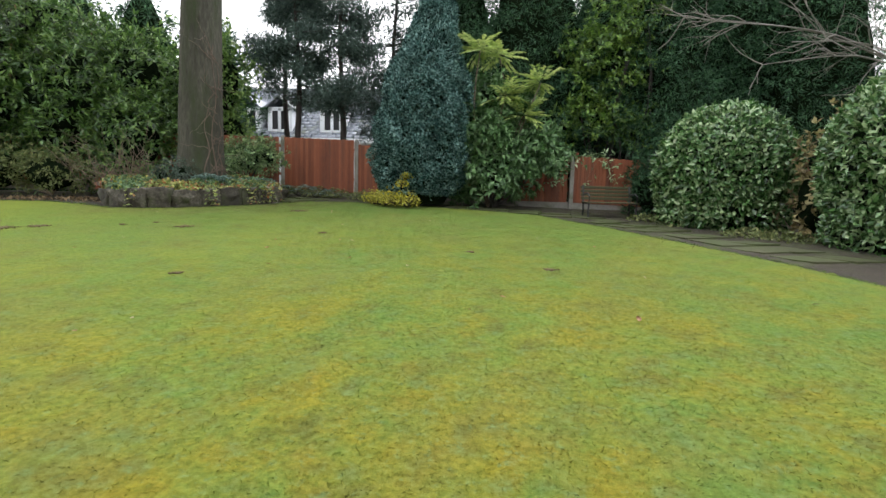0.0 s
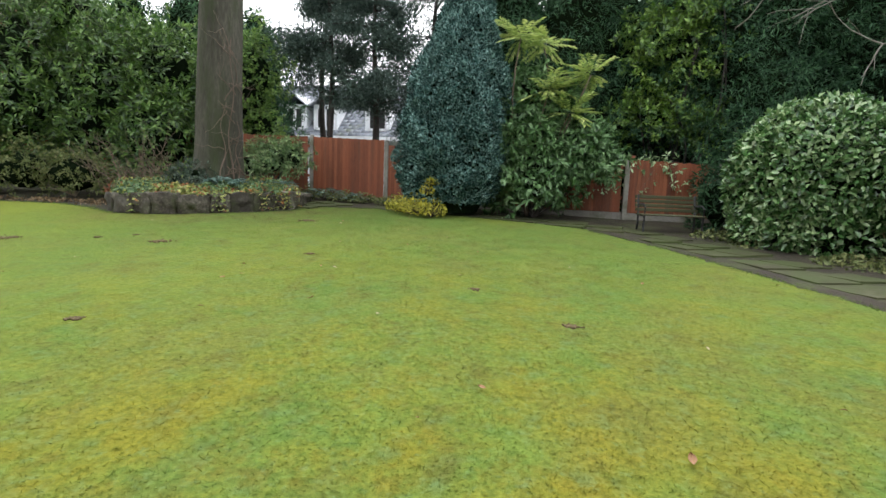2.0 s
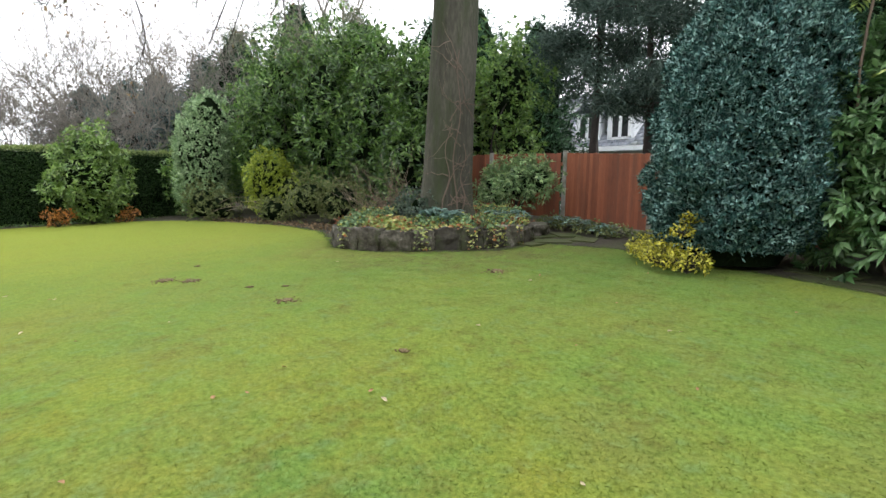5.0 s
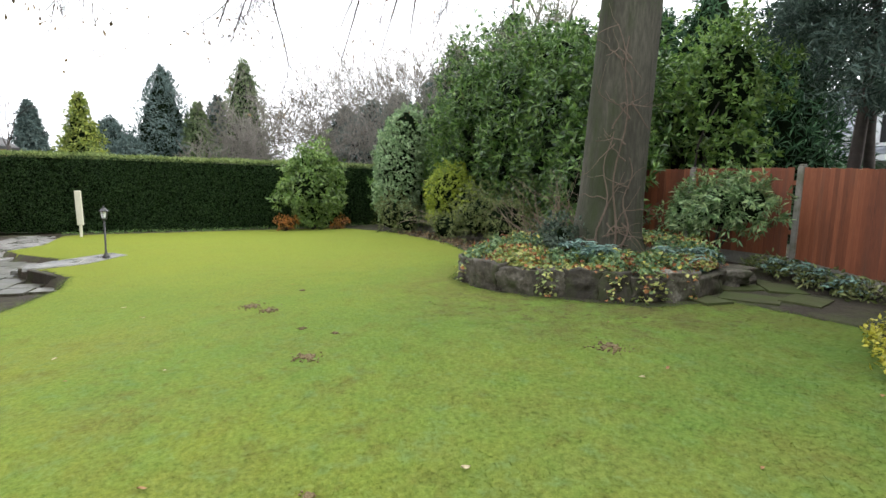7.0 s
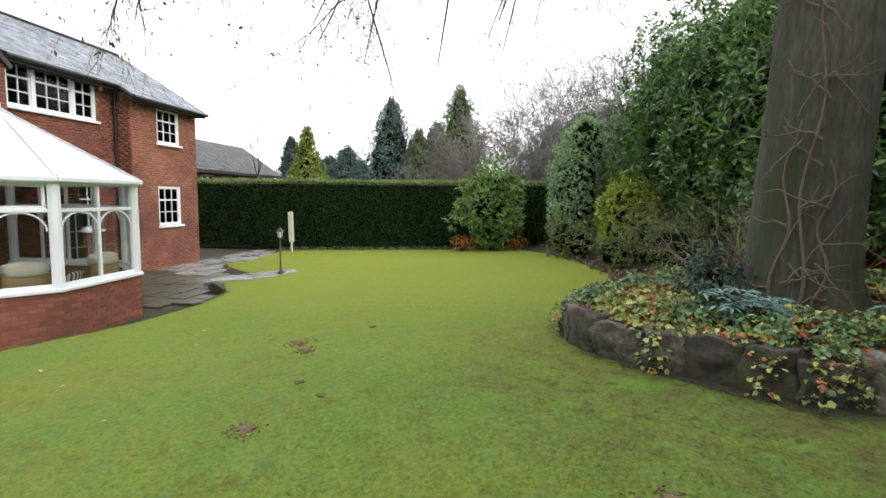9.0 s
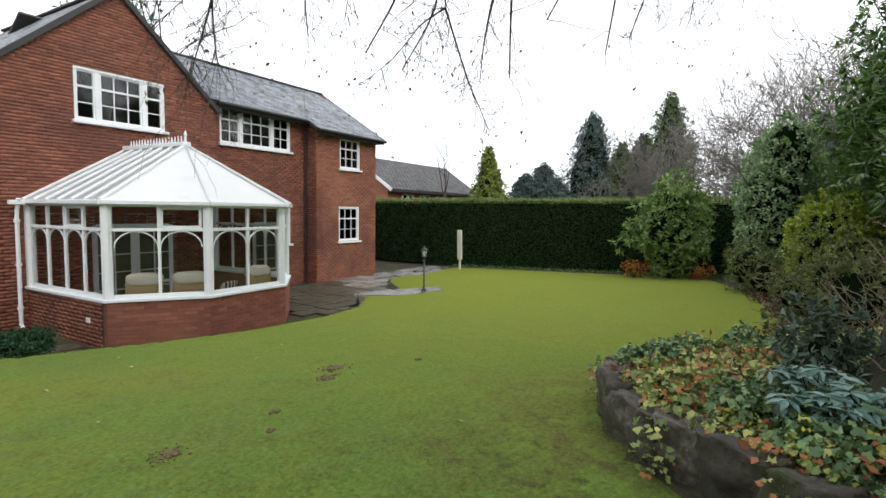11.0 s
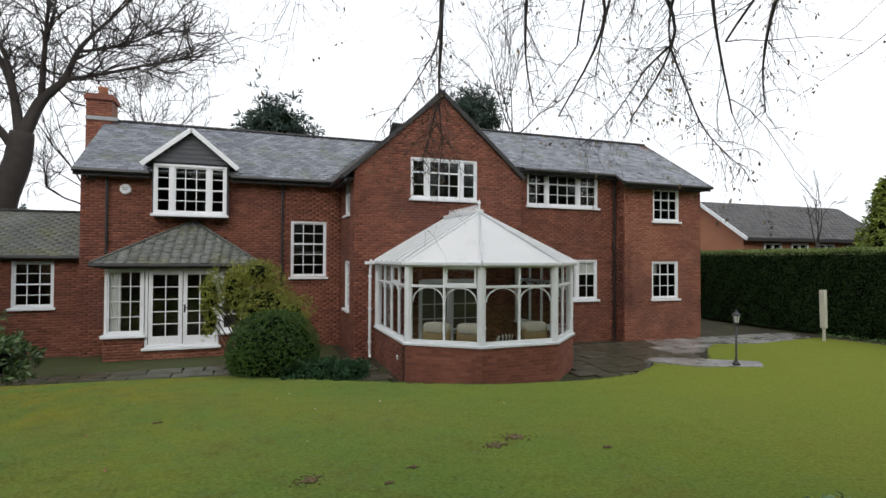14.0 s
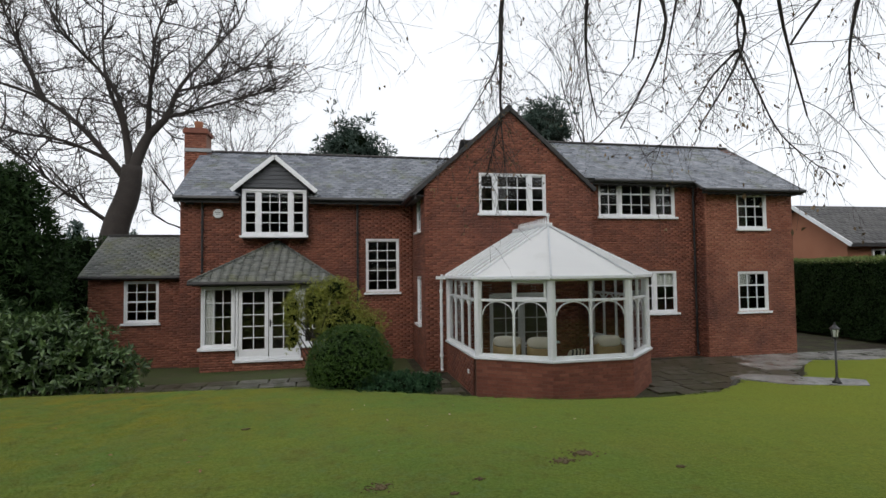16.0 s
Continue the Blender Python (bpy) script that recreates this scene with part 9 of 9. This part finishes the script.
# ---- on the lawn ----
r_l = random.Random(33)
LEAF_ME = []
for i in range(4):
    b = bmesh.new()
    n = 9
    top = []
    for k in range(n):
        f = k / (n - 1)
        w = 0.022 * math.sin(math.pi * min(1, f * 1.05)) ** 0.8 + 0.001
        c = 0.012 * math.sin(f * 3 + i) + 0.004 * i
        top.append((b.verts.new((f * 0.075 - 0.037, w, 0.008 + c * 0.6)), b.verts.new((f * 0.075 - 0.037, 0, 0.004 + c * 0.3)), b.verts.new((f * 0.075 - 0.037, -w, 0.008 + c))))
    for p, q in zip(top, top[1:]):
        b.faces.new((p[0], q[0], q[1], p[1]))
        b.faces.new((p[1], q[1], q[2], p[2]))
    me = bpy.data.meshes.new("fallen_leaf")
    b.to_mesh(me)
    b.free()
    LEAF_ME.append(me)
M_FALLEN = [surface("brown_fallen_leaf", [(0.3, (0.16, 0.075, 0.03)), (0.7, (0.32, 0.17, 0.075))], 30, 8, 0.7, 0.2, 0.002), surface("pale_fallen_leaf", [(0.3, (0.26, 0.21, 0.12)), (0.7, (0.40, 0.34, 0.21))], 30, 8, 0.7, 0.2, 0.002)]
for i, me in enumerate(LEAF_ME):
    me.materials.append(M_FALLEN[i % 2])
spots = [(-1.106, 4.39), (1.84, 6.01), (2.41, 3.28), (4.2, 6.6), (4.4, 6.3)]
for k in range(52):
    spots.append((r_l.uniform(-8, 4.2), r_l.uniform(1.6, 10.5)))
for x, y in spots:
    if inside(LAWN, np.array([x]), np.array([y]))[0]:
        i = r_l.randrange(4)
        ob = new("fallen_leaf", LEAF_ME[i])
        ob.matrix_basis = Matrix.Translation((x, y, z_at(x, y) + 0.018)) @ pose(0, 0, 0, r_l.uniform(-12, 12), r_l.uniform(-12, 12), r_l.uniform(0, 360)) @ Matrix.Diagonal((*([r_l.uniform(0.4, 0.8)] * 3), 1))
        tagged(ob, "curled brown fallen leaf on the lawn" if i % 2 == 0 else "pale dry fallen leaf on the lawn", "leaf", "fallen leaves on the lawn")


def worm_cast(x, y, size, seed):
    g = np.random.default_rng(seed)
    b = bmesh.new()
    for k in range(64):
        px, py = x + g.normal(0, size * 0.7), y + g.normal(0, size * 0.55)
        s = g.uniform(0.006, 0.014) + size * g.uniform(0.0, 0.28) * math.exp(-((px - x) ** 2 + (py - y) ** 2) / (0.5 * size * size))
        r = bmesh.ops.create_icosphere(b, subdivisions=1, radius=1.0)
        for v in r["verts"]:
            v.co *= g.uniform(0.5, 1.35)
        bmesh.ops.transform(b, matrix=Matrix.Translation((px, py, z_at(px, py) + 0.007)) @ pose(0, 0, 0, 0, 0, g.uniform(0, 180)) @ Matrix.Diagonal((s, s * 0.75, 0.005 + s * 0.2, 1)), verts=r["verts"])
    t = thing("soil_patch", (x, y, z_at(x, y)), "crumbled brown soil on the lawn", "soil", "bare soil patches")
    part("clods", b, M_CLOD, t, kind="stuff")


M_CLOD = surface("crumbled_soil", [(0.3, (0.068, 0.051, 0.024)), (0.7, (0.165, 0.120, 0.054))], 40, 5, 0.95, 0.4, 0.01)
for i, (x, y, s) in enumerate(((-6.25, 5.94, 0.13), (-6.6, 5.72, 0.17), (-4.87, 6.63, 0.03), (-4.2, 6.3, 0.12), (-3.47, 9.05, 0.16), (-5.2, 6.3, 0.03), (-2.0, 6.2, 0.03), (0.2, 5.2, 0.03), (-7.4, 6.4, 0.03), (-2.5, 3.43, 0.04), (1.08, 4.32, 0.04))):
    worm_cast(x, y, s, 300 + i * 11)
